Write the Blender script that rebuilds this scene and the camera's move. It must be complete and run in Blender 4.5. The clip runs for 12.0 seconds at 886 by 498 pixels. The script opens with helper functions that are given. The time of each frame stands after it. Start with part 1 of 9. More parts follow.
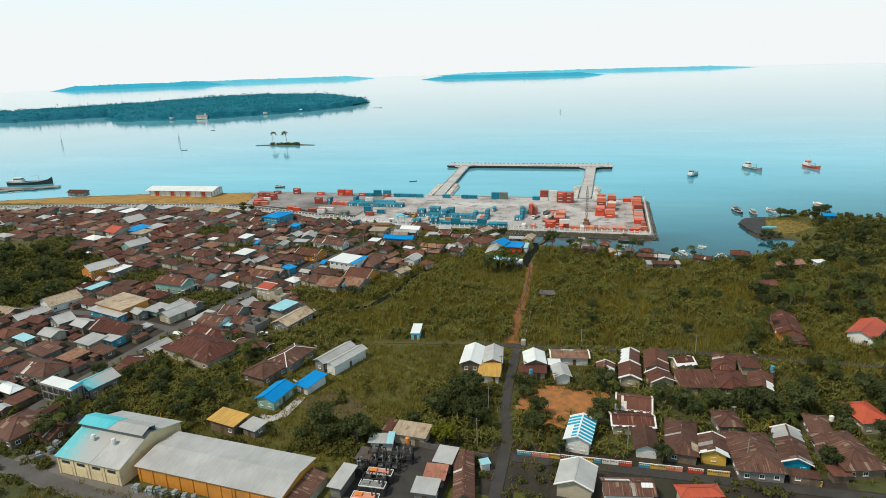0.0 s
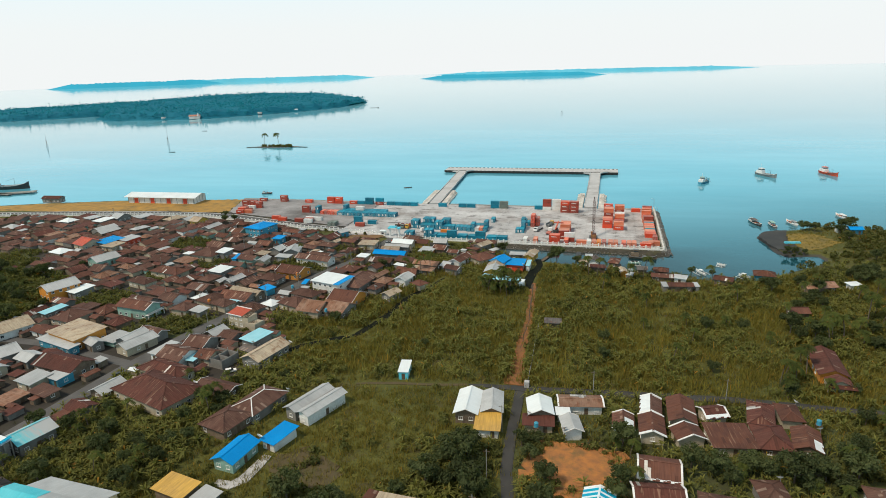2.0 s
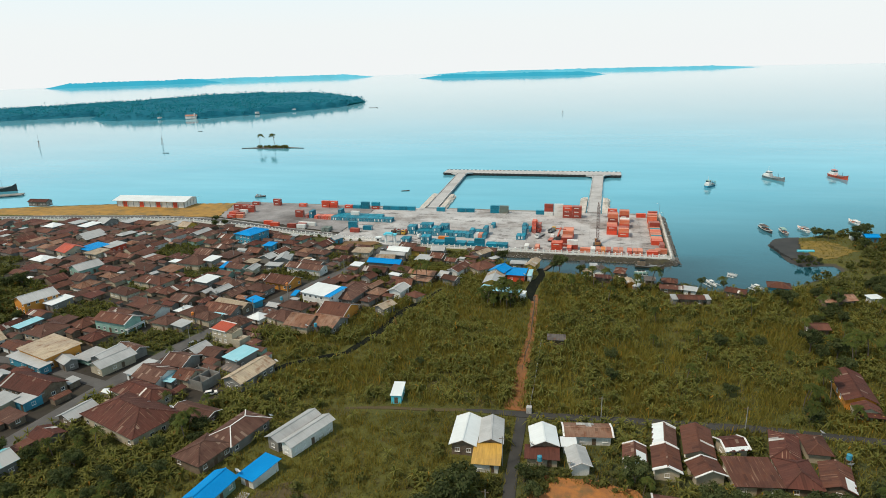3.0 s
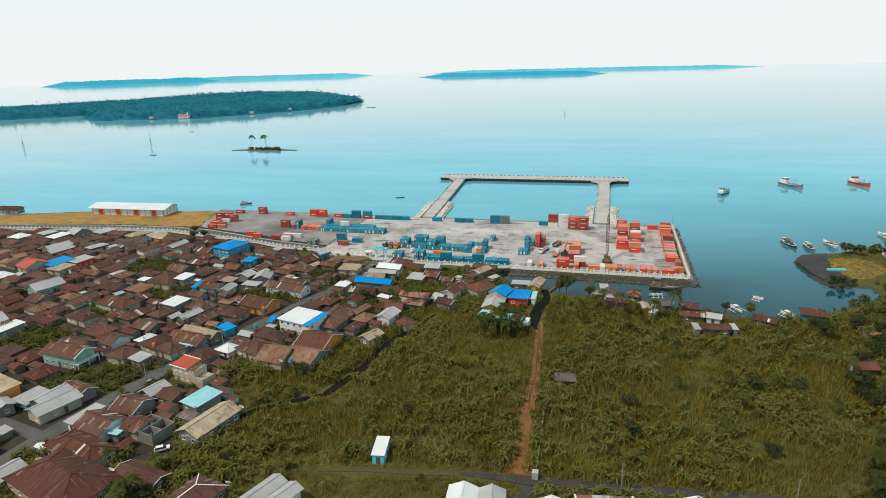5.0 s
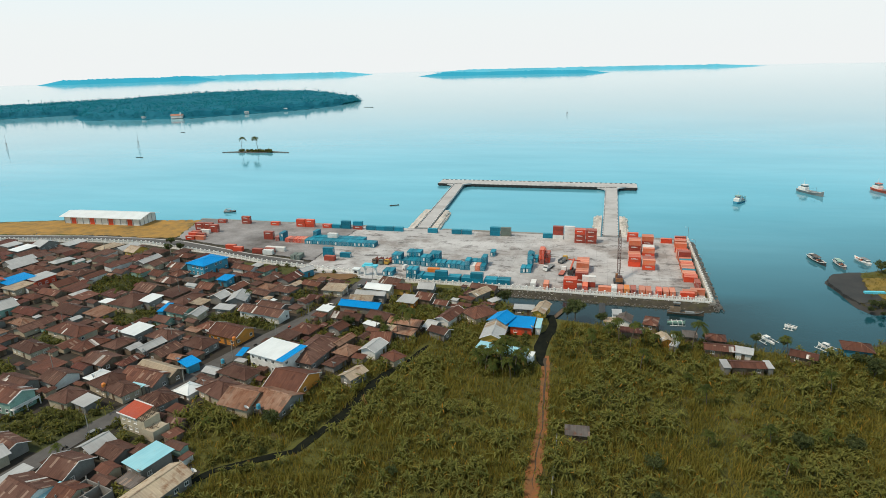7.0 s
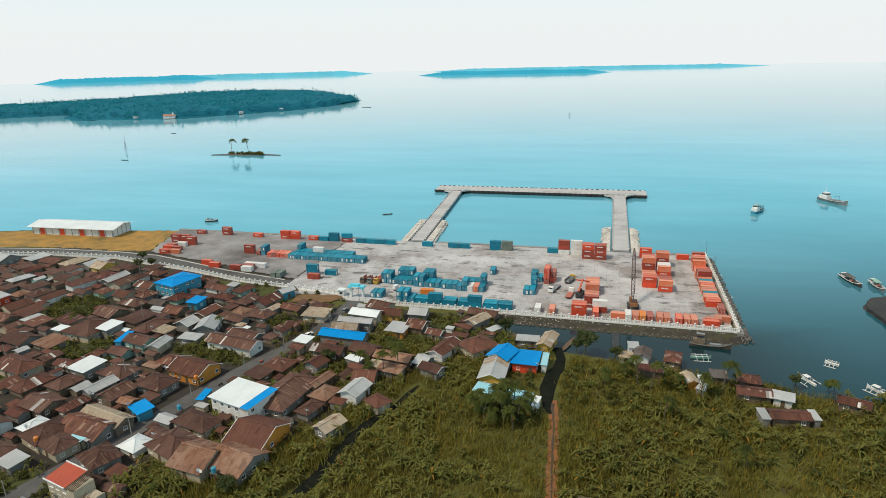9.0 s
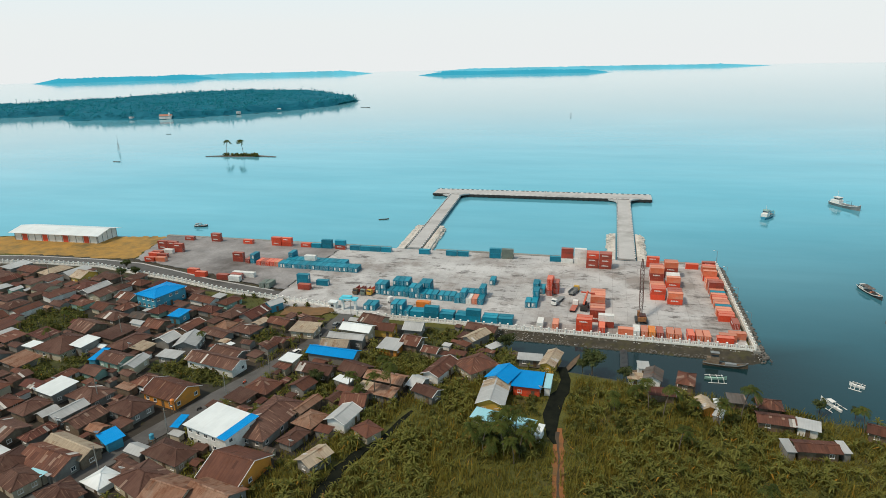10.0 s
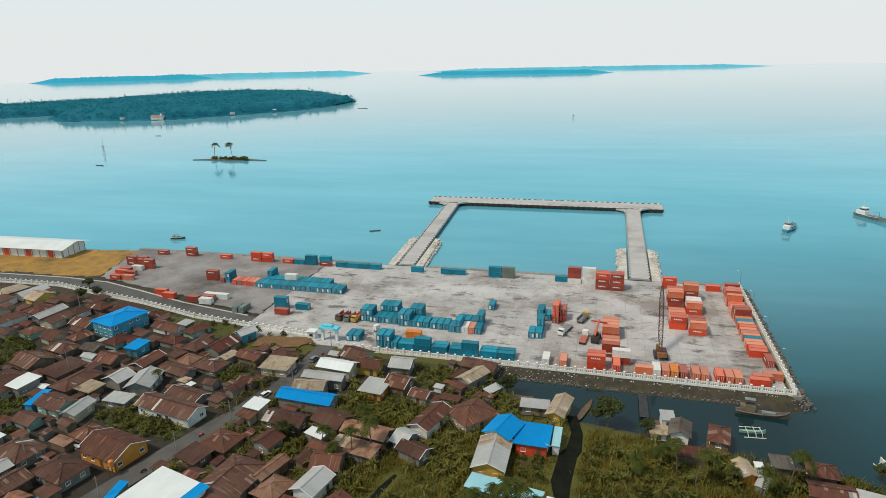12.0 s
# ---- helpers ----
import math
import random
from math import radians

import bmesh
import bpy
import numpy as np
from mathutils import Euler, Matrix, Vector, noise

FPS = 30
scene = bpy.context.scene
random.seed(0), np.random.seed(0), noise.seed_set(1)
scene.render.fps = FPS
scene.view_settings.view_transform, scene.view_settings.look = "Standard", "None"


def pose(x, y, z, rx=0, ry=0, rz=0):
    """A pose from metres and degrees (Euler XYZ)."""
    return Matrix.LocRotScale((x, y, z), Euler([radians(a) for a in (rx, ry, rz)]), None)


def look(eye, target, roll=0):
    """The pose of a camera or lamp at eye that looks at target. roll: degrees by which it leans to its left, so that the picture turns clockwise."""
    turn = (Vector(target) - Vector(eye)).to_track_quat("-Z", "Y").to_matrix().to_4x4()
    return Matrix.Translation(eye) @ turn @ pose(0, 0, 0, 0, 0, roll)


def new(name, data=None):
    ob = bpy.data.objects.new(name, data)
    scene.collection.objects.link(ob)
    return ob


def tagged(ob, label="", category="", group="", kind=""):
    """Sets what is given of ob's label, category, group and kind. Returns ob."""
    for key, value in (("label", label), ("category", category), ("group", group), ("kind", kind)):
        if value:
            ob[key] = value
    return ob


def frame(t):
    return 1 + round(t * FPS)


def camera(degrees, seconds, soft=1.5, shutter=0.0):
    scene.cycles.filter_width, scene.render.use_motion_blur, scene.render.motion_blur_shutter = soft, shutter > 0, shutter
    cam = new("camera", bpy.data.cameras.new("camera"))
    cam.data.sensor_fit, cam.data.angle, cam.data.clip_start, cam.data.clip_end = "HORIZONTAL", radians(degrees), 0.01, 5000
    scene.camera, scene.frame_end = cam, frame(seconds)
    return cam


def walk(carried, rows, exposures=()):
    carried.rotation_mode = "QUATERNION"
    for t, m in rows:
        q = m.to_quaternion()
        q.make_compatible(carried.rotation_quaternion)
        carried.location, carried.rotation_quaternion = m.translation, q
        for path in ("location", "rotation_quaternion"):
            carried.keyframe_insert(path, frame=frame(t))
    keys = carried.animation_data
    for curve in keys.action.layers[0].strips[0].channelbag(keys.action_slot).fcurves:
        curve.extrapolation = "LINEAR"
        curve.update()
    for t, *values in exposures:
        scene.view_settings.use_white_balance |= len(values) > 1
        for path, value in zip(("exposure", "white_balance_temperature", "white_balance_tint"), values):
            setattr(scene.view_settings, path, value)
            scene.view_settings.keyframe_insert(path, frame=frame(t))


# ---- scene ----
cam = camera(70.83, 12.0, soft=0.9)
PATH = [
    (0, (1.004, -0.125, 105.338), (-23.696, 92.331, 76.325), -1.973),
    (1, (-1.798, 15.674, 105.495), (-26.420, 108.132, 76.420), -1.883),
    (2, (-4.585, 31.463, 105.600), (-29.154, 123.912, 76.451), -1.806),
    (3, (-7.358, 47.242, 105.654), (-31.893, 139.673, 76.422), -1.740),
    (4, (-10.115, 63.010, 105.657), (-34.635, 155.417, 76.338), -1.683),
    (5, (-12.858, 78.767, 105.608), (-37.377, 171.148, 76.203), -1.634),
    (6, (-15.585, 94.514, 105.508), (-40.114, 186.866, 76.019), -1.590),
    (7, (-18.297, 110.251, 105.357), (-42.844, 202.573, 75.792), -1.551),
    (8, (-20.995, 125.978, 105.154), (-45.564, 218.273, 75.526), -1.514),
    (9, (-23.677, 141.694, 104.900), (-48.270, 233.967, 75.223), -1.477),
    (10, (-26.344, 157.399, 104.595), (-50.958, 249.658, 74.888), -1.438),
    (11, (-28.997, 173.094, 104.238), (-53.627, 265.347, 74.525), -1.397),
    (12, (-31.634, 188.779, 103.830), (-56.271, 281.036, 74.138), -1.350),
]
walk(cam, [(t, look(eye, target, roll)) for t, eye, target, roll in PATH], exposures=[(0, 0.06), (6, 0.02), (9.5, -0.03), (12, -0.14)])

# ---- sky and sun ----
world = bpy.data.worlds.new("world")
scene.world = world
world.use_nodes = True
wn, wl = world.node_tree.nodes, world.node_tree.links
wn.clear()
SUN_UP, SUN_FROM = 56.0, 226.0  # degrees: height, compass bearing in the plan (clockwise from +y)
sky = wn.new("ShaderNodeTexSky")
sky.sky_type = "NISHITA"
sky.sun_disc = False
sky.sun_elevation = radians(SUN_UP)
sky.sun_rotation = radians(SUN_FROM)
sky.air_density, sky.dust_density, sky.ozone_density = 1.0, 3.0, 1.5
sky_level = wn.new("ShaderNodeVectorMath")
sky_level.operation = "SCALE"
sky_level.inputs["Scale"].default_value = 0.10
wl.new(sky.outputs[0], sky_level.inputs[0])
# A high veil of cloud: white at the horizon, thinning to pale blue higher up.
where = wn.new("ShaderNodeTexCoord")
split = wn.new("ShaderNodeSeparateXYZ")
wl.new(where.outputs["Generated"], split.inputs[0])
veil = wn.new("ShaderNodeValToRGB")
ramp = veil.color_ramp
ramp.elements[0].position, ramp.elements[0].color = 0.0, (0.97, 1.0, 1.0, 1)
ramp.elements[1].position, ramp.elements[1].color = 1.0, (0.42, 0.44, 0.47, 1)
# bright cyan above the visible sky, added for the sea to reflect
for at, c in ((0.05, (0.94, 0.985, 0.985)), (0.085, (0.90, 0.985, 1.0)), (0.115, (0.78, 1.04, 1.12)), (0.15, (0.60, 1.07, 1.22)), (0.20, (0.49, 1.05, 1.23)), (0.26, (0.45, 0.99, 1.18)), (0.33, (0.43, 0.76, 0.90)), (0.42, (0.39, 0.47, 0.52))):
    e = ramp.elements.new(at)
    e.color = (*c, 1)
wl.new(split.outputs["Z"], veil.inputs[0])
mixed = wn.new("ShaderNodeMix")
mixed.data_type = "RGBA"
mixed.inputs["Factor"].default_value = 0.88
wl.new(sky_level.outputs[0], mixed.inputs["A"])
wl.new(veil.outputs[0], mixed.inputs["B"])
ground_glow = wn.new("ShaderNodeBackground")
wl.new(mixed.outputs["Result"], ground_glow.inputs[0])
ground_glow.inputs[1].default_value = 1.0
world_out = wn.new("ShaderNodeOutputWorld")
wl.new(ground_glow.outputs[0], world_out.inputs[0])

sun_data = bpy.data.lights.new("sun", "SUN")
sun_data.energy, sun_data.angle, sun_data.color = 2.80, radians(8), (1.0, 0.89, 0.72)
sun_lamp = new("sun", sun_data)
b, e = radians(SUN_FROM), radians(SUN_UP)
sun_way = Vector((math.sin(b) * math.cos(e), math.cos(b) * math.cos(e), math.sin(e)))
sun_lamp.matrix_world = look(sun_way * 400, (0, 0, 0))
scene.view_settings.exposure = 0.0

# ---- materials ----
def nodes(name):
    m = bpy.data.materials.new(name)
    m.use_nodes = True
    t = m.node_tree
    t.nodes.clear()
    out = t.nodes.new("ShaderNodeOutputMaterial")
    p = t.nodes.new("ShaderNodeBsdfPrincipled")
    t.links.new(p.outputs[0], out.inputs[0])
    return m, t, p


def node(t, kind, **inputs):
    n = t.nodes.new("ShaderNode" + kind)
    for key, value in inputs.items():
        key = key.replace("_", " ")
        if isinstance(value, bpy.types.NodeSocket):
            t.links.new(value, n.inputs[key])
        else:
            n.inputs[key].default_value = value
    return n


def math_node(t, op, a, b=None, c=None):
    n = t.nodes.new("ShaderNodeMath")
    n.operation = op
    for i, v in enumerate((a, b, c)):
        if v is None:
            continue
        if isinstance(v, bpy.types.NodeSocket):
            t.links.new(v, n.inputs[i])
        else:
            n.inputs[i].default_value = v
    return n.outputs[0]


def mix(t, f, a, b, mode="MIX"):
    n = t.nodes.new("ShaderNodeMix")
    n.data_type, n.blend_type = "RGBA", mode
    for key, v in (("Factor", f), ("A", a), ("B", b)):
        if isinstance(v, bpy.types.NodeSocket):
            t.links.new(v, n.inputs[key])
        else:
            n.inputs[key].default_value = v if key == "Factor" else (*v[:3], 1)
    return n.outputs["Result"]


def noise_at(t, vec, scale, detail=3.0, rough=0.6):
    return node(t, "TexNoise", Vector=vec, Scale=scale, Detail=detail, Roughness=rough).outputs[0]


def steps(t, f, lo, hi):
    return node(t, "MapRange", Value=f, From_Min=lo, From_Max=hi).outputs[0]


def bumped(t, p, height, strength, distance):
    b = node(t, "Bump", Height=height, Strength=strength, Distance=distance)
    t.links.new(b.outputs[0], p.inputs["Normal"])


def hue_jitter(t, colour, source, amount):
    """Lighter and darker by a random number of the thing or the island."""
    f = math_node(t, "MULTIPLY_ADD", source, amount, 1 - amount / 2)
    return mix(t, 1.0, colour, node(t, "CombineColor", Red=f, Green=f, Blue=f).outputs[0], "MULTIPLY")


def surface(name, c1, c2, scale=1.0, rough=0.7, bump=0.3, metal=0.0, world_space=False, jitter=0.0, stain=None, fine=12.0, bleached=None):
    """A plain surface with broad stains, fine grain, and a slight unevenness."""
    m, t, p = nodes(name)
    if world_space:
        vec = t.nodes.new("ShaderNodeNewGeometry").outputs["Position"]
    else:
        vec = t.nodes.new("ShaderNodeTexCoord").outputs["Object"]
    broad = steps(t, noise_at(t, vec, scale, 4), 0.35, 0.68)
    grain = noise_at(t, vec, scale * fine, 2)
    col = mix(t, broad, c1, c2)
    if stain:
        col = mix(t, steps(t, noise_at(t, vec, scale * 0.33, 5, 0.7), 0.52, 0.72), col, stain)
    g = math_node(t, "MULTIPLY_ADD", grain, 0.5, 0.75)
    col = mix(t, 1.0, col, node(t, "CombineColor", Red=g, Green=g, Blue=g).outputs[0], "MULTIPLY")
    if bleached:
        # the sun has bleached what lies flat
        up = t.nodes.new("ShaderNodeSeparateXYZ")
        t.links.new(t.nodes.new("ShaderNodeNewGeometry").outputs["Normal"], up.inputs[0])
        worn = math_node(t, "MULTIPLY", steps(t, up.outputs[2], 0.7, 0.95), math_node(t, "MULTIPLY_ADD", noise_at(t, vec, 0.9, 4, 0.7), 1.1, 0.15))
        col = mix(t, worn, col, bleached)
    if jitter:
        col = hue_jitter(t, col, t.nodes.new("ShaderNodeObjectInfo").outputs["Random"], jitter)
    t.links.new(col, p.inputs["Base Color"])
    p.inputs["Roughness"].default_value = rough
    p.inputs["Metallic"].default_value = metal
    if bump:
        bumped(t, p, grain, bump, 0.05)
    return m


def roofing(name, base, worn, rust_amount=0.5, gloss=0.72, streaks=0.7, rust=(0.13, 0.055, 0.03)):
    """Corrugated sheets: ribs along the fall of the roof, each sheet its own shade, rust in patches."""
    m, t, p = nodes(name)
    uv = t.nodes.new("ShaderNodeUVMap")
    sep = t.nodes.new("ShaderNodeSeparateXYZ")
    t.links.new(uv.outputs[0], sep.inputs[0])
    u, v = sep.outputs[0], sep.outputs[1]
    su = math_node(t, "FLOOR", math_node(t, "DIVIDE", u, 0.82))
    sv = math_node(t, "FLOOR", math_node(t, "DIVIDE", v, 2.4))
    seed = t.nodes.new("ShaderNodeObjectInfo").outputs["Random"]
    cell = node(t, "CombineXYZ", X=su, Y=sv, Z=math_node(t, "MULTIPLY", seed, 91.0)).outputs[0]
    white = t.nodes.new("ShaderNodeTexWhiteNoise")
    t.links.new(cell, white.inputs["Vector"])
    pos = t.nodes.new("ShaderNodeNewGeometry").outputs["Position"]
    patch = math_node(t, "ADD", noise_at(t, pos, 0.35, 5, 0.7), math_node(t, "MULTIPLY", math_node(t, "SUBTRACT", white.outputs[0], 0.5), 0.22))
    col = mix(t, steps(t, noise_at(t, pos, 0.12, 3), 0.4, 0.65), base, worn)
    col = mix(t, steps(t, patch, 0.75 - 0.45 * rust_amount, 0.9 - 0.3 * rust_amount), col, rust)
    if 0.02 < base[0] < 0.3 and base[0] > base[2]:
        # single sheets that were swapped for paler ones, more on some roofs than on others
        share = math_node(t, "MULTIPLY_ADD", math_node(t, "POWER", seed, 2.5), -0.08, 0.99)
        col = mix(t, math_node(t, "MULTIPLY", math_node(t, "GREATER_THAN", white.outputs[0], share), 0.5), col, (0.30, 0.22, 0.17))
        col = mix(t, math_node(t, "MULTIPLY", math_node(t, "LESS_THAN", white.outputs[0], 0.05), 0.35), col, (0.045, 0.022, 0.016))
        pale_rows = steps(t, noise_at(t, node(t, "CombineXYZ", X=math_node(t, "MULTIPLY", u, 2.2), Y=math_node(t, "MULTIPLY", v, 0.12), Z=math_node(t, "MULTIPLY", seed, 57.0)).outputs[0], 1.0, 2), 0.60, 0.68)
        col = mix(t, math_node(t, "MULTIPLY", math_node(t, "MULTIPLY", pale_rows, math_node(t, "GREATER_THAN", math_node(t, "FRACT", math_node(t, "MULTIPLY", seed, 7.0)), 0.62)), 0.55), col, (0.33, 0.20, 0.135))
    streak = node(t, "TexNoise", Vector=node(t, "CombineXYZ", X=math_node(t, "MULTIPLY", u, 3.0), Y=math_node(t, "MULTIPLY", v, 0.25), Z=seed).outputs[0], Scale=1.0, Detail=2.0).outputs[0]
    col = hue_jitter(t, col, streak, streaks)
    col = hue_jitter(t, col, white.outputs[0], 0.2 * streaks)
    col = hue_jitter(t, col, seed, 0.6 * streaks)
    t.links.new(col, p.inputs["Base Color"])
    p.inputs["Roughness"].default_value = gloss
    p.inputs["Specular IOR Level"].default_value = 0.12 if base[0] < 0.3 else 0.3
    rib = math_node(t, "SINE", math_node(t, "MULTIPLY", u, 2 * math.pi / 0.21))
    bumped(t, p, rib, 0.5, 0.03)
    return m


def faded_teal(name):
    """Zinc sheets with turquoise paint that has weathered off towards one end."""
    m, t, p = nodes(name)
    sep = t.nodes.new("ShaderNodeSeparateXYZ")
    t.links.new(t.nodes.new("ShaderNodeUVMap").outputs[0], sep.inputs[0])
    u, v = sep.outputs[0], sep.outputs[1]
    drag = node(t, "TexNoise", Vector=node(t, "CombineXYZ", X=math_node(t, "MULTIPLY", u, 0.9), Y=math_node(t, "MULTIPLY", v, 0.16), Z=0.0).outputs[0], Scale=1.0, Detail=4.0, Roughness=0.65).outputs[0]
    worn = steps(t, math_node(t, "MULTIPLY_ADD", drag, 7.5, math_node(t, "MULTIPLY", u, 0.42)), 4.1, 6.8)
    col = mix(t, worn, (0.10, 0.50, 0.56), (0.40, 0.41, 0.405))
    pale = math_node(t, "MULTIPLY", steps(t, noise_at(t, node(t, "CombineXYZ", X=u, Y=v, Z=3.0).outputs[0], 0.5, 5, 0.7), 0.55, 0.75), math_node(t, "SUBTRACT", 1.0, worn))
    col = mix(t, pale, col, (0.40, 0.62, 0.66))
    t.links.new(col, p.inputs["Base Color"])
    p.inputs["Roughness"].default_value = 0.5
    bumped(t, p, math_node(t, "SINE", math_node(t, "MULTIPLY", u, 2 * math.pi / 0.21)), 0.5, 0.03)
    return m


def yard_surface(name):
    """Old concrete: grey slabs, brown dust, dark oil blotches and wheel marks."""
    m, t, p = nodes(name)
    pos = t.nodes.new("ShaderNodeNewGeometry").outputs["Position"]
    col = mix(t, steps(t, noise_at(t, pos, 0.05, 4), 0.35, 0.68), (0.36, 0.35, 0.345), (0.54, 0.53, 0.52))
    col = hue_jitter(t, col, t.nodes.new("ShaderNodeObjectInfo").outputs["Random"], 0.10)
    col = mix(t, math_node(t, "MULTIPLY", steps(t, noise_at(t, pos, 0.035, 6, 0.7), 0.48, 0.62), 0.85), col, (0.24, 0.21, 0.19))
    dragged = node(t, "Mapping", Vector=pos, Scale=(0.5, 1.0, 1.0)).outputs[0]
    col = mix(t, math_node(t, "MULTIPLY", steps(t, noise_at(t, dragged, 0.16, 7, 0.75), 0.54, 0.62), 0.85), col, (0.10, 0.09, 0.082))
    col = mix(t, math_node(t, "MULTIPLY", steps(t, noise_at(t, pos, 0.9, 4, 0.7), 0.60, 0.72), 0.5), col, (0.16, 0.15, 0.14))
    g = math_node(t, "MULTIPLY_ADD", noise_at(t, pos, 4.0, 2), 0.3, 0.85)
    col = mix(t, 1.0, col, node(t, "CombineColor", Red=g, Green=g, Blue=g).outputs[0], "MULTIPLY")
    t.links.new(col, p.inputs["Base Color"])
    p.inputs["Roughness"].default_value = 0.85
    return m


def foliage(name, dark, light, dry=None, dry_share=0.1, place_scale=0.06):
    """Leaves: each one its own green, broad patches of lighter growth."""
    m, t, p = nodes(name)
    isl = t.nodes.new("ShaderNodeNewGeometry")
    pos = isl.outputs["Position"]
    col = mix(t, isl.outputs["Random Per Island"], dark, light)
    patch = steps(t, noise_at(t, pos, place_scale, 3), 0.38, 0.66)
    col = mix(t, math_node(t, "MULTIPLY", patch, 0.55), col, light)
    shady = steps(t, noise_at(t, pos, place_scale * 2.3, 3), 0.45, 0.7)
    col = mix(t, math_node(t, "MULTIPLY", shady, 0.55), col, dark)
    if dry:
        col = mix(t, math_node(t, "GREATER_THAN", isl.outputs["Random Per Island"], 1 - dry_share), col, dry)
    seed = t.nodes.new("ShaderNodeObjectInfo").outputs["Random"]
    col = hue_jitter(t, col, seed, 0.4)
    t.links.new(col, p.inputs["Base Color"])
    p.inputs["Roughness"].default_value = 0.7
    p.inputs["Specular IOR Level"].default_value = 0.12
    # light shines through the leaves
    through_leaf = node(t, "BsdfTranslucent", Color=mix(t, 1.0, col, (1.25, 1.2, 0.6), "MULTIPLY"))
    both = node(t, "MixShader", Fac=0.35)
    out = next(n for n in t.nodes if n.bl_idname == "ShaderNodeOutputMaterial")
    t.links.new(p.outputs[0], both.inputs[1])
    t.links.new(through_leaf.outputs[0], both.inputs[2])
    t.links.new(both.outputs[0], out.inputs[0])
    return m


def glass(name):
    m, t, p = nodes(name)
    p.inputs["Base Color"].default_value = (0.03, 0.04, 0.05, 1)
    p.inputs["Roughness"].default_value = 0.08
    return m


def sea_material():
    m, t, p = nodes("sea_water")
    pos = t.nodes.new("ShaderNodeNewGeometry").outputs["Position"]
    broad = noise_at(t, node(t, "Mapping", Vector=pos, Scale=(0.35, 1.0, 1.0), Rotation=(0.0, 0.0, -0.15)).outputs[0], 0.012, 5, 0.6)
    open_sea = mix(t, steps(t, broad, 0.35, 0.7), (0.080, 0.320, 0.415), (0.138, 0.400, 0.500))
    sep = t.nodes.new("ShaderNodeSeparateXYZ")
    t.links.new(pos, sep.inputs[0])
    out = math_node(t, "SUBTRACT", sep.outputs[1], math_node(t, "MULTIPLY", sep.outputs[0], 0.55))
    # darker inshore, paler offshore: sky reflection at low angles put into the colour
    offshore_sheen = node(t, "MapRange", Value=out, From_Min=280.0, From_Max=585.0, To_Min=0.0, To_Max=1.0)
    offshore_sheen.interpolation_type = "SMOOTHSTEP"
    col = mix(t, offshore_sheen.outputs[0], (0.004, 0.044, 0.058), open_sea)
    # still, darker water in the moat behind the port
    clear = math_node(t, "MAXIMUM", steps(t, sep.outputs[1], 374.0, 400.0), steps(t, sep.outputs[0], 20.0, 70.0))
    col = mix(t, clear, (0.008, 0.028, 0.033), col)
    # the whitish sheen of far water is mixed into the base colour too
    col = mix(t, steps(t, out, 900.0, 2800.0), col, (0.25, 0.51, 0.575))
    bands = noise_at(t, node(t, "Mapping", Vector=pos, Scale=(0.12, 1.0, 1.0), Rotation=(0.0, 0.0, 0.12)).outputs[0], 0.035, 4, 0.65)
    col = hue_jitter(t, col, bands, 0.28)
    t.links.new(col, p.inputs["Base Color"])
    p.inputs["Roughness"].default_value = 0.06
    p.inputs["IOR"].default_value = 1.38
    stretched = node(t, "Mapping", Vector=pos, Scale=(0.6, 1.0, 1.0)).outputs[0]
    ripple = math_node(t, "ADD", noise_at(t, stretched, 0.9, 4, 0.6), math_node(t, "MULTIPLY", noise_at(t, pos, 0.05, 2), 3.0))
    bumped(t, p, ripple, 0.22, 0.10)
    return m


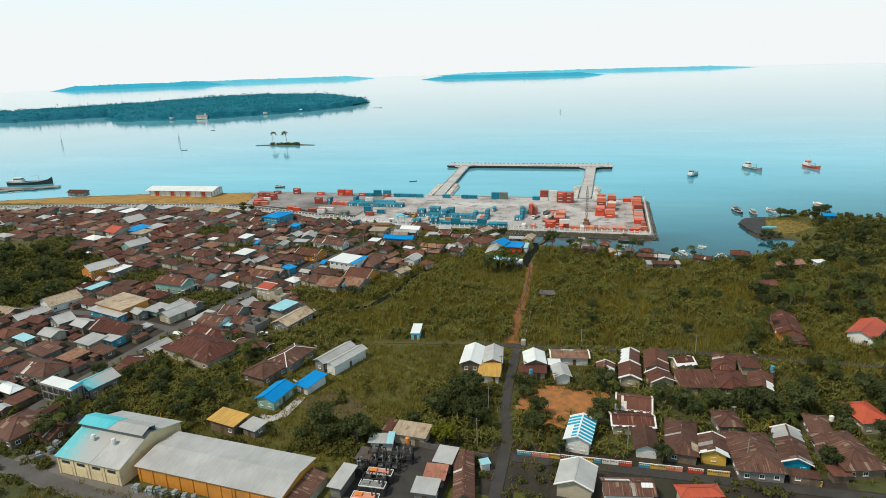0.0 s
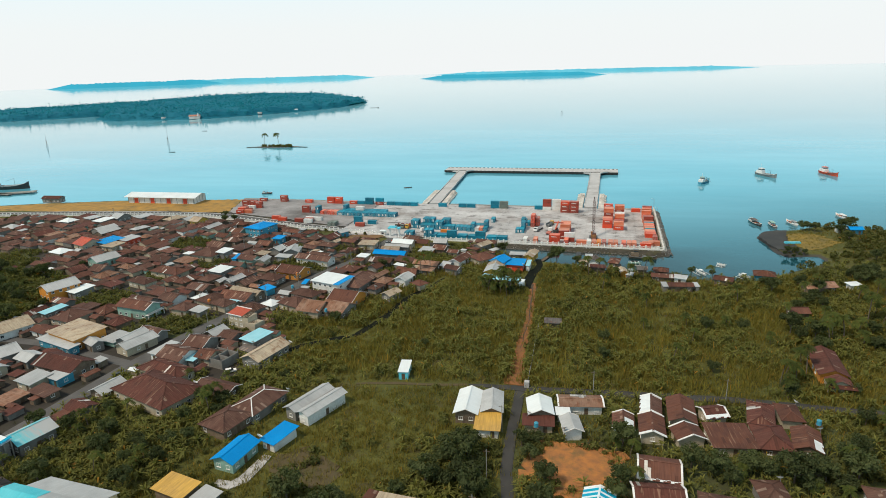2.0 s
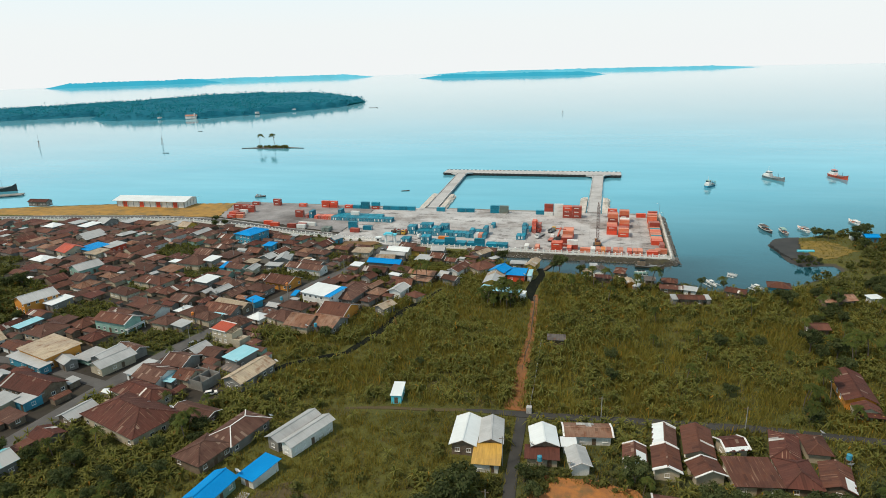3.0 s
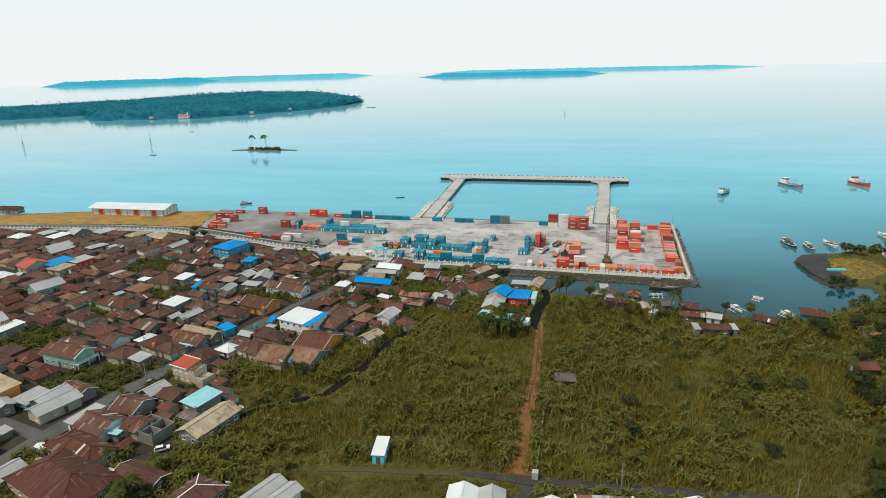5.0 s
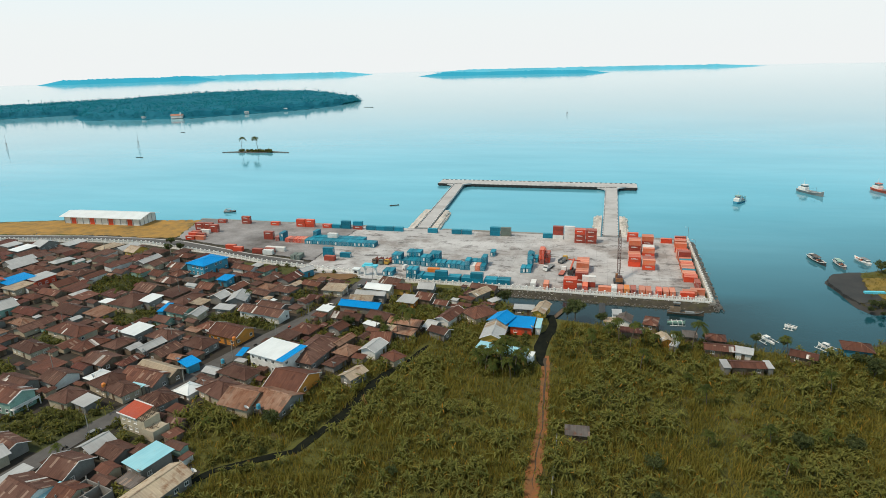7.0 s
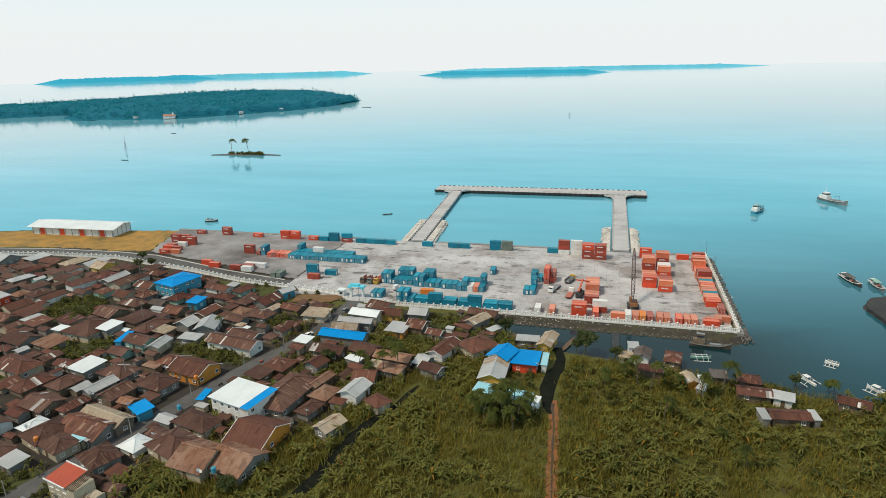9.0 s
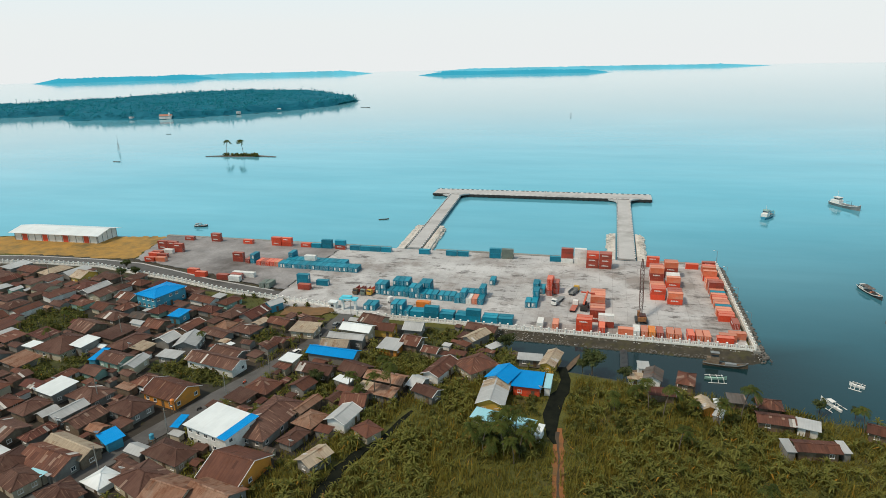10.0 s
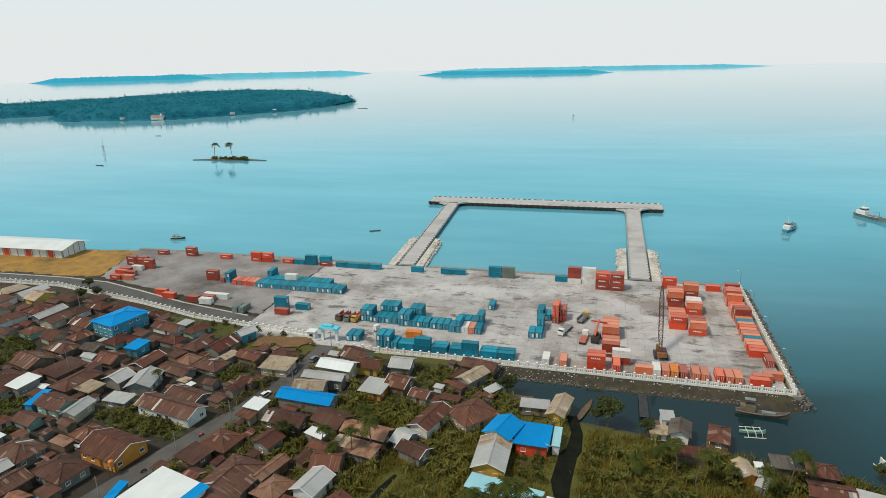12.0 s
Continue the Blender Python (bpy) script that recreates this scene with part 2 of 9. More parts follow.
MAT = dict(
    slab=yard_surface("slab_concrete_worn"),
    sea=sea_material(),
    grass=surface("meadow", (0.055, 0.085, 0.018), (0.12, 0.125, 0.03), 0.05, 0.9, 0.6, world_space=True, stain=(0.035, 0.05, 0.016), fine=30),
    dry_grass=surface("dry_grass", (0.42, 0.225, 0.040), (0.24, 0.150, 0.040), 0.16, 0.9, 0.5, world_space=True, stain=(0.105, 0.090, 0.035), fine=20),
    dirt=surface("laterite_dirt", (0.42, 0.165, 0.040), (0.25, 0.110, 0.04), 0.45, 0.9, 0.5, world_space=True, stain=(0.13, 0.095, 0.035), fine=20),
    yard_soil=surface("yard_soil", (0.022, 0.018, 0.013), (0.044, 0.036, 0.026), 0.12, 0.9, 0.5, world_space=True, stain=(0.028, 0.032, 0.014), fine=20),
    bank=surface("bank_earth", (0.030, 0.026, 0.018), (0.062, 0.052, 0.034), 0.45, 0.95, 0.5, world_space=True, stain=(0.062, 0.058, 0.012), fine=12),
    garden=surface("garden_ground", (0.040, 0.050, 0.014), (0.075, 0.082, 0.020), 0.25, 0.95, 0.5, world_space=True, stain=(0.035, 0.028, 0.016), fine=20),
    asphalt=surface("asphalt", (0.080, 0.077, 0.074), (0.115, 0.110, 0.105), 0.15, 0.9, 0.3, world_space=True, stain=(0.055, 0.052, 0.048), fine=40),
    dark_asphalt=surface("dark_asphalt", (0.034, 0.033, 0.031), (0.052, 0.050, 0.046), 0.2, 0.9, 0.3, world_space=True, stain=(0.045, 0.04, 0.028), fine=40),
    gravel=surface("gravel_yard", (0.18, 0.168, 0.165), (0.32, 0.305, 0.30), 0.06, 0.9, 0.4, world_space=True, stain=(0.10, 0.088, 0.082), fine=20),
    concrete=surface("yard_concrete", (0.12, 0.112, 0.105), (0.16, 0.15, 0.14), 0.05, 0.85, 0.2, world_space=True, stain=(0.17, 0.155, 0.145), fine=25),
    pale_concrete=surface("pale_concrete", (0.50, 0.49, 0.48), (0.42, 0.41, 0.40), 0.12, 0.85, 0.2, stain=(0.29, 0.275, 0.26)),
    white_stone=surface("white_stone", (0.66, 0.62, 0.56), (0.52, 0.48, 0.43), 0.25, 0.9, 0.4, stain=(0.34, 0.31, 0.27)),
    old_concrete=surface("old_concrete", (0.30, 0.29, 0.26), (0.20, 0.19, 0.17), 0.3, 0.9, 0.4, stain=(0.10, 0.10, 0.08)),
    rock=surface("boulders", (0.11, 0.10, 0.09), (0.18, 0.165, 0.145), 0.6, 0.9, 0.6, stain=(0.08, 0.08, 0.06)),
    mud=surface("dark_mud", (0.026, 0.025, 0.024), (0.046, 0.043, 0.038), 0.1, 0.8, 0.4, world_space=True),
    fence_white=surface("fence_white", (0.86, 0.84, 0.80), (0.78, 0.76, 0.71), 0.3, 0.7, 0.1, stain=(0.62, 0.58, 0.52)),
    white_paint=surface("white_paint", (0.78, 0.77, 0.74), (0.68, 0.67, 0.64), 0.4, 0.6, 0.1, stain=(0.50, 0.47, 0.42)),
    cream=surface("cream_plaster", (0.50, 0.42, 0.30), (0.40, 0.34, 0.25), 0.4, 0.8, 0.1, stain=(0.34, 0.30, 0.24)),
    factory_cream=surface("factory_cream", (0.76, 0.61, 0.36), (0.66, 0.52, 0.31), 0.3, 0.8, 0.1, stain=(0.42, 0.36, 0.25)),
    grey_wall=surface("grey_plaster", (0.24, 0.225, 0.205), (0.18, 0.17, 0.155), 0.4, 0.85, 0.2, stain=(0.16, 0.15, 0.13)),
    orange_wall=surface("orange_paint", (0.68, 0.27, 0.035), (0.58, 0.225, 0.035), 0.4, 0.7, 0.1, stain=(0.40, 0.19, 0.06)),
    yellow_wall=surface("yellow_paint", (0.66, 0.40, 0.06), (0.56, 0.34, 0.06), 0.4, 0.7, 0.1, stain=(0.38, 0.26, 0.10)),
    blue_wall=surface("blue_paint", (0.05, 0.30, 0.42), (0.04, 0.23, 0.34), 0.4, 0.7, 0.1, stain=(0.06, 0.15, 0.20)),
    green_wall=surface("mint_paint", (0.28, 0.46, 0.38), (0.24, 0.38, 0.33), 0.4, 0.7, 0.1, stain=(0.17, 0.24, 0.20)),
    board_wall=surface("weathered_boards", (0.15, 0.10, 0.065), (0.22, 0.17, 0.12), 0.8, 0.85, 0.3, stain=(0.08, 0.06, 0.045)),
    rust_roof=roofing("rusty_roofing", (0.140, 0.061, 0.042), (0.100, 0.047, 0.035), 0.5, rust=(0.125, 0.050, 0.029)),
    brown_roof=roofing("brown_roofing", (0.096, 0.048, 0.036), (0.126, 0.070, 0.053), 0.4, rust=(0.072, 0.034, 0.024)),
    maroon_roof=roofing("maroon_roofing", (0.112, 0.042, 0.031), (0.090, 0.038, 0.029), 0.3, rust=(0.060, 0.026, 0.019)),
    tan_roof=roofing("tan_roofing", (0.42, 0.34, 0.24), (0.34, 0.27, 0.20), 0.5, rust=(0.20, 0.11, 0.06)),
    zinc_roof=roofing("zinc_roofing", (0.43, 0.435, 0.43), (0.36, 0.365, 0.36), 0.03, 0.5, 0.30, rust=(0.26, 0.20, 0.15)),
    white_roof=roofing("white_roofing", (0.74, 0.78, 0.78), (0.66, 0.70, 0.70), 0.03, 0.5, 0.12, rust=(0.45, 0.42, 0.38)),
    blue_roof=roofing("blue_roofing", (0.000, 0.235, 0.60), (0.000, 0.270, 0.66), 0.0, 0.5, 0.14),
    faded_teal=faded_teal("weathered_turquoise_roofing"),
    teal_roof=roofing("turquoise_roofing", (0.27, 0.56, 0.64), (0.34, 0.62, 0.69), 0.1, 0.5, 0.2, rust=(0.34, 0.46, 0.47)),
    red_roof=roofing("red_roofing", (0.46, 0.085, 0.04), (0.38, 0.07, 0.04), 0.1, 0.55, 0.3, rust=(0.25, 0.07, 0.04)),
    gold_roof=roofing("ochre_roofing", (0.58, 0.34, 0.07), (0.50, 0.30, 0.08), 0.25, 0.6, rust=(0.30, 0.17, 0.06)),
    turquoise_roof=roofing("fresh_turquoise_roofing", (0.07, 0.47, 0.55), (0.12, 0.53, 0.60), 0.05, 0.5, 0.2, rust=(0.30, 0.42, 0.42)),
    azure_roof=roofing("azure_roofing", (0.000, 0.30, 0.50), (0.005, 0.36, 0.56), 0.0, 0.5, 0.12),
    patch_sheet=surface("new_sheet", (0.50, 0.47, 0.43), (0.36, 0.33, 0.30), 0.5, 0.5, 0.1, 0.1, jitter=0.9),
    glass=glass("dark_glass"),
    wood=surface("dark_wood", (0.10, 0.065, 0.04), (0.15, 0.10, 0.06), 1.0, 0.8, 0.3),
    steel=surface("dark_steel", (0.05, 0.05, 0.05), (0.08, 0.075, 0.07), 1.0, 0.5, 0.2, 0.4),
    grey_paint=surface("grey_paint", (0.24, 0.25, 0.25), (0.18, 0.19, 0.19), 0.8, 0.5, 0.1, stain=(0.12, 0.11, 0.10)),
    rubber=surface("black_rubber", (0.018, 0.018, 0.018), (0.03, 0.03, 0.03), 1.0, 0.8, 0.2),
    teal_box=surface("teal_container_paint", (0.000, 0.165, 0.252), (0.002, 0.220, 0.318), 0.5, 0.5, 0.1, jitter=0.55, stain=(0.02, 0.10, 0.14), bleached=(0.01, 0.23, 0.32)),
    red_box=surface("orange_red_container_paint", (0.66, 0.066, 0.024), (0.58, 0.072, 0.030), 0.5, 0.5, 0.1, jitter=0.4, stain=(0.30, 0.07, 0.04), bleached=(0.64, 0.20, 0.12)),
    maroon_box=surface("maroon_container_paint", (0.37, 0.055, 0.030), (0.30, 0.055, 0.034), 0.5, 0.5, 0.1, jitter=0.3, stain=(0.13, 0.045, 0.03), bleached=(0.43, 0.14, 0.09)),
    white_box=surface("white_container_paint", (0.74, 0.73, 0.70), (0.64, 0.62, 0.58), 0.5, 0.5, 0.1, stain=(0.46, 0.40, 0.34)),
    faded_box=surface("faded_container_paint", (0.64, 0.145, 0.060), (0.60, 0.20, 0.11), 0.5, 0.6, 0.1, jitter=0.4, stain=(0.42, 0.24, 0.18), bleached=(0.62, 0.28, 0.19)),
    olive_box=surface("olive_container_paint", (0.16, 0.19, 0.16), (0.12, 0.15, 0.13), 0.5, 0.6, 0.1, jitter=0.3, stain=(0.22, 0.16, 0.11)),
    orange_box=surface("bright_orange_paint", (0.72, 0.22, 0.03), (0.62, 0.19, 0.03), 0.5, 0.5, 0.1),
    yellow_paint=surface("yellow_machine_paint", (0.62, 0.36, 0.04), (0.50, 0.28, 0.04), 0.8, 0.5, 0.1, stain=(0.25, 0.15, 0.05)),
    cyan_paint=surface("cyan_paint", (0.10, 0.56, 0.70), (0.14, 0.62, 0.74), 0.5, 0.5, 0.1),
    bark=surface("bark", (0.12, 0.09, 0.065), (0.17, 0.13, 0.10), 1.5, 0.9, 0.5),
    banana=foliage("banana_leaves", (0.094, 0.106, 0.027), (0.242, 0.232, 0.060), (0.38, 0.20, 0.03), 0.014),
    shrub=foliage("shrub_leaves", (0.056, 0.064, 0.021), (0.130, 0.130, 0.036), (0.16, 0.09, 0.02), 0.02),
    meadow_leaf=foliage("grass_blades", (0.110, 0.098, 0.022), (0.220, 0.186, 0.038), (0.30, 0.18, 0.03), 0.04, 0.03),
    palm=foliage("palm_fronds", (0.040, 0.060, 0.014), (0.110, 0.128, 0.028), (0.17, 0.11, 0.03), 0.05),
    tree_leaf=foliage("tree_leaves", (0.043, 0.058, 0.025), (0.104, 0.120, 0.045), None, 0.0),
    lime_leaf=foliage("light_tree_leaves", (0.10, 0.115, 0.010), (0.19, 0.19, 0.020), None, 0.0),
    # blue distance haze is mixed into these leaf colours
    island_leaf_haze=foliage("island_forest", (0.014, 0.190, 0.285), (0.024, 0.250, 0.360), None, 0.0, 0.01),
)

# ---- building kit ----
class Form:
    """Gathers corners, faces and roof coordinates for one mesh."""

    def __init__(self):
        self.v, self.f, self.uv, self.slot, self.use = [], [], [], [], 0

    def face(self, pts, uv=None):
        n = len(self.v)
        self.v += [tuple(p) for p in pts]
        self.f.append(tuple(range(n, n + len(pts))))
        self.uv.append(uv or [(p[0] + p[1], p[2]) for p in pts])
        self.slot.append(self.use)

    def box(self, x, y, z, sx, sy, sz, rz=0.0):
        """A box by the centre of its foot."""
        c, s = math.cos(rz), math.sin(rz)
        k = [(x + a * c * sx / 2 - b * s * sy / 2, y + a * s * sx / 2 + b * c * sy / 2) for a, b in ((-1, -1), (1, -1), (1, 1), (-1, 1))]
        lo, hi = [(*p, z) for p in k], [(*p, z + sz) for p in k]
        self.face(lo[::-1])
        self.face(hi)
        for i in range(4):
            j = (i + 1) % 4
            self.face((lo[i], lo[j], hi[j], hi[i]))

    def beam(self, a, b, w, h=None):
        """A bar of square or flat section between two points."""
        a, b = Vector(a), Vector(b)
        h = h or w
        d = (b - a).normalized()
        side = d.cross((0, 0, 1))
        side = Vector((1, 0, 0)) if side.length < 1e-4 else side.normalized()
        up = side.cross(d)
        k = [side * x * w / 2 + up * y * h / 2 for x, y in ((-1, -1), (1, -1), (1, 1), (-1, 1))]
        lo, hi = [a + q for q in k], [b + q for q in k]
        self.face(lo[::-1])
        self.face(hi)
        for i in range(4):
            j = (i + 1) % 4
            self.face((lo[i], lo[j], hi[j], hi[i]))

    def tube(self, a, b, r0, r1=None, n=8):
        a, b = Vector(a), Vector(b)
        r1 = r0 if r1 is None else r1
        d = (b - a).normalized()
        side = d.cross((0, 0, 1))
        side = Vector((1, 0, 0)) if side.length < 1e-4 else side.normalized()
        up = side.cross(d)
        ring = [side * math.cos(2 * math.pi * i / n) + up * math.sin(2 * math.pi * i / n) for i in range(n)]
        lo, hi = [a + q * r0 for q in ring], [b + q * r1 for q in ring]
        self.face(lo[::-1])
        self.face(hi)
        for i in range(n):
            j = (i + 1) % n
            self.face((lo[i], lo[j], hi[j], hi[i]))

    def plate(self, pts, thick, uv=None):
        """A flat polygon with thickness, hung below its upper face."""
        pts = [Vector(p) for p in pts]
        nrm = (pts[1] - pts[0]).cross(pts[2] - pts[0]).normalized()
        low = [p - nrm * thick for p in pts]
        self.face(pts, uv)
        self.face(low[::-1])
        for i in range(len(pts)):
            j = (i + 1) % len(pts)
            self.face((low[i], low[j], pts[j], pts[i]))

    def mesh(self, name, *mats):
        me = bpy.data.meshes.new(name)
        me.from_pydata(self.v, [], self.f)
        layer = me.uv_layers.new(name="UVMap")
        layer.data.foreach_set("uv", np.array([c for f in self.uv for p in f for c in p], dtype=np.float32))
        for m in mats:
            me.materials.append(MAT[m])
        if len(mats) > 1:
            me.polygons.foreach_set("material_index", self.slot)
        return me


def thing(name, m, label, category, group="", kind=""):
    ob = new(name)
    ob.empty_display_size = 0.5
    ob.matrix_world = m
    return tagged(ob, label, category, group, kind)


def under(name, mesh, parent, m=None, label=""):
    """One mesh as a part of a thing or of a part."""
    ob = new(name, mesh)
    ob.parent = parent
    if m is not None:
        ob.matrix_local = m
    return tagged(ob, label) if label else ob


def part(name, form, mats, parent, label=""):
    return under(name, form.mesh(name, *mats.split()), parent, None, label)


def single(name, form, mats, m, label, category, group="", kind=""):
    ob = new(name, form.mesh(name, *mats.split()))
    ob.matrix_world = m
    return tagged(ob, label, category, group, kind)


def quad_mesh(name, verts, mat):
    """A mesh of loose quads from an array of n x 4 x 3 corners."""
    n = len(verts)
    me = bpy.data.meshes.new(name)
    me.vertices.add(4 * n)
    me.vertices.foreach_set("co", np.ascontiguousarray(verts, dtype=np.float32).ravel())
    me.loops.add(4 * n)
    me.loops.foreach_set("vertex_index", np.arange(4 * n, dtype=np.int32))
    me.polygons.add(n)
    me.polygons.foreach_set("loop_start", np.arange(0, 4 * n, 4, dtype=np.int32))
    me.polygons.foreach_set("loop_total", np.full(n, 4, dtype=np.int32))
    me.update(calc_edges=True)
    me.materials.append(MAT[mat])
    return me


def inside(px, py, poly):
    """Which of the points lie inside a polygon."""
    hit = np.zeros(np.shape(px), bool)
    for (x0, y0), (x1, y1) in zip(poly, poly[1:] + poly[:1]):
        cross = (y0 > py) != (y1 > py)
        hit ^= cross & (px < (x1 - x0) * (py - y0) / ((y1 - y0) or 1e-9) + x0)
    return hit


def off_line(px, py, line, closed=False):
    """Distance of points from a line of corners."""
    best = np.full(np.shape(px), 1e9)
    for (x0, y0), (x1, y1) in zip(line, line[1:] + (line[:1] if closed else [])):
        dx, dy = x1 - x0, y1 - y0
        k = np.clip(((px - x0) * dx + (py - y0) * dy) / (dx * dx + dy * dy), 0, 1)
        best = np.minimum(best, np.hypot(px - x0 - k * dx, py - y0 - k * dy))
    return best

# ---- sea and land ----
SEA = -1.5
COAST = [(-1500, 250), (-900, 330), (-640, 380), (-516, 424), (-459, 446), (-393, 465), (-303, 478), (-200, 480), (28, 480), (31, 381), (30.5, 376.4), (25, 373),
         (18, 375.2), (-6, 375.8), (-23, 375.8), (-41, 376.5), (-58, 376.6), (-66, 377.4), (-63, 370), (-55, 363.2), (-50.5, 356), (-37, 355.4), (-26, 354), (-20, 353), (-13, 351), (-6, 347.4), (6, 347.4), (12, 345.4), (24.5, 344.2), (37, 340.6), (57, 338), (75, 346), (95, 365), (104, 371), (110, 380), (108, 388),
         (101, 387), (92, 384), (88, 392), (87, 408), (84.5, 422), (92, 433), (100, 437), (110, 441), (125, 452), (150, 449), (176, 445),
         (260, 452), (420, 440), (800, 420), (1500, 380), (1500, -900), (-1500, -900)]

TOWN = [(-62, 352), (-66, 378), (-126, 378), (-163, 376), (-197, 390), (-230, 399), (-288, 410), (-323, 409), (-420, 396), (-520, 372), (-520, 300), (-420, 300), (-352, 322), (-330, 290),
        (-300, 268), (-262, 262), (-262, 206), (-240, 170), (-205, 140), (-190, 120), (-160, 124), (-140, 143), (-166, 168), (-160, 192), (-126, 206), (-132.7, 214), (-118.5, 223.7), (-120.6, 230.2), (-136.7, 243.9), (-136, 253.2), (-141.5, 265.6), (-116.3, 262.9), (-111.1, 272), (-107.8, 286.8), (-98.6, 300.7), (-88, 318)]
GARDENS = [(-176, 236, 7), (-163, 326, 9), (-152, 323, 5), (-252, 351, 13), (-215, 318, 9), (-151, 356, 6), (-98, 349, 11), (-85, 344, 9), (-116, 325, 6), (-88, 369, 9), (-232, 294, 7), (-176, 328, 6), (-181, 247, 8),
           (-150, 243, 7), (-190, 235, 9), (-228, 261, 9), (-132, 259, 8), (-236, 262, 11), (-167, 245, 9), (-150, 155, 16), (-344, 312, 12), (-112, 240, 9), (-200, 249, 6), (-300, 250, 40), (-273, 231, 16), (-410, 330, 14), (-330, 300, 10)]


def sea():
    f = Form()
    rim = 48
    for r0, r1 in ((0, 1200), (1200, 4850)):
        for i in range(rim):
            a, b = 2 * math.pi * i / rim, 2 * math.pi * (i + 1) / rim
            pts = [(r * math.cos(k) - 25, r * math.sin(k) + 95, 0) for r, k in ((r0, a), (r1, a), (r1, b), (r0, b))]
            f.face(pts if r0 else pts[1:])
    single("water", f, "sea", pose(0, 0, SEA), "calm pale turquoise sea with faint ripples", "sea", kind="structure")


sea()


def axis(lo, hi, fine_lo, fine_hi, fine, coarse):
    a = list(np.arange(lo, fine_lo, coarse)) + list(np.arange(fine_lo, fine_hi, fine)) + list(np.arange(fine_hi, hi + coarse, coarse))
    return np.array(a, float)


def land():
    xs, ys = axis(-1500, 1500, -540, 240, 3.0, 40.0), axis(-900, 560, -20, 490, 3.0, 40.0)
    gx, gy = np.meshgrid(xs, ys)
    d = off_line(gx, gy, COAST, True)
    d = np.where(inside(gx, gy, COAST), d, -d)
    z = np.clip(d * 0.45 - 1.35, -3.2, 0.0)
    n = np.array([[noise.noise((x * 0.05, y * 0.05, 3.0)) for x in xs] for y in ys])
    z = z + np.where(d > 6, 0.18 * n - 0.12, 0.0)
    v = np.stack([gx, gy, z], -1).reshape(-1, 3)
    w = len(xs)
    i = (np.arange(len(ys) - 1)[:, None] * w + np.arange(w - 1)).ravel()
    quads = np.stack([i, i + 1, i + w + 1, i + w], 1)
    me = bpy.data.meshes.new("ground")
    me.from_pydata(v.tolist(), [], quads.tolist())
    me.materials.append(MAT["ground"])
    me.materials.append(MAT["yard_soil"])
    me.materials.append(MAT["garden"])
    me.materials.append(MAT["bank"])
    me.materials.append(MAT["mud"])
    mid = v[quads].mean(1)
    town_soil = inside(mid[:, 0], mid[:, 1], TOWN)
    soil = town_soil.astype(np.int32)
    for gx, gy, r in GARDENS:
        soil[town_soil & (np.hypot(mid[:, 0] - gx, mid[:, 1] - gy) < r)] = 2
    # dark village ground: planting, and the shade between houses put into the colour
    soil[np.hypot((mid[:, 0] - 28) / 58, (mid[:, 1] - 178) / 42) + 0.1 * np.sin(mid[:, 0] * 0.4) * np.sin(mid[:, 1] * 0.5) < 1.0] = 2
    edge = 5 * np.sin(mid[:, 0] * 0.13) + 3 * np.sin(mid[:, 0] * 0.31 + 1.0)
    soil[(mid[:, 0] > -205 + edge) & (mid[:, 0] < -24) & (mid[:, 1] > 84 + edge) & (mid[:, 1] < 112 + 30 * (mid[:, 0] < -128)) & (soil == 0)] = 2
    ripple = 0.12 * np.sin(mid[:, 0] * 0.31) + 0.12 * np.sin(mid[:, 1] * 0.37 + mid[:, 0] * 0.11)
    soil[(np.hypot((mid[:, 0] - 24) / 62, (mid[:, 1] - 141) / 17) + ripple < 1.0) & (mid[:, 1] < 153)] = 1
    soil[(mid[:, 0] > -68) & (mid[:, 0] < 36) & (mid[:, 1] > 371) & (mid[:, 1] < 385)] = 3
    soil[inside(mid[:, 0], mid[:, 1], [(-400, 398), (-300, 415), (-230, 402), (-137, 386), (-137, 412), (-180, 412), (-268, 436), (-340, 432)])] = 3
    soil[(mid[:, 0] > 82) & (mid[:, 0] < 103) & (mid[:, 1] > 383) & (mid[:, 1] < 440) & (mid[:, 2] < 0.0)] = 4
    me.polygons.foreach_set("material_index", soil)
    me.polygons.foreach_set("use_smooth", np.ones(len(quads), bool))
    tagged(new("ground", me), "grassy low ground with bare soil between houses", "ground", kind="structure")


def ground_material():
    """Grass and weeds with bare soil showing, mud along the water."""
    m, t, p = nodes("ground_cover")
    pos = t.nodes.new("ShaderNodeNewGeometry").outputs["Position"]
    sep = t.nodes.new("ShaderNodeSeparateXYZ")
    t.links.new(pos, sep.inputs[0])
    a, b, c = noise_at(t, pos, 0.02, 4), noise_at(t, pos, 0.11, 4, 0.7), noise_at(t, pos, 1.3, 3)
    col = mix(t, steps(t, a, 0.35, 0.65), (0.062, 0.068, 0.010), (0.110, 0.105, 0.014))
    col = mix(t, steps(t, b, 0.54, 0.68), col, (0.070, 0.052, 0.018))
    col = mix(t, steps(t, c, 0.45, 0.80), col, (0.036, 0.042, 0.009))
    col = mix(t, steps(t, sep.outputs[2], -0.4, -1.0), col, (0.06, 0.055, 0.045))
    t.links.new(col, p.inputs["Base Color"])
    p.inputs["Roughness"].default_value = 0.95
    bumped(t, p, c, 0.6, 0.3)
    return m


MAT["ground"] = ground_material()
land()


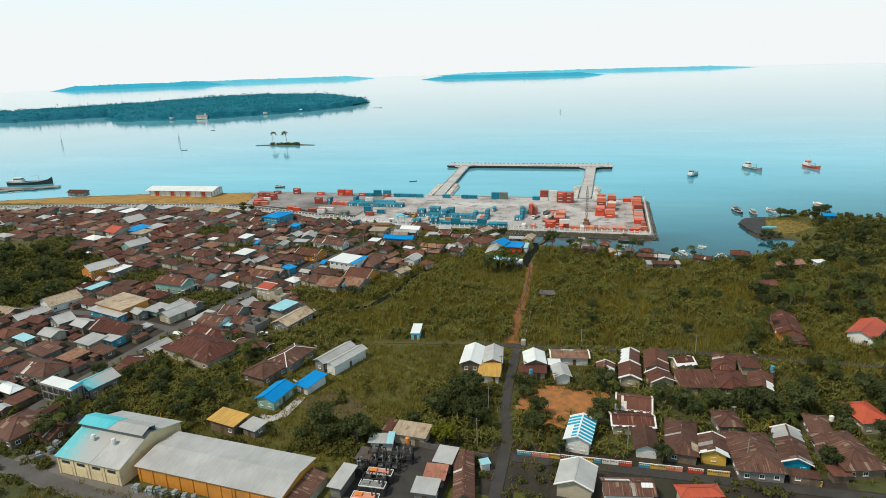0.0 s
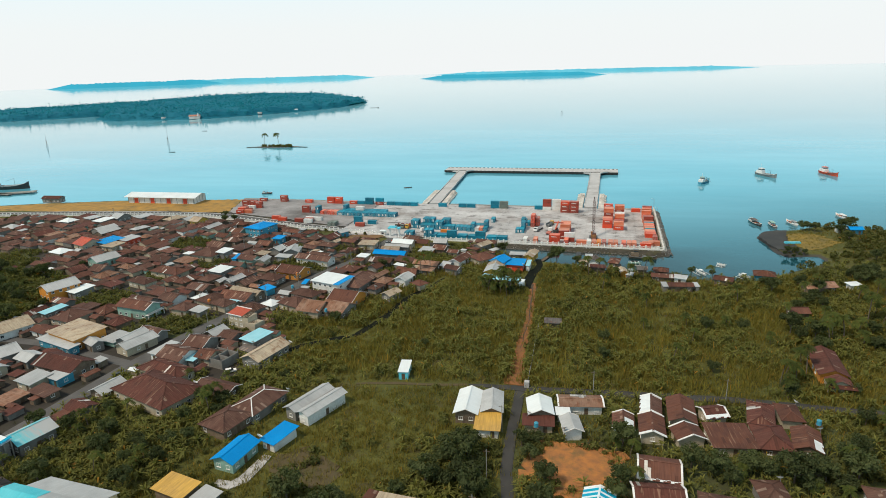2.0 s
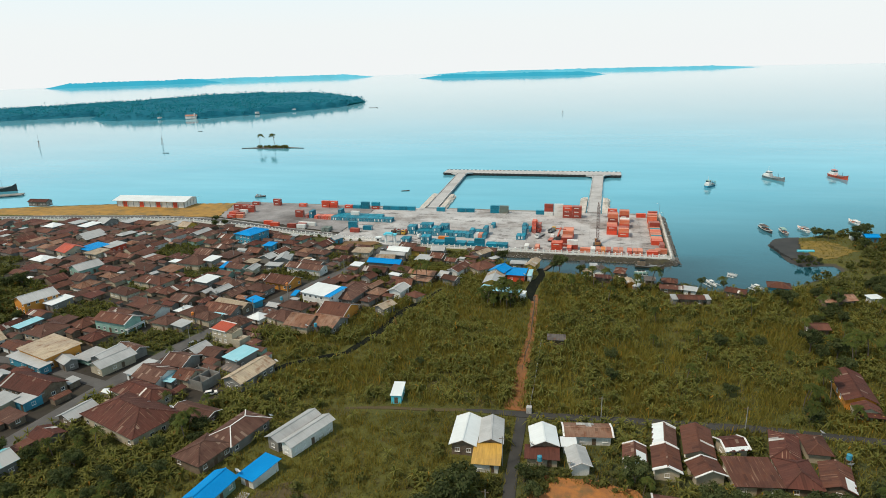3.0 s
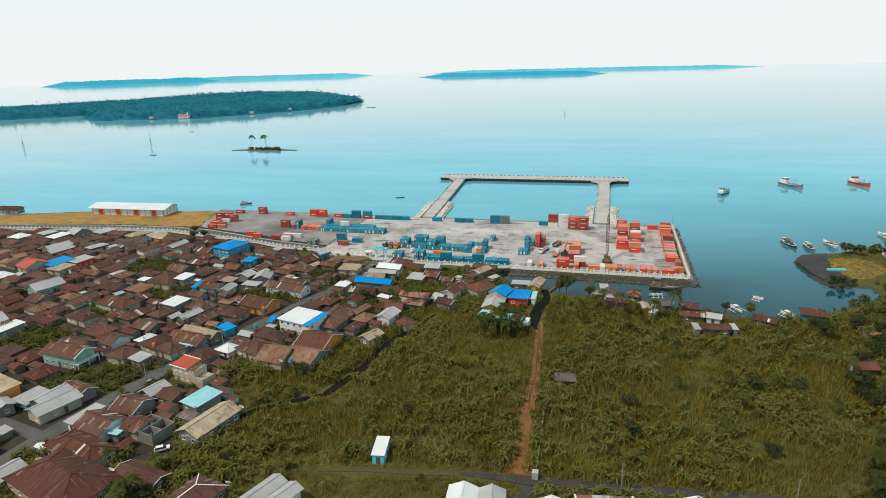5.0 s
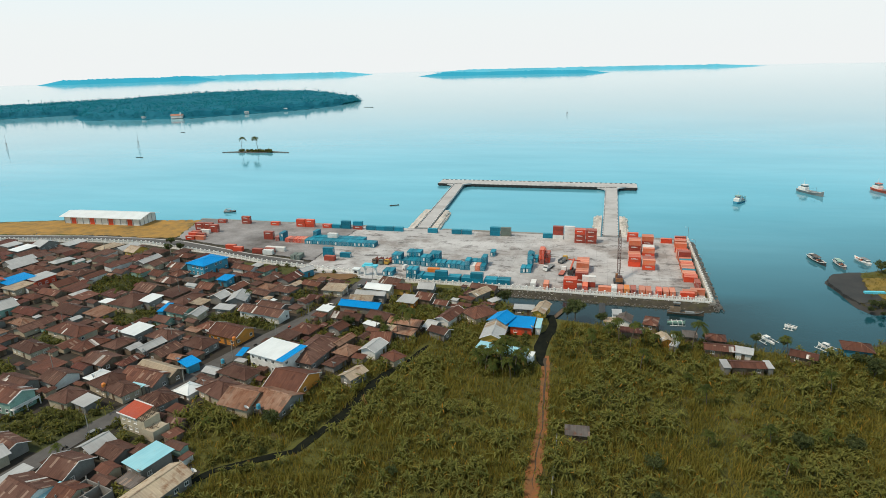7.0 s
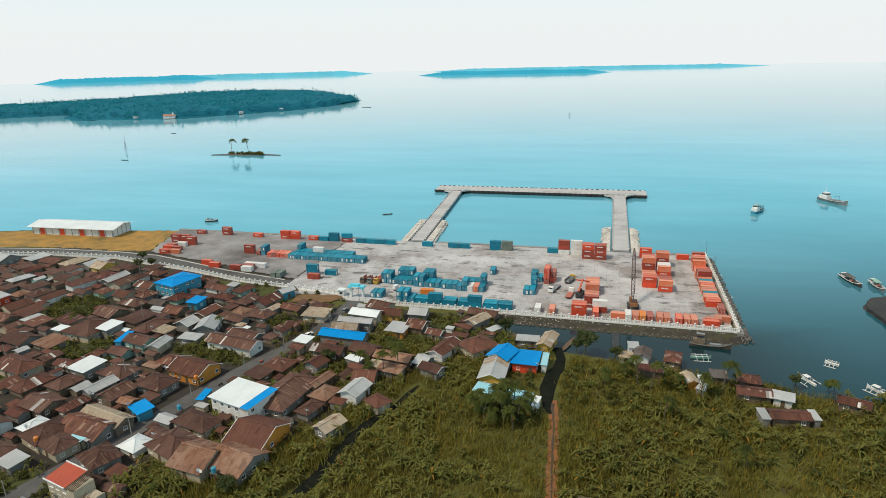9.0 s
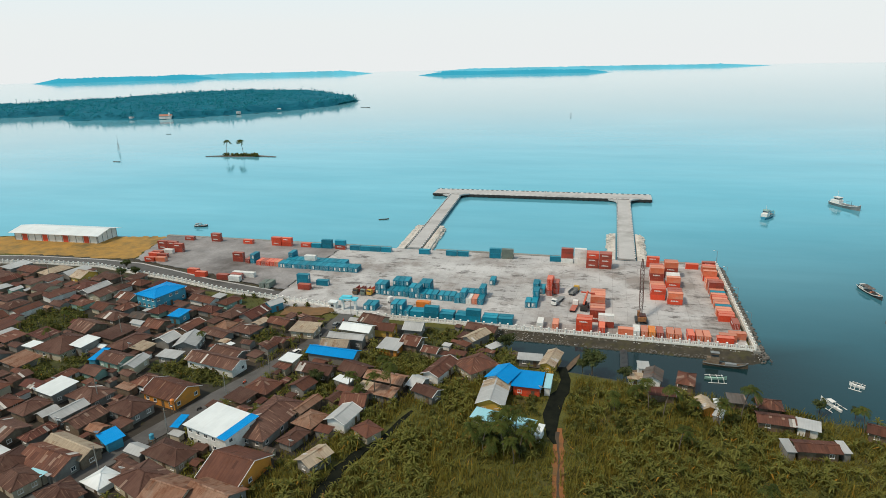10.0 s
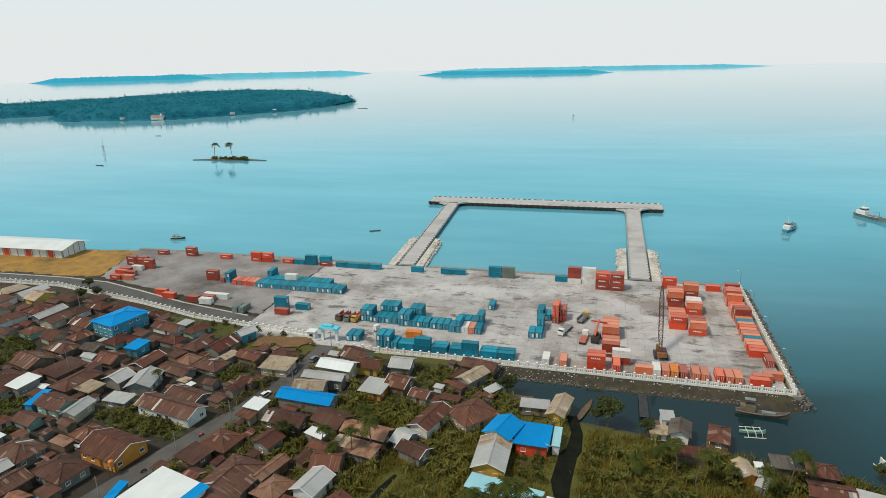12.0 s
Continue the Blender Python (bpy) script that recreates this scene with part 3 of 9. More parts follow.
def strip(name, line, width, mat, label, category, z=0.06, kind="structure", thick=0.25):
    """A road or path that follows a line, with thickness. width: metres, or one for each corner."""
    f = Form()
    pts = [Vector((*p, 0)) for p in line]
    wide = width if isinstance(width, (list, tuple)) else [width] * len(pts)
    left, right = [], []
    for i, p in enumerate(pts):
        d = (pts[min(i + 1, len(pts) - 1)] - pts[max(i - 1, 0)]).normalized()
        s = Vector((-d.y, d.x, 0)) * wide[i] / 2
        left.append(p + s)
        right.append(p - s)
    for i in range(len(pts) - 1):
        q = [right[i], right[i + 1], left[i + 1], left[i]]
        f.face([(*a.xy, z) for a in q])
        for a, b in ((right[i], right[i + 1]), (left[i + 1], left[i])):
            f.face([(*a.xy, z - thick), (*b.xy, z - thick), (*b.xy, z), (*a.xy, z)])
    for a, b in ((left[0], right[0]), (right[-1], left[-1])):
        f.face([(*a.xy, z - thick), (*b.xy, z - thick), (*b.xy, z), (*a.xy, z)])
    return single(name, f, mat, pose(0, 0, 0), label, category, kind=kind)


def patch(name, outline, mat, label, category, z=0.04, kind="structure", thick=0.3, ragged=0.0):
    f = Form()
    rough = []
    for (x0, y0), (x1, y1) in zip(outline, outline[1:] + outline[:1]):
        n = max(1, int(math.hypot(x1 - x0, y1 - y0) / 2.0)) if ragged else 1
        for i in range(n):
            x, y = x0 + (x1 - x0) * i / n, y0 + (y1 - y0) * i / n
            rough.append((x + ragged * noise.noise((x * 0.3, y * 0.3, 1)), y + ragged * noise.noise((x * 0.3, y * 0.3, 9))))
    f.plate([(x, y, z) for x, y in rough], thick)
    return single(name, f, mat, pose(0, 0, 0), label, category, kind=kind)


MAIN_ROAD = [(-130, 390), (-130, 381), (-132, 355), (-139, 330), (-145, 313), (-151, 292), (-157, 272), (-166, 240), (-172, 205), (-176, 160), (-180, 60), (-184, -60)]
strip("road", MAIN_ROAD, 7.0, "asphalt", "worn grey asphalt street through the town", "road", 0.08)

# ---- port: yard, quay, piers ----
def port_yard():
    patch("pavement", [(-171, 384.2), (27.6, 384.2), (27.6, 478.6), (-171, 478.6)], "concrete", "stained grey concrete container yard", "pavement", 0.10)
    patch("pavement_west", [(-277, 433), (-262, 429.6), (-226, 420.2), (-183, 408.4), (-171.02, 406.2), (-171.02, 478.6), (-291, 478.6)], "gravel", "dark packed gravel storage yard", "pavement", 0.08, ragged=2.2)
    f = Form()
    for x0, x1, y0, y1 in ((-292, -143.5, 478.62, 481), (-116.5, -23.6, 478.62, 481), (-1.4, 31, 478.62, 481), (28.6, 31, 381, 478.6)):
        f.box((x0 + x1) / 2, (y0 + y1) / 2, -3, x1 - x0, y1 - y0, 3.35)
    single("quay_wall", f, "old_concrete", pose(0, 0, 0), "low weathered concrete quay wall at the water", "quay", kind="structure")
    strip("port_road", [(-127, 396.5), (-142, 396), (-175, 399.5), (-212, 407), (-242, 416), (-268, 423), (-296, 424.5), (-340, 423), (-420, 412), (-560, 385)], 8.5, "asphalt",
          "dark asphalt road along the port fence", "road", 0.14)
    strip("kerb", [(-175.6, 403.9), (-213, 411.5), (-243.5, 420.6), (-268.6, 427.5), (-296, 429.1), (-340, 427.6), (-420, 416.6), (-560, 389.6)], 0.9, "pale_concrete", "pale concrete kerb beside the port road", "kerb", 0.24)
    patch("field", [(-279, 434), (-291, 477), (-395, 459), (-459, 440), (-545, 408), (-420, 419), (-340, 431), (-296, 432.5)], "dry_grass", "field of dry ochre grass round the warehouse", "field", 0.02, ragged=3.0)


port_yard()


def embankment():
    """Stones on the slope below the fence, down to the moat."""
    f = Form()
    rnd = random.Random(3)
    for i in range(560):
        x = rnd.uniform(-64, 34)
        edge = 376.6 - 0.8 * min(1.0, (x + 64) / 42) - 0.6 * max(0.0, (x + 22) / 56)
        y = edge + 5.0 * rnd.random() ** 1.6
        z = -1.3 + (y - edge) * 0.24
        s = rnd.uniform(0.22, 0.62)
        f.box(x, y, z - 0.3, s, s * rnd.uniform(0.6, 1.2), s * 0.5 + 0.25, rnd.uniform(0, 3))
    for i in range(420):
        y = rnd.uniform(378, 480)
        x = rnd.uniform(31.2, 33.4)
        s = rnd.uniform(0.35, 0.8)
        f.box(x, y, -1.7 - (x - 31) * 0.1, s, s * rnd.uniform(0.6, 1.2), 1.3 - (x - 31) * 0.2, rnd.uniform(0, 3))
    litter = Form()
    for i in range(240):
        x = rnd.uniform(-66, 30)
        y = 376.6 + 4.6 * rnd.random()
        s = rnd.uniform(0.12, 0.4)
        litter.box(x, y, -1.2 + (y - 376.6) * 0.3, s, s * rnd.uniform(0.4, 1.0), 0.16, rnd.uniform(0, 3))
    single("litter", litter, "white_box", pose(0, 0, 0), "pale scraps of litter strewn over the embankment", "litter", kind="stuff")
    single("riprap", f, "rock", pose(0, 0, 0), "grey riprap stones along the port embankment", "stones", kind="stuff")


embankment()


heap = random.Random(29)


def trestle(name, x_shore, x_head, w):
    """A concrete causeway on piles from the quay to the jetty head, with sloping flanks at its root."""
    th = thing(name, pose(0, 0, 0), "pale concrete access trestle on piles", "pier", kind="structure")
    f = Form()
    y0, y1 = 481.0, 622.0
    a, b = x_shore, x_head
    f.plate([(a - w / 2, y0, 0.55), (a + w / 2, y0, 0.55), (b + w / 2, y1, 0.55), (b - w / 2, y1, 0.55)], 0.9)
    part("deck", f, "pale_concrete", th)
    for s in (-1, 1):
        f = Form()
        f.beam((a + s * (w / 2 - 0.25), y0, 0.75), (b + s * (w / 2 - 0.25), y1, 0.75), 0.45, 0.45)
        part("kerb", f, "steel", th, "black painted kerb")
        f = Form()
        for i in range(35):
            k = (i + 0.5) / 35
            f.box(a + (b - a) * k + s * (w / 2 - 0.25), y0 + (y1 - y0) * k, 0.5, 0.5, 1.9, 0.52)
        tagged(part("kerb_blocks", f, "white_paint", th, "white painted kerb blocks"), kind="stuff")
        f = Form()
        e = a + (b - a) * 0.36
        o = s * w / 2
        pts = [(a + o + s * 0.9, y0 - 2, 0.4), (a + o + s * 5.0, y0 - 2, 0.3), (e + o + s * 4.4, y0 + 44, 0.1), (e + o + s * 2.6, y0 + 49, 0.1), (e + o + s * 0.9, y0 + 50, 0.1)]
        f.plate(pts if s > 0 else pts[::-1], 2.4)
        part("apron", f, "white_stone", th, "broad whitish concrete flank")
        f = Form()
        for i in range(150):
            k = heap.uniform(0, 0.34)
            reach = 1.2 + heap.random() ** 0.6 * 4.6
            f.box(a + (b - a) * k + o + s * reach, y0 + (y1 - y0) * k, -1.2, heap.uniform(0.5, 1.3), heap.uniform(0.5, 1.3), 1.45 + heap.uniform(0.0, 0.35) - (0.9 if reach > 4.6 else 0), heap.uniform(0, 3))
        tagged(part("rubble", f, "white_stone", th, "loose whitish rubble on the flank"), kind="stuff")
        f = Form()
        pts = [(b + o, y1 - 9, 0.54), (b + o + s * 1.2, y1 - 4, 0.54), (b + o + s * 6.5, y1 + 0.2, 0.54), (b + o, y1 + 0.2, 0.54)]
        f.plate(pts if s > 0 else pts[::-1], 1.0)
        part("corner_slab", f, "pale_concrete", th)
    for i in range(12):
        y = 540 + i * 7
        k = a + (b - a) * (y - y0) / (y1 - y0)
        for s in (-0.4, 0, 0.4):
            f = Form()
            f.tube((k + s * w, y, -6), (k + s * w, y, -0.3), 0.4)
            part("pile", f, "old_concrete", th)
    return th


trestle("pier_west", -129.6, -138.6, 9.0)
trestle("pier_east", -13.4, -12.7, 9.4)


def jetty():
    th = thing("jetty", pose(0, 0, 0), "long pale concrete jetty head on piles with fenders", "jetty", kind="structure")
    f = Form()
    f.box(-75, 631, -0.5, 165, 18, 1.05)
    part("deck", f, "pale_concrete", th)
    f = Form()
    for y in (622.2, 639.8):
        f.box(-75, y, -1.0, 165, 0.5, 1.85)
    part("edge_beam", f, "mud", th, "dark edge beam")
    for y in (622.3, 639.6):
        f = Form()
        for i in range(41):
            f.box(-155 + i * 4.0, y, 0.5, 2.0, 0.5, 0.5)
        tagged(part("kerb_blocks", f, "white_paint", th, "white painted kerb blocks"), kind="stuff")
    for i in range(42):
        x = -156 + i * 3.95
        f = Form()
        f.box(x, 640.25, -1.1, 0.8, 0.5, 1.8)
        part("fender", f, "rubber", th)
        if not (-146 < x < -131 or -19 < x < -6):
            f = Form()
            f.box(x, 621.7, -1.3, 0.9, 0.5, 1.7)
            part("fender", f, "rubber", th)
        for y in (624, 638):
            f = Form()
            f.tube((x, y, -6), (x, y, -0.4), 0.4)
            part("pile", f, "old_concrete", th)
    for i in range(20):
        f = Form()
        x = -154 + i * 8.3
        f.tube((x, 638.6, 0.5), (x, 638.6, 1.2), 0.22)
        f.tube((x, 638.6, 1.2), (x, 638.6, 1.4), 0.38)
        part("bollard", f, "steel", th)


jetty()


def picket_fence(line, name="fence"):
    """White concrete fence: posts with caps, panels of pickets between a foot beam and a rail."""
    th = thing(name, pose(0, 0, 0), "white painted concrete fence with square posts", "fence", kind="structure")
    post = Form()
    post.box(0, 0, -0.4, 0.5, 0.5, 2.5)
    post.box(0, 0, 2.1, 0.66, 0.66, 0.22)
    post_mesh = post.mesh("post", "fence_white")
    panels = {}
    for (x0, y0), (x1, y1) in zip(line, line[1:]):
        n = max(1, round(math.hypot(x1 - x0, y1 - y0) / 3.2))
        run = math.hypot(x1 - x0, y1 - y0) / n
        key = round(run, 2)
        if key not in panels:
            p = Form()
            p.box(run / 2, 0, -0.4, run, 0.3, 1.0)
            p.box(run / 2, 0, 1.55, run, 0.2, 0.2)
            k = int(run / 0.55)
            for i in range(k):
                p.box((i + 0.5) * run / k, 0, 0.6, 0.26, 0.12, 0.95)
            panels[key] = p.mesh("panel", "fence_white")
        turn = math.degrees(math.atan2(y1 - y0, x1 - x0))
        for i in range(n):
            m = pose(x0 + (x1 - x0) * i / n, y0 + (y1 - y0) * i / n, 0.1, 0, 0, turn)
            under("post", post_mesh, th, m)
            under("panel", panels[key], th, m)
    under("post", post_mesh, th, pose(*line[-1], 0.1))


picket_fence([(-125, 383.4), (29.3, 382.2), (29.6, 478.5)])
picket_fence([(-137, 390.2), (-165, 393.5), (-197, 397.5), (-230, 406.5), (-263, 412.8), (-288, 418), (-323, 417), (-420, 404), (-560, 377)], "fence_west")


def gate():
    th = thing("port_gate", pose(-130.8, 389.0, 0.1), "white port gatehouse arch with a cyan roof slab", "gate")
    for x in (-2.9, 2.9):
        f = Form()
        f.box(x, 0, 0, 0.9, 1.4, 5.0)
        f.box(x, 0, 5.0, 1.2, 1.7, 0.3)
        part("pillar", f, "white_paint", th)
    f = Form()
    f.box(0, 0, 4.8, 7.8, 3.0, 0.8)
    f.box(-0.8, 0, 5.6, 4.2, 2.0, 0.8)
    part("canopy", f, "cyan_paint", th, "cyan painted canopy")
    f = Form()
    f.box(0, -1.52, 5.0, 4.0, 0.06, 0.4)
    part("sign", f, "white_box", th)
    th = thing("guard_post", pose(-138.6, 389.8, 0.1), "small white guard post beside the gate", "hut")
    f = Form()
    f.box(0, 0, 0, 3.0, 2.6, 2.8)
    part("wall", f, "white_paint", th)
    f = Form()
    f.box(0, 0, 2.8, 3.8, 3.4, 0.25)
    part("roof", f, "white_roof", th)
    f = Form()
    f.box(0, -1.32, 1.0, 1.4, 0.06, 1.0)
    part("window", f, "glass", th)


gate()

# ---- containers ----
BOX = {}
NAMES = dict(teal="teal", red="orange-red", maroon="maroon", white="white", faded="faded salmon", orange="bright orange", olive="dull grey-green")


def container_kit(colour, feet):
    key = (colour, feet)
    if key in BOX:
        return BOX[key]
    L, W, T = (6.06 if feet == 20 else 12.19), 2.44, 2.59
    paint = colour + "_box"
    frame_ = Form()
    for x in (-L / 2 + 0.09, L / 2 - 0.09):
        for y in (-W / 2 + 0.09, W / 2 - 0.09):
            frame_.box(x, y, 0, 0.18, 0.18, T)
    for z in (0.0, T - 0.14):
        for y in (-W / 2 + 0.06, W / 2 - 0.06):
            frame_.box(0, y, z, L - 0.36, 0.12, 0.14)
        for x in (-L / 2 + 0.06, L / 2 - 0.06):
            frame_.box(x, 0, z, 0.12, W - 0.36, 0.14)
    body = Form()
    n = round(L / 0.56)
    for s in (-1, 1):
        y_out, y_in = s * (W / 2 - 0.03), s * (W / 2 - 0.10)
        run = (L - 0.36) / n
        for i in range(n):
            x = -L / 2 + 0.18 + i * run
            q = [(x, y_out), (x + run * 0.4, y_out), (x + run * 0.5, y_in), (x + run * 0.9, y_in), (x + run, y_out)]
            for (xa, ya), (xb, yb) in zip(q, q[1:]):
                pts = [(xa, ya, 0.1), (xb, yb, 0.1), (xb, yb, T - 0.1), (xa, ya, T - 0.1)]
                body.face(pts if s < 0 else pts[::-1])
    body.box(0, 0, T - 0.1, L - 0.3, W - 0.2, 0.06)
    body.box(L / 2 - 0.12, 0, 0.12, 0.06, W - 0.3, T - 0.24)
    body.box(0, 0, 0.08, L - 0.3, W - 0.2, 0.08)
    door = Form()
    door.box(-L / 2 + 0.07, 0, 0.14, 0.07, W / 2 - 0.2, T - 0.28)
    door.use = 1
    for y in (-0.28, 0.28):
        door.tube((-L / 2 + 0.01, y, 0.16), (-L / 2 + 0.01, y, T - 0.16), 0.035, n=5)
    logo = Form()
    for i, (a, w, h) in enumerate(((-1.5, 0.5, 0.42), (-0.85, 0.45, 0.42), (-0.25, 0.5, 0.42), (0.4, 0.45, 0.42), (1.0, 0.4, 0.3))):
        logo.box(a, -W / 2 + 0.01, 1.45, w, 0.05, h)
    logo.box(-0.15, -W / 2 + 0.02, 1.36, 3.4, 0.04, 0.08)
    placard = Form()
    placard.box(-L / 2 + 0.02, 0, 0.5, 0.04, 0.8, 1.5)
    BOX[key] = dict(placard=placard.mesh("placard", "white_box"), frame=frame_.mesh("frame", paint), body=body.mesh("body", paint), door=door.mesh("door", paint, "white_box"),
                    logo=logo.mesh("logo", "white_box"), size=(L, W, T))
    return BOX[key]


boxes = random.Random(11)


def container(colour, x, y, level=0, way="x", feet=20, turn=0.0, logo=None):
    """x, y: the corner nearest to the town's west end; way: the axis along which it lies."""
    kit = container_kit(colour, feet)
    L, W, T = kit["size"]
    cx, cy = (x + L / 2, y + W / 2) if way == "x" else (x + W / 2, y + L / 2)
    rz = (0 if boxes.random() < 0.5 else 180) if way == "x" else 90
    th = thing("container", pose(cx, cy, 0.16 + level * T, 0, 0, rz + turn + boxes.uniform(-0.7, 0.7)),
               f"{NAMES[colour]} steel shipping container " + ("on the concrete yard" if level == 0 else "stacked on another container"), "container", "containers in the port")
    under("frame", kit["frame"], th)
    under("body", kit["body"], th)
    for s in (-1, 1):
        under("door", kit["door"], th, pose(0, s * 0.56, 0))
    if colour == "teal" and boxes.random() < 0.4:
        under("placard", kit["placard"], th, pose(0, boxes.choice((-0.55, 0.55)), 0), "white door placard")
    if logo if logo is not None else (colour in ("maroon", "red") and boxes.random() < 0.55):
        for spin in (0, 180):
            under("logo", kit["logo"], th, pose(0, 0, 0, 0, 0, spin), "white lettering shapes")
    return th


def stack(x, y, colours, way="x", feet=20):
    for i, c in enumerate(colours.split()):
        container(c, x + boxes.uniform(-0.06, 0.06), y + boxes.uniform(-0.06, 0.06), i, way, feet)


def rows(x, y, n, step, pick, way="y", feet=20):
    """n stacks side by side; pick: the stacks to choose from."""
    for i in range(n):
        a, b = (x + i * step, y) if way == "y" else (x, y + i * step)
        stack(a, b, boxes.choice(pick), way, feet)


# north quay, by the east pier
stack(-46.3, 469.0, "white maroon maroon")
stack(-39.7, 469.5, "white white white")
for dy in (0, 2.6):
    stack(-33.4, 463.4 + dy, "maroon maroon red")
    stack(-27.1, 463.2 + dy, "maroon maroon maroon")
stack(-52.3, 470.3, "teal")
# red and teal group on the yard's middle
stack(-49.2, 421.7, "maroon red red", "y")
stack(-49.2, 428.2, "red red", "y")
stack(-46.5, 424.4, "red maroon", "y")
stack(-55.4, 422.0, "teal teal", "y")
stack(-52.7, 423.5, "teal", "y")
stack(-55.4, 428.6, "teal", "y")
stack(-57.0, 406.0, "teal", "y")
stack(-54.3, 406.4, "teal", "y")
stack(-54.3, 412.8, "teal teal", "y")
# east of it, by the fence
for i in range(4):
    stack(-29.7, 411.0 + 2.6 * i, "red faded")
for i in range(3):
    stack(-29.6, 396.2 + 2.6 * i, "maroon faded" if i else "maroon maroon")
for i in range(2):
    stack(-34.4, 386.0 + 2.6 * i, "red red")
stack(-26.1, 391.7, "maroon white")
stack(-25.8, 385.6, "red", "y")
# big red block
stack(-4.0, 470.5, "red red")
for i in range(3):
    stack(-3.7, 446.0 + 2.6 * i, "maroon maroon faded" if i < 2 else "red red maroon")
for i in range(2):
    stack(3.3, 455.5 + 2.6 * i, "maroon maroon faded")
for i in range(3):
    stack(3.2, 441.5 + 2.6 * i, "red white" if i else "red faded")
for i in range(4):
    stack(-4.4, 425.5 + 2.6 * i, "red red" if i < 2 else "maroon faded")
for i in range(3):
    stack(2.3, 421.3 + 2.6 * i, "red maroon" if i else "red faded")
# along the east wall
EAST_ROW = ("red", "red", "faded", "faded", "teal", "faded", "faded", "faded", "red", "faded", "teal", "faded", "maroon maroon", "faded maroon",
            "faded", "faded", "faded", "red", "red faded", "faded", "red faded", "red red")
for i, c in enumerate(EAST_ROW):
    stack(20.7 + boxes.uniform(-0.3, 0.3), 406.6 + i * 2.62, c)
stack(24.6, 399.4, "maroon", "y")
stack(21.5, 467, "red maroon")
stack(14.5, 470.5, "red")
# along the front fence
for x, c in ((-49.6, "white"), (-43.7, "faded"), (-12.9, "white"), (-10.1, "faded"), (-7.3, "orange"), (-4.4, "maroon"), (-0.6, "faded"), (2.1, "faded"), (6.7, "red"), (9.6, "faded"), (12.3, "faded")):
    stack(x, 385.2, c, "y")
stack(-18.6, 386.0, "faded")
stack(16.6, 385.0, "red")
stack(21.6, 390.2, "faded")
stack(18.0, 387.8, "faded")
# teal rows west of the middle
rows(-126, 408.5, 2, 2.62, ("teal", "teal teal"))
rows(-120.5, 408.0, 4, 2.62, ("teal teal", "teal", "teal"))
rows(-119.5, 414.6, 3, 2.62, ("teal teal", "teal"))
rows(-109.5, 407.0, 5, 2.62, ("teal", "teal teal", "teal"))
rows(-109.0, 413.6, 3, 2.62, ("teal teal", "teal"))
rows(-96.0, 406.6, 3, 2.62, ("teal",))
rows(-88.0, 405.2, 5, 2.62, ("teal", "faded", "white", "teal teal", "teal"))
rows(-86.0, 412.0, 4, 2.62, ("teal", "teal teal"))
stack(-76.7, 429.8, "teal", "y")
stack(-111.0, 386.8, "teal teal", "y")
stack(-108.3, 386.8, "teal teal", "y")
stack(-105.6, 387.0, "teal", "y")
for x, c in ((-102.6, "teal"), (-96.3, "teal teal"), (-90.0, "teal"), (-83.0, "teal"), (-78.6, "teal teal"), (-71.8, "teal"), (-65.5, "teal")):
    stack(x, 386.6, c)
    if c == "teal":
        stack(x, 389.2, c)
stack(-124.5, 389.6, "teal", "y")
stack(-121.8, 389.8, "teal", "y")
container("orange", -103.0, 397.0, 0)
# long double row in the west
rows(-203.3, 435.6, 5, 2.62, ("faded", "red", "maroon", "white"))
rows(-190.0, 434.6, 17, 2.62, ("teal",))
rows(-189.0, 441.2, 13, 2.62, ("teal",))
stack(-189.0, 444.6, "teal teal", "y")
container("white", -178.0, 441.4, 2 - 1, "x")
stack(-219.6, 439.2, "maroon maroon")
stack(-211.0, 437.4, "maroon", "y")
stack(-208.2, 437.8, "teal teal", "y")
# north shore, west of the west pier
for x, c in ((-213.6, "red red"), (-207.0, "red red"), (-194.9, "red"), (-188.3, "teal"), (-181.8, "teal teal"), (-173.4, "maroon teal"), (-164.6, "teal"), (-158.2, "teal"), (-152.4, "teal"), (-145.9, "teal")):
    stack(x, 470.2, c)
stack(-232.7, 470.6, "red")
stack(-254.9, 471.6, "maroon maroon")
stack(-273.0, 471.0, "maroon")
# by the west pier's root and east of it
for x, c in ((-123.7, "teal"), (-108.2, "teal"), (-101.8, "teal"), (-84.2, "teal teal"), (-77.6, "olive olive")):
    stack(x, 470.4, c)
# west corner
stack(-168.2, 413.4, "teal teal")
stack(-164.8, 407.3, "maroon")
stack(-158.4, 414.0, "teal")
stack(-276.8, 451.6, "maroon maroon")
stack(-270.4, 451.6, "maroon maroon")
stack(-264.2, 448.4, "maroon maroon")
for x, y, c in ((-268.4, 444.9, "white"), (-272.4, 441.0, "maroon"), (-272.2, 437.6, "red"), (-266.0, 436.8, "maroon"), (-269.2, 430.6, "red"), (-262.8, 431.2, "faded")):
    stack(x, y, c)
stack(-232.4, 417.4, "red")
stack(-225.6, 414.0, "red")
stack(-212.0, 412.6, "maroon")
stack(-205.6, 414.6, "maroon")
stack(-206.4, 417.6, "white", "x", 40)
stack(-204.6, 411.4, "white")
stack(-184.0, 405.2, "olive", "y")
stack(-181.2, 405.6, "olive", "y")

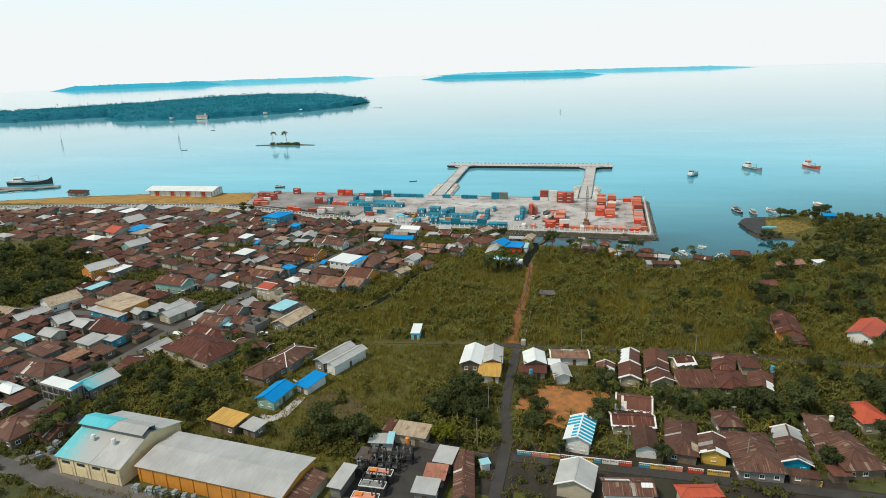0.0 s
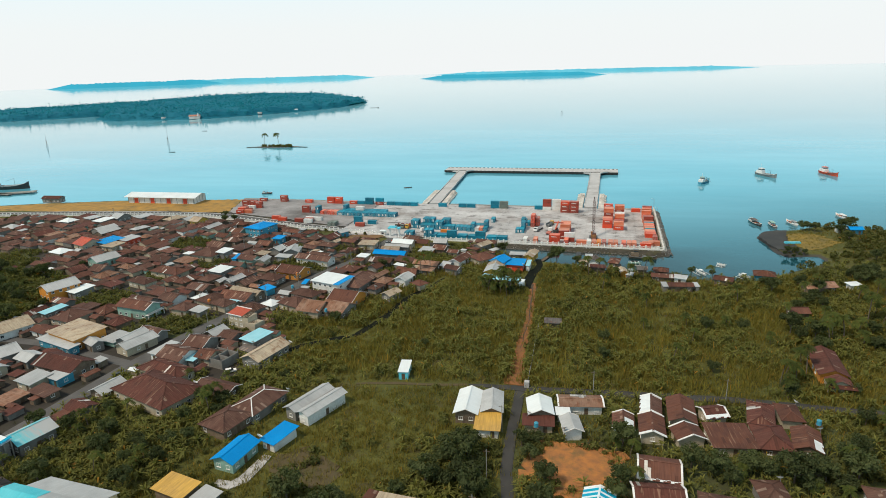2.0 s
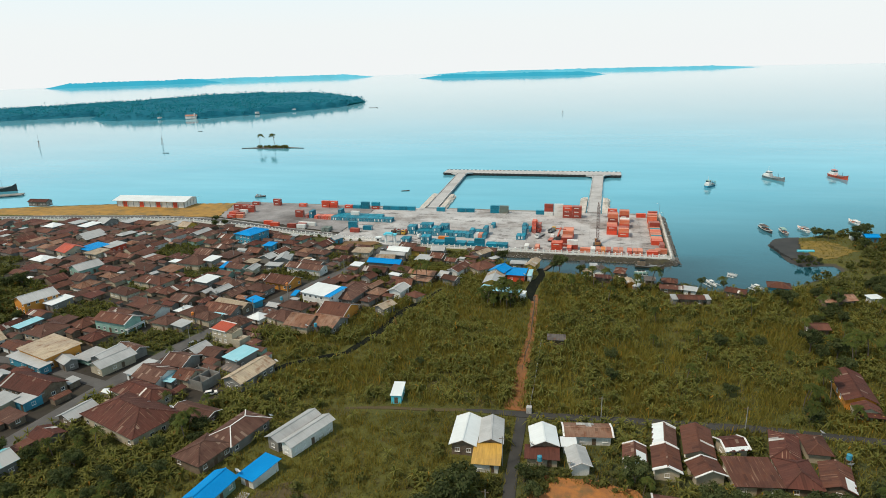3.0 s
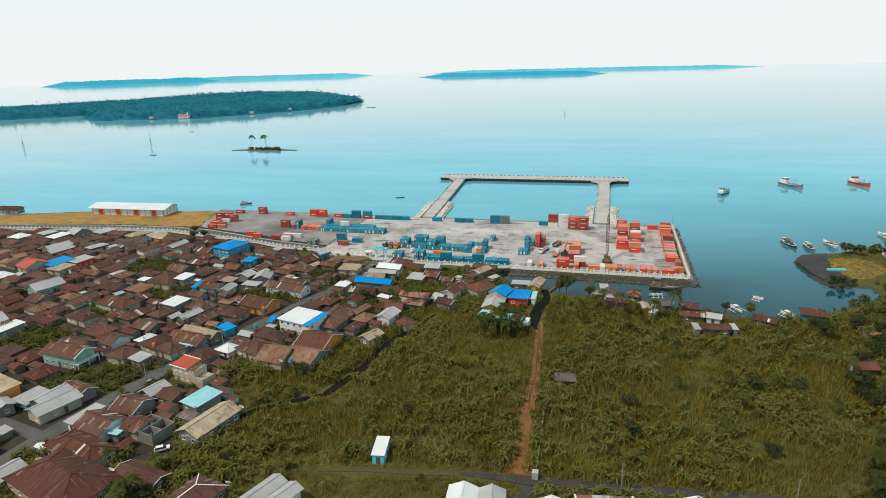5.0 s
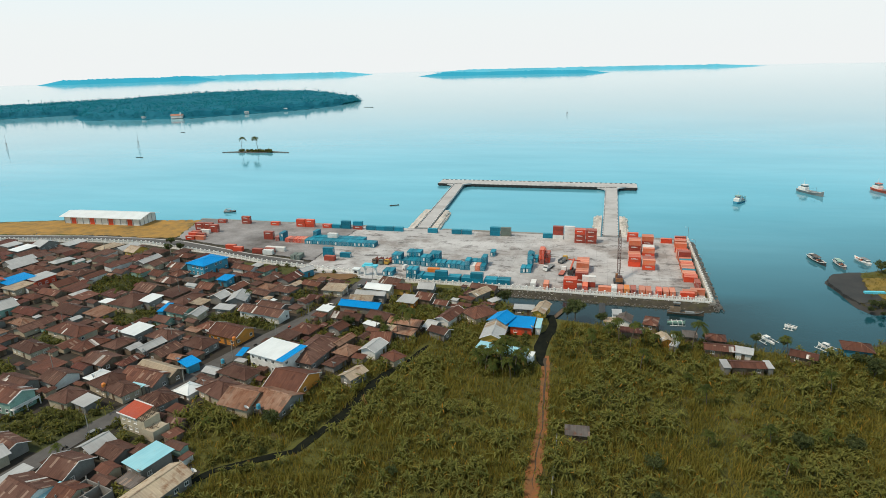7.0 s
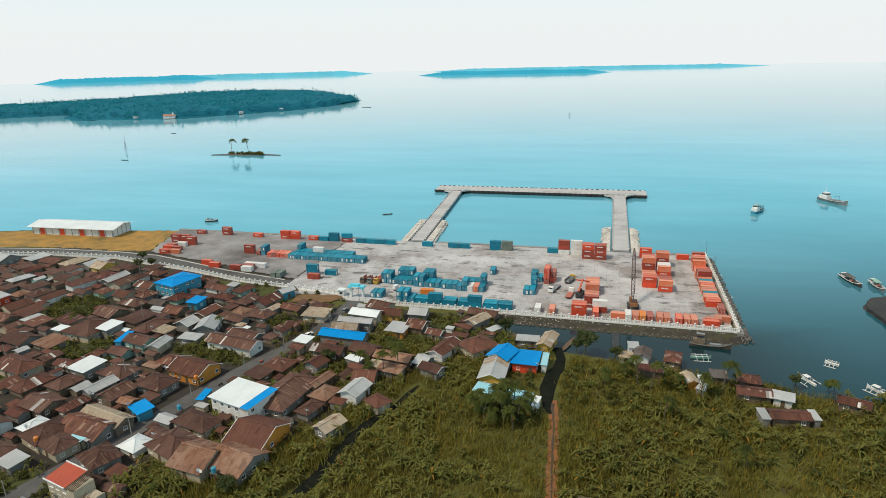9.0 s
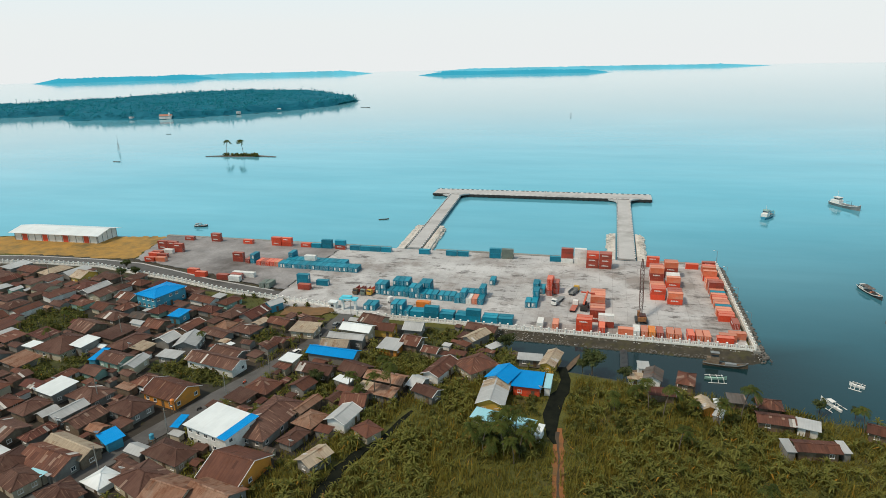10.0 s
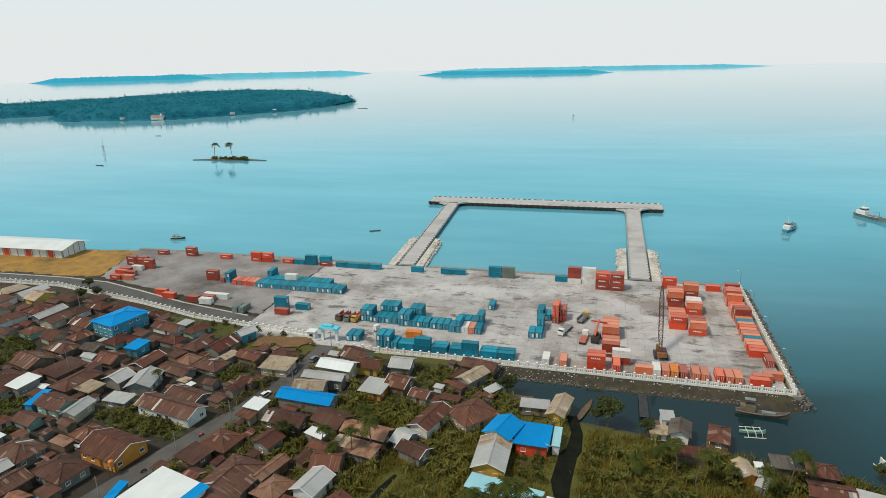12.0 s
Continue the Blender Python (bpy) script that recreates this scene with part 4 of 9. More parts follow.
# ---- houses ----
ROOF_WORDS = dict(rust="rusty corrugated iron", brown="brown corrugated iron", maroon="dull maroon corrugated iron", tan="tan streaked corrugated iron", zinc="grey zinc sheet",
                  white="bright white sheet metal", blue="bright blue sheet metal", teal="pale turquoise sheet metal", red="red sheet metal", gold="ochre sheet metal", faded="salmon sheet metal", old="weathered dark grey sheet", streak="rust-streaked corrugated iron")
WALL_WORDS = dict(cream="cream plaster walls", grey_wall="bare grey plaster walls", white_paint="white painted walls", board_wall="weathered board walls", green_wall="mint green walls",
                  orange_wall="orange painted walls", yellow_wall="yellow painted walls", blue_wall="blue painted walls", red_box="red painted walls", teal_box="turquoise walls", cyan_paint="turquoise walls")
MAT["old_roof"] = roofing("weathered_grey_roofing", (0.13, 0.115, 0.105), (0.085, 0.07, 0.06), 0.4)
MAT["streak_roof"] = roofing("rust_streaked_roofing", (0.24, 0.125, 0.080), (0.30, 0.19, 0.135), 0.6, rust=(0.15, 0.058, 0.030))
MAT["faded_roof"] = roofing("salmon_roofing", (0.48, 0.22, 0.15), (0.40, 0.17, 0.11), 0.4)


def window_kit():
    w = Form()
    for x in (-0.62, 0.62):
        w.box(x, 0, 0, 0.1, 0.12, 1.2)
    for z in (0.0, 1.1):
        w.box(0, 0, z, 1.14, 0.12, 0.1)
    w.box(0, 0, 0.1, 0.06, 0.1, 1.0)
    w.box(0, -0.06, -0.08, 1.5, 0.24, 0.08)
    w.use = 1
    w.box(0, 0.05, 0.1, 1.14, 0.05, 1.0)
    g = Form()
    g.box(0, 0.02, 0.1, 1.14, 0.05, 1.0)
    d = Form()
    d.box(0, 0, 0, 0.95, 0.08, 2.05)
    for x in (-0.52, 0.52):
        d.box(x, 0, 0, 0.09, 0.14, 2.1)
    d.box(0, 0, 2.05, 0.95, 0.14, 0.09)
    return w.mesh("window", "white_paint", "glass"), g.mesh("pane", "glass"), d.mesh("door", "wood")


WINDOW, PANE, DOOR = window_kit()
SHEET_KIT = {}
town = random.Random(21)
BUILT = []  # centre, half length, half depth, turn of every house


def sheet_mesh(length):
    if length not in SHEET_KIT:
        f = Form()
        f.box(0, length / 2, 0.0, 0.8, length, 0.04)
        SHEET_KIT[length] = f.mesh("sheet", "patch_sheet")
    return SHEET_KIT[length]


def roof_form(w, d, h, style, rise):
    """Roof sheets with thickness over a plan of w by d, eaves at h. Ridge along x."""
    f, t = Form(), 0.10
    a, b = w / 2, d / 2
    run = math.hypot(b, rise)
    if style == "gable":
        for s in (-1, 1):
            pts = [(-a * s * -1, s * b, h), (a * s * -1, s * b, h), (a * s * -1, 0, h + rise), (-a * s * -1, 0, h + rise)]
            f.plate(pts, t, [(0, 0), (w, 0), (w, run), (0, run)])
    elif style == "hip":
        k = min(a * 0.98, b)
        ridge = a - k
        for s in (-1, 1):
            f.plate([(a * s, s * b, h), (-a * s, s * b, h), (-ridge * s, 0, h + rise), (ridge * s, 0, h + rise)], t, [(0, 0), (w, 0), (a + ridge, run), (a - ridge, run)])
            f.plate([(a * s, -b * s, h), (a * s, b * s, h), (ridge * s, 0, h + rise)], t, [(0, 0), (d, 0), (b, run)])
    elif style == "mono":
        up = min(0.06 * d, 0.5)
        f.plate([(-a, -b, h), (a, -b, h), (a, b, h + up), (-a, b, h + up)], t, [(0, 0), (w, 0), (w, d), (0, d)])
    else:
        f.plate([(-a, -b, h + 0.2), (a, -b, h + 0.2), (a, b, h + 0.2), (-a, b, h + 0.2)], 0.25, [(0, 0), (w, 0), (w, d), (0, d)])
    return f


def wall_form(w, d, h, style, rise, over):
    f = Form()
    a, b = w / 2 - over, d / 2 - over
    lift = rise * (over / (d / 2)) - 0.12
    if style == "mono":
        up = min(0.06 * d, 0.5)
        z0, z1 = h + up * over / d - 0.12, h + up * (1 - over / d) - 0.12
        c = [(-a, -b), (a, -b), (a, b), (-a, b)]
        zs = [z0, z0, z1, z1]
        for i in range(4):
            j = (i + 1) % 4
            f.face([(*c[i], -0.3), (*c[j], -0.3), (*c[j], zs[j]), (*c[i], zs[i])])
        return f
    top = h + (lift if style != "flat" else 0)
    for i, (p, q) in enumerate((((-a, -b), (a, -b)), ((a, -b), (a, b)), ((a, b), (-a, b)), ((-a, b), (-a, -b)))):
        pts = [(*p, -0.3), (*q, -0.3), (*q, top), (*p, top)]
        if style == "gable" and i in (1, 3):
            pts.insert(3, (p[0], 0, h + rise - 0.12))
        f.face(pts)
    return f


def house(x, y, w, d, turn, roof, wall, h=3.0, style="gable", pitch=0.42, sheets=None, kind="house", rise=None, plain=False, caps=""):
    rise = pitch * d / 2 if rise is None else rise
    if style == "hip" and d > w:
        w, d, turn = d, w, turn + 90
        rise = pitch * d / 2
    base = "teal" if roof == "faded_teal" else roof[:-5]
    size = "small" if w * d < 45 else ("large" if w * d > 220 else "single-storey")
    if h > 5:
        size = "two-storey"
    th = thing(kind, pose(x, y, 0.0, 0, 0, turn), f"{size} {kind.replace('_', ' ')}, {ROOF_WORDS[base]} {'hip ' if style == 'hip' else ''}roof, {WALL_WORDS[wall]}", kind.replace("_", " "), "houses of the town")
    over = 0.75 if min(w, d) > 4 else 0.3
    part("wall", wall_form(w, d, h, style, rise, over), wall, th)
    part("roof", roof_form(w, d, h, style, rise), roof, th)
    BUILT.append((x, y, w / 2, d / 2, radians(turn)))
    # a ridge cap, and at times pale boards along the gables
    if style == "gable" and not (plain and w * d < 60):
        f = Form()
        f.box(0, 0, h + rise - 0.02, w, 0.5, 0.08)
        part("ridge_cap", f, roof, th)
        if town.random() < (0.7 if x > -45 and y < 225 else 0.25):
            for s in (-1, 1):
                f = Form()
                for q in (-1, 1):
                    wide = 0.5 if x > -10 and y < 216 else 0.14
                    f.beam((s * (w / 2 - wide / 2 + 0.1), q * d / 2, h + 0.04), (s * (w / 2 - wide / 2 + 0.1), 0, h + rise + 0.04), wide, 0.16)
                part("barge_board", f, "white_paint", th)
    # openings
    a, b = w / 2 - over, d / 2 - over
    doored = False
    for face in range(4):
        length = 2 * (a if face % 2 == 0 else b)
        spin = (0, 90, 180, 270)[face]
        wx = math.sin(radians(turn + spin))
        if -math.cos(radians(turn + spin)) > 0.45 and w * d < 400:
            continue
        n = min(6, int(length // 3.1))
        for floor in range(2 if h > 5 else 1):
            for i in range(n):
                u = (i + 0.5) * length / n - length / 2
                off = (b if face % 2 == 0 else a) + 0.02
                m = pose(0, 0, 0, 0, 0, spin) @ pose(u, -off, 0.95 + 2.9 * floor)
                if face % 2 == 0 and not doored and i == n // 2 and floor == 0:
                    under("door", DOOR, th, pose(0, 0, 0, 0, 0, spin) @ pose(u, -off, 0.0))
                    doored = True
                    continue
                if town.random() < (0.25 if plain else 0.8 if w * d > 90 else 0.5) and 0.95 + 2.9 * floor + 1.2 < h + 0.1:
                    win = under("window", WINDOW, th, m)
                    if w * d > 150:
                        under("pane", PANE, win)
    if style == "hip":
        # caps along the ridge and the hips
        k = min(w / 2 * 0.98, d / 2)
        lift = 0.05
        f = Form()
        if w / 2 - k > 0.4:
            f.beam((k - w / 2, 0, h + rise + lift), (w / 2 - k, 0, h + rise + lift), 0.36, 0.08)
        for sx in (-1, 1):
            for sy in (-1, 1):
                f.beam((sx * w / 2, sy * d / 2, h + lift), (sx * (w / 2 - k), 0, h + rise + lift), 0.3, 0.08)
        part("ridge_cap", f, caps or roof, th)
    # newer sheets laid over the old ones, from the eave towards the ridge
    n = sheets if sheets is not None else (town.choice((0, 0, 1, 2, 3) if x > -45 and y < 225 else (0, 0, 0, 1, 2, 3)) if base in ("rust", "brown", "maroon", "tan") else 0)
    slope = math.atan2(rise, d / 2)
    room = d / 2 / math.cos(slope)
    reach = (w - d if style == "hip" else w) / 2 - 0.6
    if style in ("gable", "hip") and reach > 0.5 and w >= d:
        side, start = town.choice((-1, 1)), town.uniform(-reach, reach)
        for i in range(n):
            length = round(max(1.2, room - 0.3) * town.choice((1.0, 1.0, 0.6)) * 2) / 2
            if length > room - 0.1 or town.random() < 0.25:
                side, start = -side, town.uniform(-reach, reach)
                continue
            u = start + 0.84 * i
            if u > reach:
                continue
            m = pose(0, 0, 0, 0, 0, 0 if side < 0 else 180) @ pose(u, -d / 2, h + 0.02) @ pose(0, 0, 0, math.degrees(slope), 0, 0) @ pose(0, 0.05, 0.02)
            under("sheet", sheet_mesh(length), th, m, "pale newer roofing sheet")
    return th


house(-214.3, 331.0, 7.5, 8.5, -11, "white_roof", "grey_wall", 4.2, "mono")
house(-223.1, 330.1, 15.7, 15.6, -8, "brown_roof", "cream", 3.2, "hip")
house(-231.9, 326.6, 11.0, 5.1, -7, "white_roof", "cream", 3.0, "flat")
house(-202.3, 325.1, 3.1, 8.9, 6, "blue_roof", "blue_wall", 3.0, "mono")
house(-194.0, 324.0, 11.8, 7.9, -12, "brown_roof", "green_wall", 3.2, "gable")
house(-184.7, 322.9, 9.5, 5.8, -87, "zinc_roof", "cream", 3.2, "gable")
house(-156.7, 329.9, 22.1, 8.6, -10, "brown_roof", "white_paint", 3.2, "gable")
house(-176.6, 342.4, 11.7, 9.0, -75, "zinc_roof", "grey_wall", 3.2, "gable")
house(-186.3, 342.1, 7.1, 8.2, 80, "zinc_roof", "grey_wall", 3.2, "gable")
house(-176.4, 330.8, 8.9, 5.6, -2, "zinc_roof", "grey_wall", 3.0, "mono")
house(-219.2, 381.1, 13.9, 17.5, -14, "blue_roof", "blue_wall", 5.8, "hip", 0.2)
house(-197.4, 364.1, 6.4, 7.6, -4, "blue_roof", "blue_wall", 3.4, "mono")
house(-257.8, 383.4, 13.6, 6.6, 84, "zinc_roof", "grey_wall", 3.2, "gable")
house(-250.0, 379.1, 10.7, 8.6, 83, "brown_roof", "cream", 3.0, "gable")
house(-278.9, 399.0, 8.7, 10.9, -11, "tan_roof", "yellow_wall", 3.0, "gable")
house(-163.4, 383.0, 7.6, 6.0, 62, "zinc_roof", "blue_wall", 3.4, "gable")
house(-159.2, 308.7, 15.3, 11.7, -12, "rust_roof", "orange_wall", 3.2, "gable")
white_hall = house(-129.3, 291.7, 17.2, 12.8, -15, "white_roof", "white_paint", 6.0, "mono")
house(-144.5, 293.1, 2.7, 6.3, 5, "blue_roof", "grey_wall", 3.0, "mono")
house(-159.1, 282.0, 7.6, 5.6, -28, "blue_roof", "blue_wall", 3.2, "mono")
house(-165.9, 275.2, 17.9, 7.3, -13, "tan_roof", "board_wall", 3.4, "gable")
house(-164.1, 265.8, 6.3, 4.1, -17, "zinc_roof", "grey_wall", 3.2, "mono")
house(-117.8, 343.7, 19.1, 7.2, -4, "blue_roof", "grey_wall", 3.6, "gable")
house(-116.5, 363.9, 13.1, 7.4, -6, "white_roof", "cream", 4.2, "gable")
house(-117.8, 356.2, 14.7, 5.3, -1, "zinc_roof", "grey_wall", 4.0, "gable")
house(-119.6, 349.7, 10.8, 6.9, 5, "tan_roof", "grey_wall", 4.0, "gable")
house(-130.6, 335.5, 6.3, 5.8, -9, "white_roof", "cream", 4.0, "mono")
house(-131.7, 331.6, 5.9, 4.4, -12, "rust_roof", "cream", 2.8, "mono")
house(-118.9, 331.9, 13.6, 7.6, -6, "brown_roof", "board_wall", 3.0, "gable")
house(-93.2, 331.2, 14.5, 6.9, -9, "streak_roof", "board_wall", 3.0, "gable")
house(-105.4, 334.8, 10.8, 8.5, -18, "brown_roof", "board_wall", 3.0, "gable")
house(-106.8, 327.0, 6.6, 3.6, -19, "white_roof", "grey_wall", 2.8, "mono")
house(-118.3, 320.5, 6.9, 7.2, 72, "rust_roof", "grey_wall", 3.4, "gable")
house(-111.5, 309.6, 10.6, 4.5, 74, "streak_roof", "board_wall", 3.2, "gable")
house(-98.0, 306.4, 9.5, 7.4, 78, "zinc_roof", "white_paint", 3.4, "gable")
house(-98.2, 316.0, 8.2, 9.1, 6, "rust_roof", "board_wall", 3.0, "gable")
house(-88.7, 301.8, 7.6, 6.4, -32, "rust_roof", "cream", 2.8, "hip")
house(-97.9, 286.3, 8.8, 6.4, 66, "tan_roof", "grey_wall", 3.0, "gable")
house(-81.7, 330.4, 5.2, 7.8, -19, "zinc_roof", "grey_wall", 3.0, "gable")
house(-77.7, 325.8, 8.7, 6.1, -22, "brown_roof", "grey_wall", 3.0, "gable")
house(-77.4, 341.2, 13.9, 7.1, 73, "rust_roof", "white_paint", 3.2, "gable")
house(-70.2, 367.2, 11.0, 6.2, 60, "tan_roof", "grey_wall", 3.8, "gable")
house(-73.6, 362.0, 5.0, 4.0, -28, "rust_roof", "board_wall", 2.6, "mono")
house(-62.6, 362.6, 6.0, 3.6, 55, "zinc_roof", "grey_wall", 2.4, "mono")
house(-66.2, 346.9, 11.6, 12.7, -43, "rust_roof", "cream", 3.0, "hip")
house(-47.1, 338.2, 9.8, 10.3, -1, "blue_roof", "red_box", 3.6, "mono")
house(-40.7, 339.6, 2.3, 8.8, -1, "teal_roof", "white_paint", 2.9, "mono")
house(-55.5, 338.6, 9.8, 8.8, 72, "blue_roof", "white_paint", 4.4, "gable")
two_tone = house(-56.6, 327.6, 14.0, 9.1, 90, "zinc_roof", "yellow_wall", 3.4, "gable")
house(-51.5, 315.0, 19.0, 5.6, -11, "teal_roof", "grey_wall", 2.8, "mono")
house(-40.6, 311.9, 1.9, 5.7, -9, "white_roof", "white_paint", 2.6, "mono")
house(-48.6, 355.6, 8.8, 5.0, 2, "zinc_roof", "grey_wall", 2.8, "mono")
house(-41.2, 355.2, 12.4, 5.8, 79, "tan_roof", "yellow_wall", 3.2, "gable")
house(-10.6, 357.2, 4.0, 5.2, 4, "zinc_roof", "white_paint", 2.9, "mono")
house(-7.7, 351.4, 8.2, 6.2, 82, "old_roof", "white_paint", 2.8, "gable")
house(-13.4, 350.2, 5.4, 4.4, 4, "tan_roof", "white_paint", 2.2, "mono")
house(-5.6, 340.9, 8.2, 5.0, 2, "maroon_roof", "board_wall", 2.6, "mono")
house(2.4, 350.8, 9.0, 5.8, 80, "rust_roof", "board_wall", 2.8, "hip")
house(6.3, 336.4, 7.2, 4.4, -76, "tan_roof", "orange_wall", 2.8, "gable")
house(9.6, 332.2, 2.8, 4.6, -25, "zinc_roof", "grey_wall", 2.4, "mono")
house(10.2, 339.6, 2.2, 2.4, 4, "white_roof", "white_paint", 2.2, "mono")
house(15.8, 341.4, 5.4, 5.6, 0, "old_roof", "board_wall", 2.6, "mono")
house(24.6, 339.8, 7.4, 6.6, -4, "rust_roof", "board_wall", 2.8, "hip")
house(24.6, 332.0, 10.4, 6.6, -4, "rust_roof", "board_wall", 2.6, "gable", 0.3, 4)
house(32.6, 330.4, 6.4, 5.4, -14, "zinc_roof", "white_paint", 2.8, "mono")
house(31.6, 319.8, 11.4, 6.0, 6, "rust_roof", "board_wall", 2.8, "gable", 0.3, 0)
house(24.6, 318.6, 2.6, 5.8, 8, "zinc_roof", "grey_wall", 2.8, "mono")
house(38.6, 321.0, 2.2, 5.4, 8, "zinc_roof", "grey_wall", 2.7, "mono")
house(-107.2, 369.2, 9.2, 7.6, -1, "rust_roof", "yellow_wall", 3.0, "gable")
house(-95.8, 371.6, 7.8, 8.5, -0, "zinc_roof", "grey_wall", 3.2, "gable")
house(-99.8, 355.3, 8.5, 8.9, -6, "zinc_roof", "orange_wall", 2.8, "mono")
house(-93.0, 359.9, 7.9, 8.7, -11, "rust_roof", "board_wall", 2.8, "gable")
house(-84.1, 354.0, 6.5, 5.7, -11, "rust_roof", "cream", 2.8, "gable")
house(-114.1, 375.2, 10.9, 9.0, -16, "brown_roof", "cream", 3.0, "gable")
house(-138.1, 362.4, 10.9, 9.0, 0, "tan_roof", "cream", 3.0, "mono")
house(-228.7, 280.8, 14.7, 8.4, -16, "brown_roof", "cream", 3.2, "hip")
mint_house = house(-204.0, 248.2, 18.0, 10.0, -7, "rust_roof", "green_wall", 4.8, "gable", sheets=4)
house(-209.6, 257.8, 14.0, 7.6, -9, "brown_roof", "grey_wall", 3.0, "gable")
house(-175.7, 251.9, 7.3, 6.0, -15, "zinc_roof", "grey_wall", 3.0, "mono")
house(-184.2, 253.3, 9.8, 8.9, -8, "brown_roof", "cream", 3.2, "hip")
house(-170.1, 261.4, 11.9, 8.2, -18, "brown_roof", "cream", 3.0, "hip")
house(-165.5, 266.0, 5.6, 6.1, -13, "teal_roof", "cream", 3.2, "mono")
house(-180.4, 227.6, 11.5, 7.5, -14, "brown_roof", "grey_wall", 2.8, "gable")
house(-153.2, 258.4, 10.7, 8.8, -25, "brown_roof", "grey_wall", 3.2, "hip")
house(-134.1, 229.6, 8.3, 10.6, -18, "teal_roof", "grey_wall", 4.0, "mono")
house(-124.4, 219.4, 17.6, 9.4, 77, "tan_roof", "grey_wall", 3.4, "gable")
house(-154.1, 222.5, 9.9, 10.7, -6, "brown_roof", "grey_wall", 3.2, "gable")
house(-156.4, 211.7, 12.6, 11.0, -13, "brown_roof", "white_paint", 3.2, "gable", sheets=1)
house(-164.8, 214.3, 4.9, 11.0, -12, "zinc_roof", "white_paint", 3.2, "mono")
house(-148.6, 211.7, 4.2, 8.9, -5, "teal_roof", "grey_wall", 2.9, "mono")
house(-144.9, 213.5, 7.2, 8.3, -7, "rust_roof", "cream", 3.0, "gable")
house(-184.6, 221.3, 11.6, 8.6, 81, "zinc_roof", "grey_wall", 3.2, "gable")
house(-277.9, 309.4, 14.4, 11.7, 71, "zinc_roof", "green_wall", 3.4, "gable")
house(-303.7, 342.7, 12.7, 14.0, -16, "blue_roof", "grey_wall", 3.4, "mono")
house(-293.5, 347.8, 10.8, 11.3, -16, "zinc_roof", "red_box", 3.6, "mono")
house(-314.5, 336.8, 12.5, 13.6, -20, "red_roof", "cream", 3.2, "gable")
house(-294.7, 335.5, 10.9, 10.6, -9, "tan_roof", "cream", 3.0, "mono")
house(-197.0, 301.0, 9.6, 9.6, -13, "white_roof", "grey_wall", 4.0, "mono")
house(-165.4, 297.2, 12.5, 9.5, -12, "brown_roof", "grey_wall", 3.0, "hip")
house(-174.3, 288.6, 10.5, 8.2, 78, "brown_roof", "board_wall", 3.0, "gable")
house(-182.6, 290.7, 11.0, 6.2, 76, "zinc_roof", "grey_wall", 3.2, "gable")
house(-196.6, 290.4, 8.6, 9.6, -12, "brown_roof", "board_wall", 3.0, "hip")
house(-193.2, 278.4, 12.0, 9.6, -12, "brown_roof", "board_wall", 2.8, "gable", 0.36, 5)
house(-184.2, 301.4, 13.0, 9.6, -12, "brown_roof", "grey_wall", 2.8, "hip")
house(-349.9, 389.1, 10.1, 11.9, -12, "white_roof", "grey_wall", 3.2, "mono")
house(-343.8, 399.2, 9.7, 12.5, -14, "zinc_roof", "grey_wall", 3.2, "gable")
house(-177.6, 265.4, 11.5, 12.2, -19, "brown_roof", "cream", 3.0, "hip")
house(-136.9, 268.2, 13.5, 11.0, -21, "brown_roof", "cream", 3.0, "hip")
house(-125.9, 264.4, 11.9, 13.4, -8, "streak_roof", "cream", 3.0, "gable")
house(-115.5, 265.8, 12.9, 12.9, -12, "streak_roof", "grey_wall", 2.8, "gable")
house(-116.3, 277.9, 13.3, 15.3, -8, "rust_roof", "orange_wall", 3.0, "gable")
house(-137.5, 279.5, 14.0, 8.4, -14, "brown_roof", "cream", 3.0, "hip")
house(-119.5, 300.9, 12.9, 22.6, -8, "brown_roof", "grey_wall", 3.0, "hip")
house(-125.3, 212.9, 3.3, 3.2, -2, "zinc_roof", "grey_wall", 2.8, "mono")
house(-225.6, 297.7, 20.2, 10.0, -11, "rust_roof", "cream", 3.0, "hip")
house(-167.3, 270.0, 16.6, 11.4, -8, "rust_roof", "grey_wall", 3.0, "gable")
house(-260.5, 261.5, 16.0, 11.5, 70, "zinc_roof", "orange_wall", 5.4, "gable")
house(-250.6, 264.0, 7.4, 11.3, -13, "white_roof", "grey_wall", 3.4, "mono")
house(-242.1, 239.4, 5.9, 10.8, -15, "teal_roof", "grey_wall", 3.2, "mono")
house(-228.8, 236.1, 13.0, 13.5, -11, "brown_roof", "cream", 3.0, "hip")
house(-245.4, 220.2, 15.1, 13.1, 68, "tan_roof", "white_paint", 3.2, "gable")
house(-209.4, 219.0, 19.9, 14.4, -16, "tan_roof", "orange_wall", 5.0, "mono")
house(-211.0, 211.0, 22.5, 5.2, -15, "zinc_roof", "blue_wall", 3.4, "mono")
house(-196.9, 214.1, 8.3, 5.8, -23, "zinc_roof", "grey_wall", 3.2, "gable")
house(-180.0, 217.8, 14.6, 8.4, 73, "zinc_roof", "cream", 3.2, "gable")
house(-224.4, 200.0, 7.9, 11.1, 67, "zinc_roof", "grey_wall", 3.4, "gable")
house(-211.3, 198.3, 8.8, 8.0, -13, "zinc_roof", "grey_wall", 3.2, "gable")
house(-193.6, 196.4, 21.0, 11.5, -9, "maroon_roof", "board_wall", 3.4, "gable")
house(-195.3, 184.8, 9.3, 8.7, -12, "zinc_roof", "cream", 3.2, "mono")
house(-188.1, 188.8, 7.7, 7.3, -13, "zinc_roof", "blue_wall", 3.2, "mono")
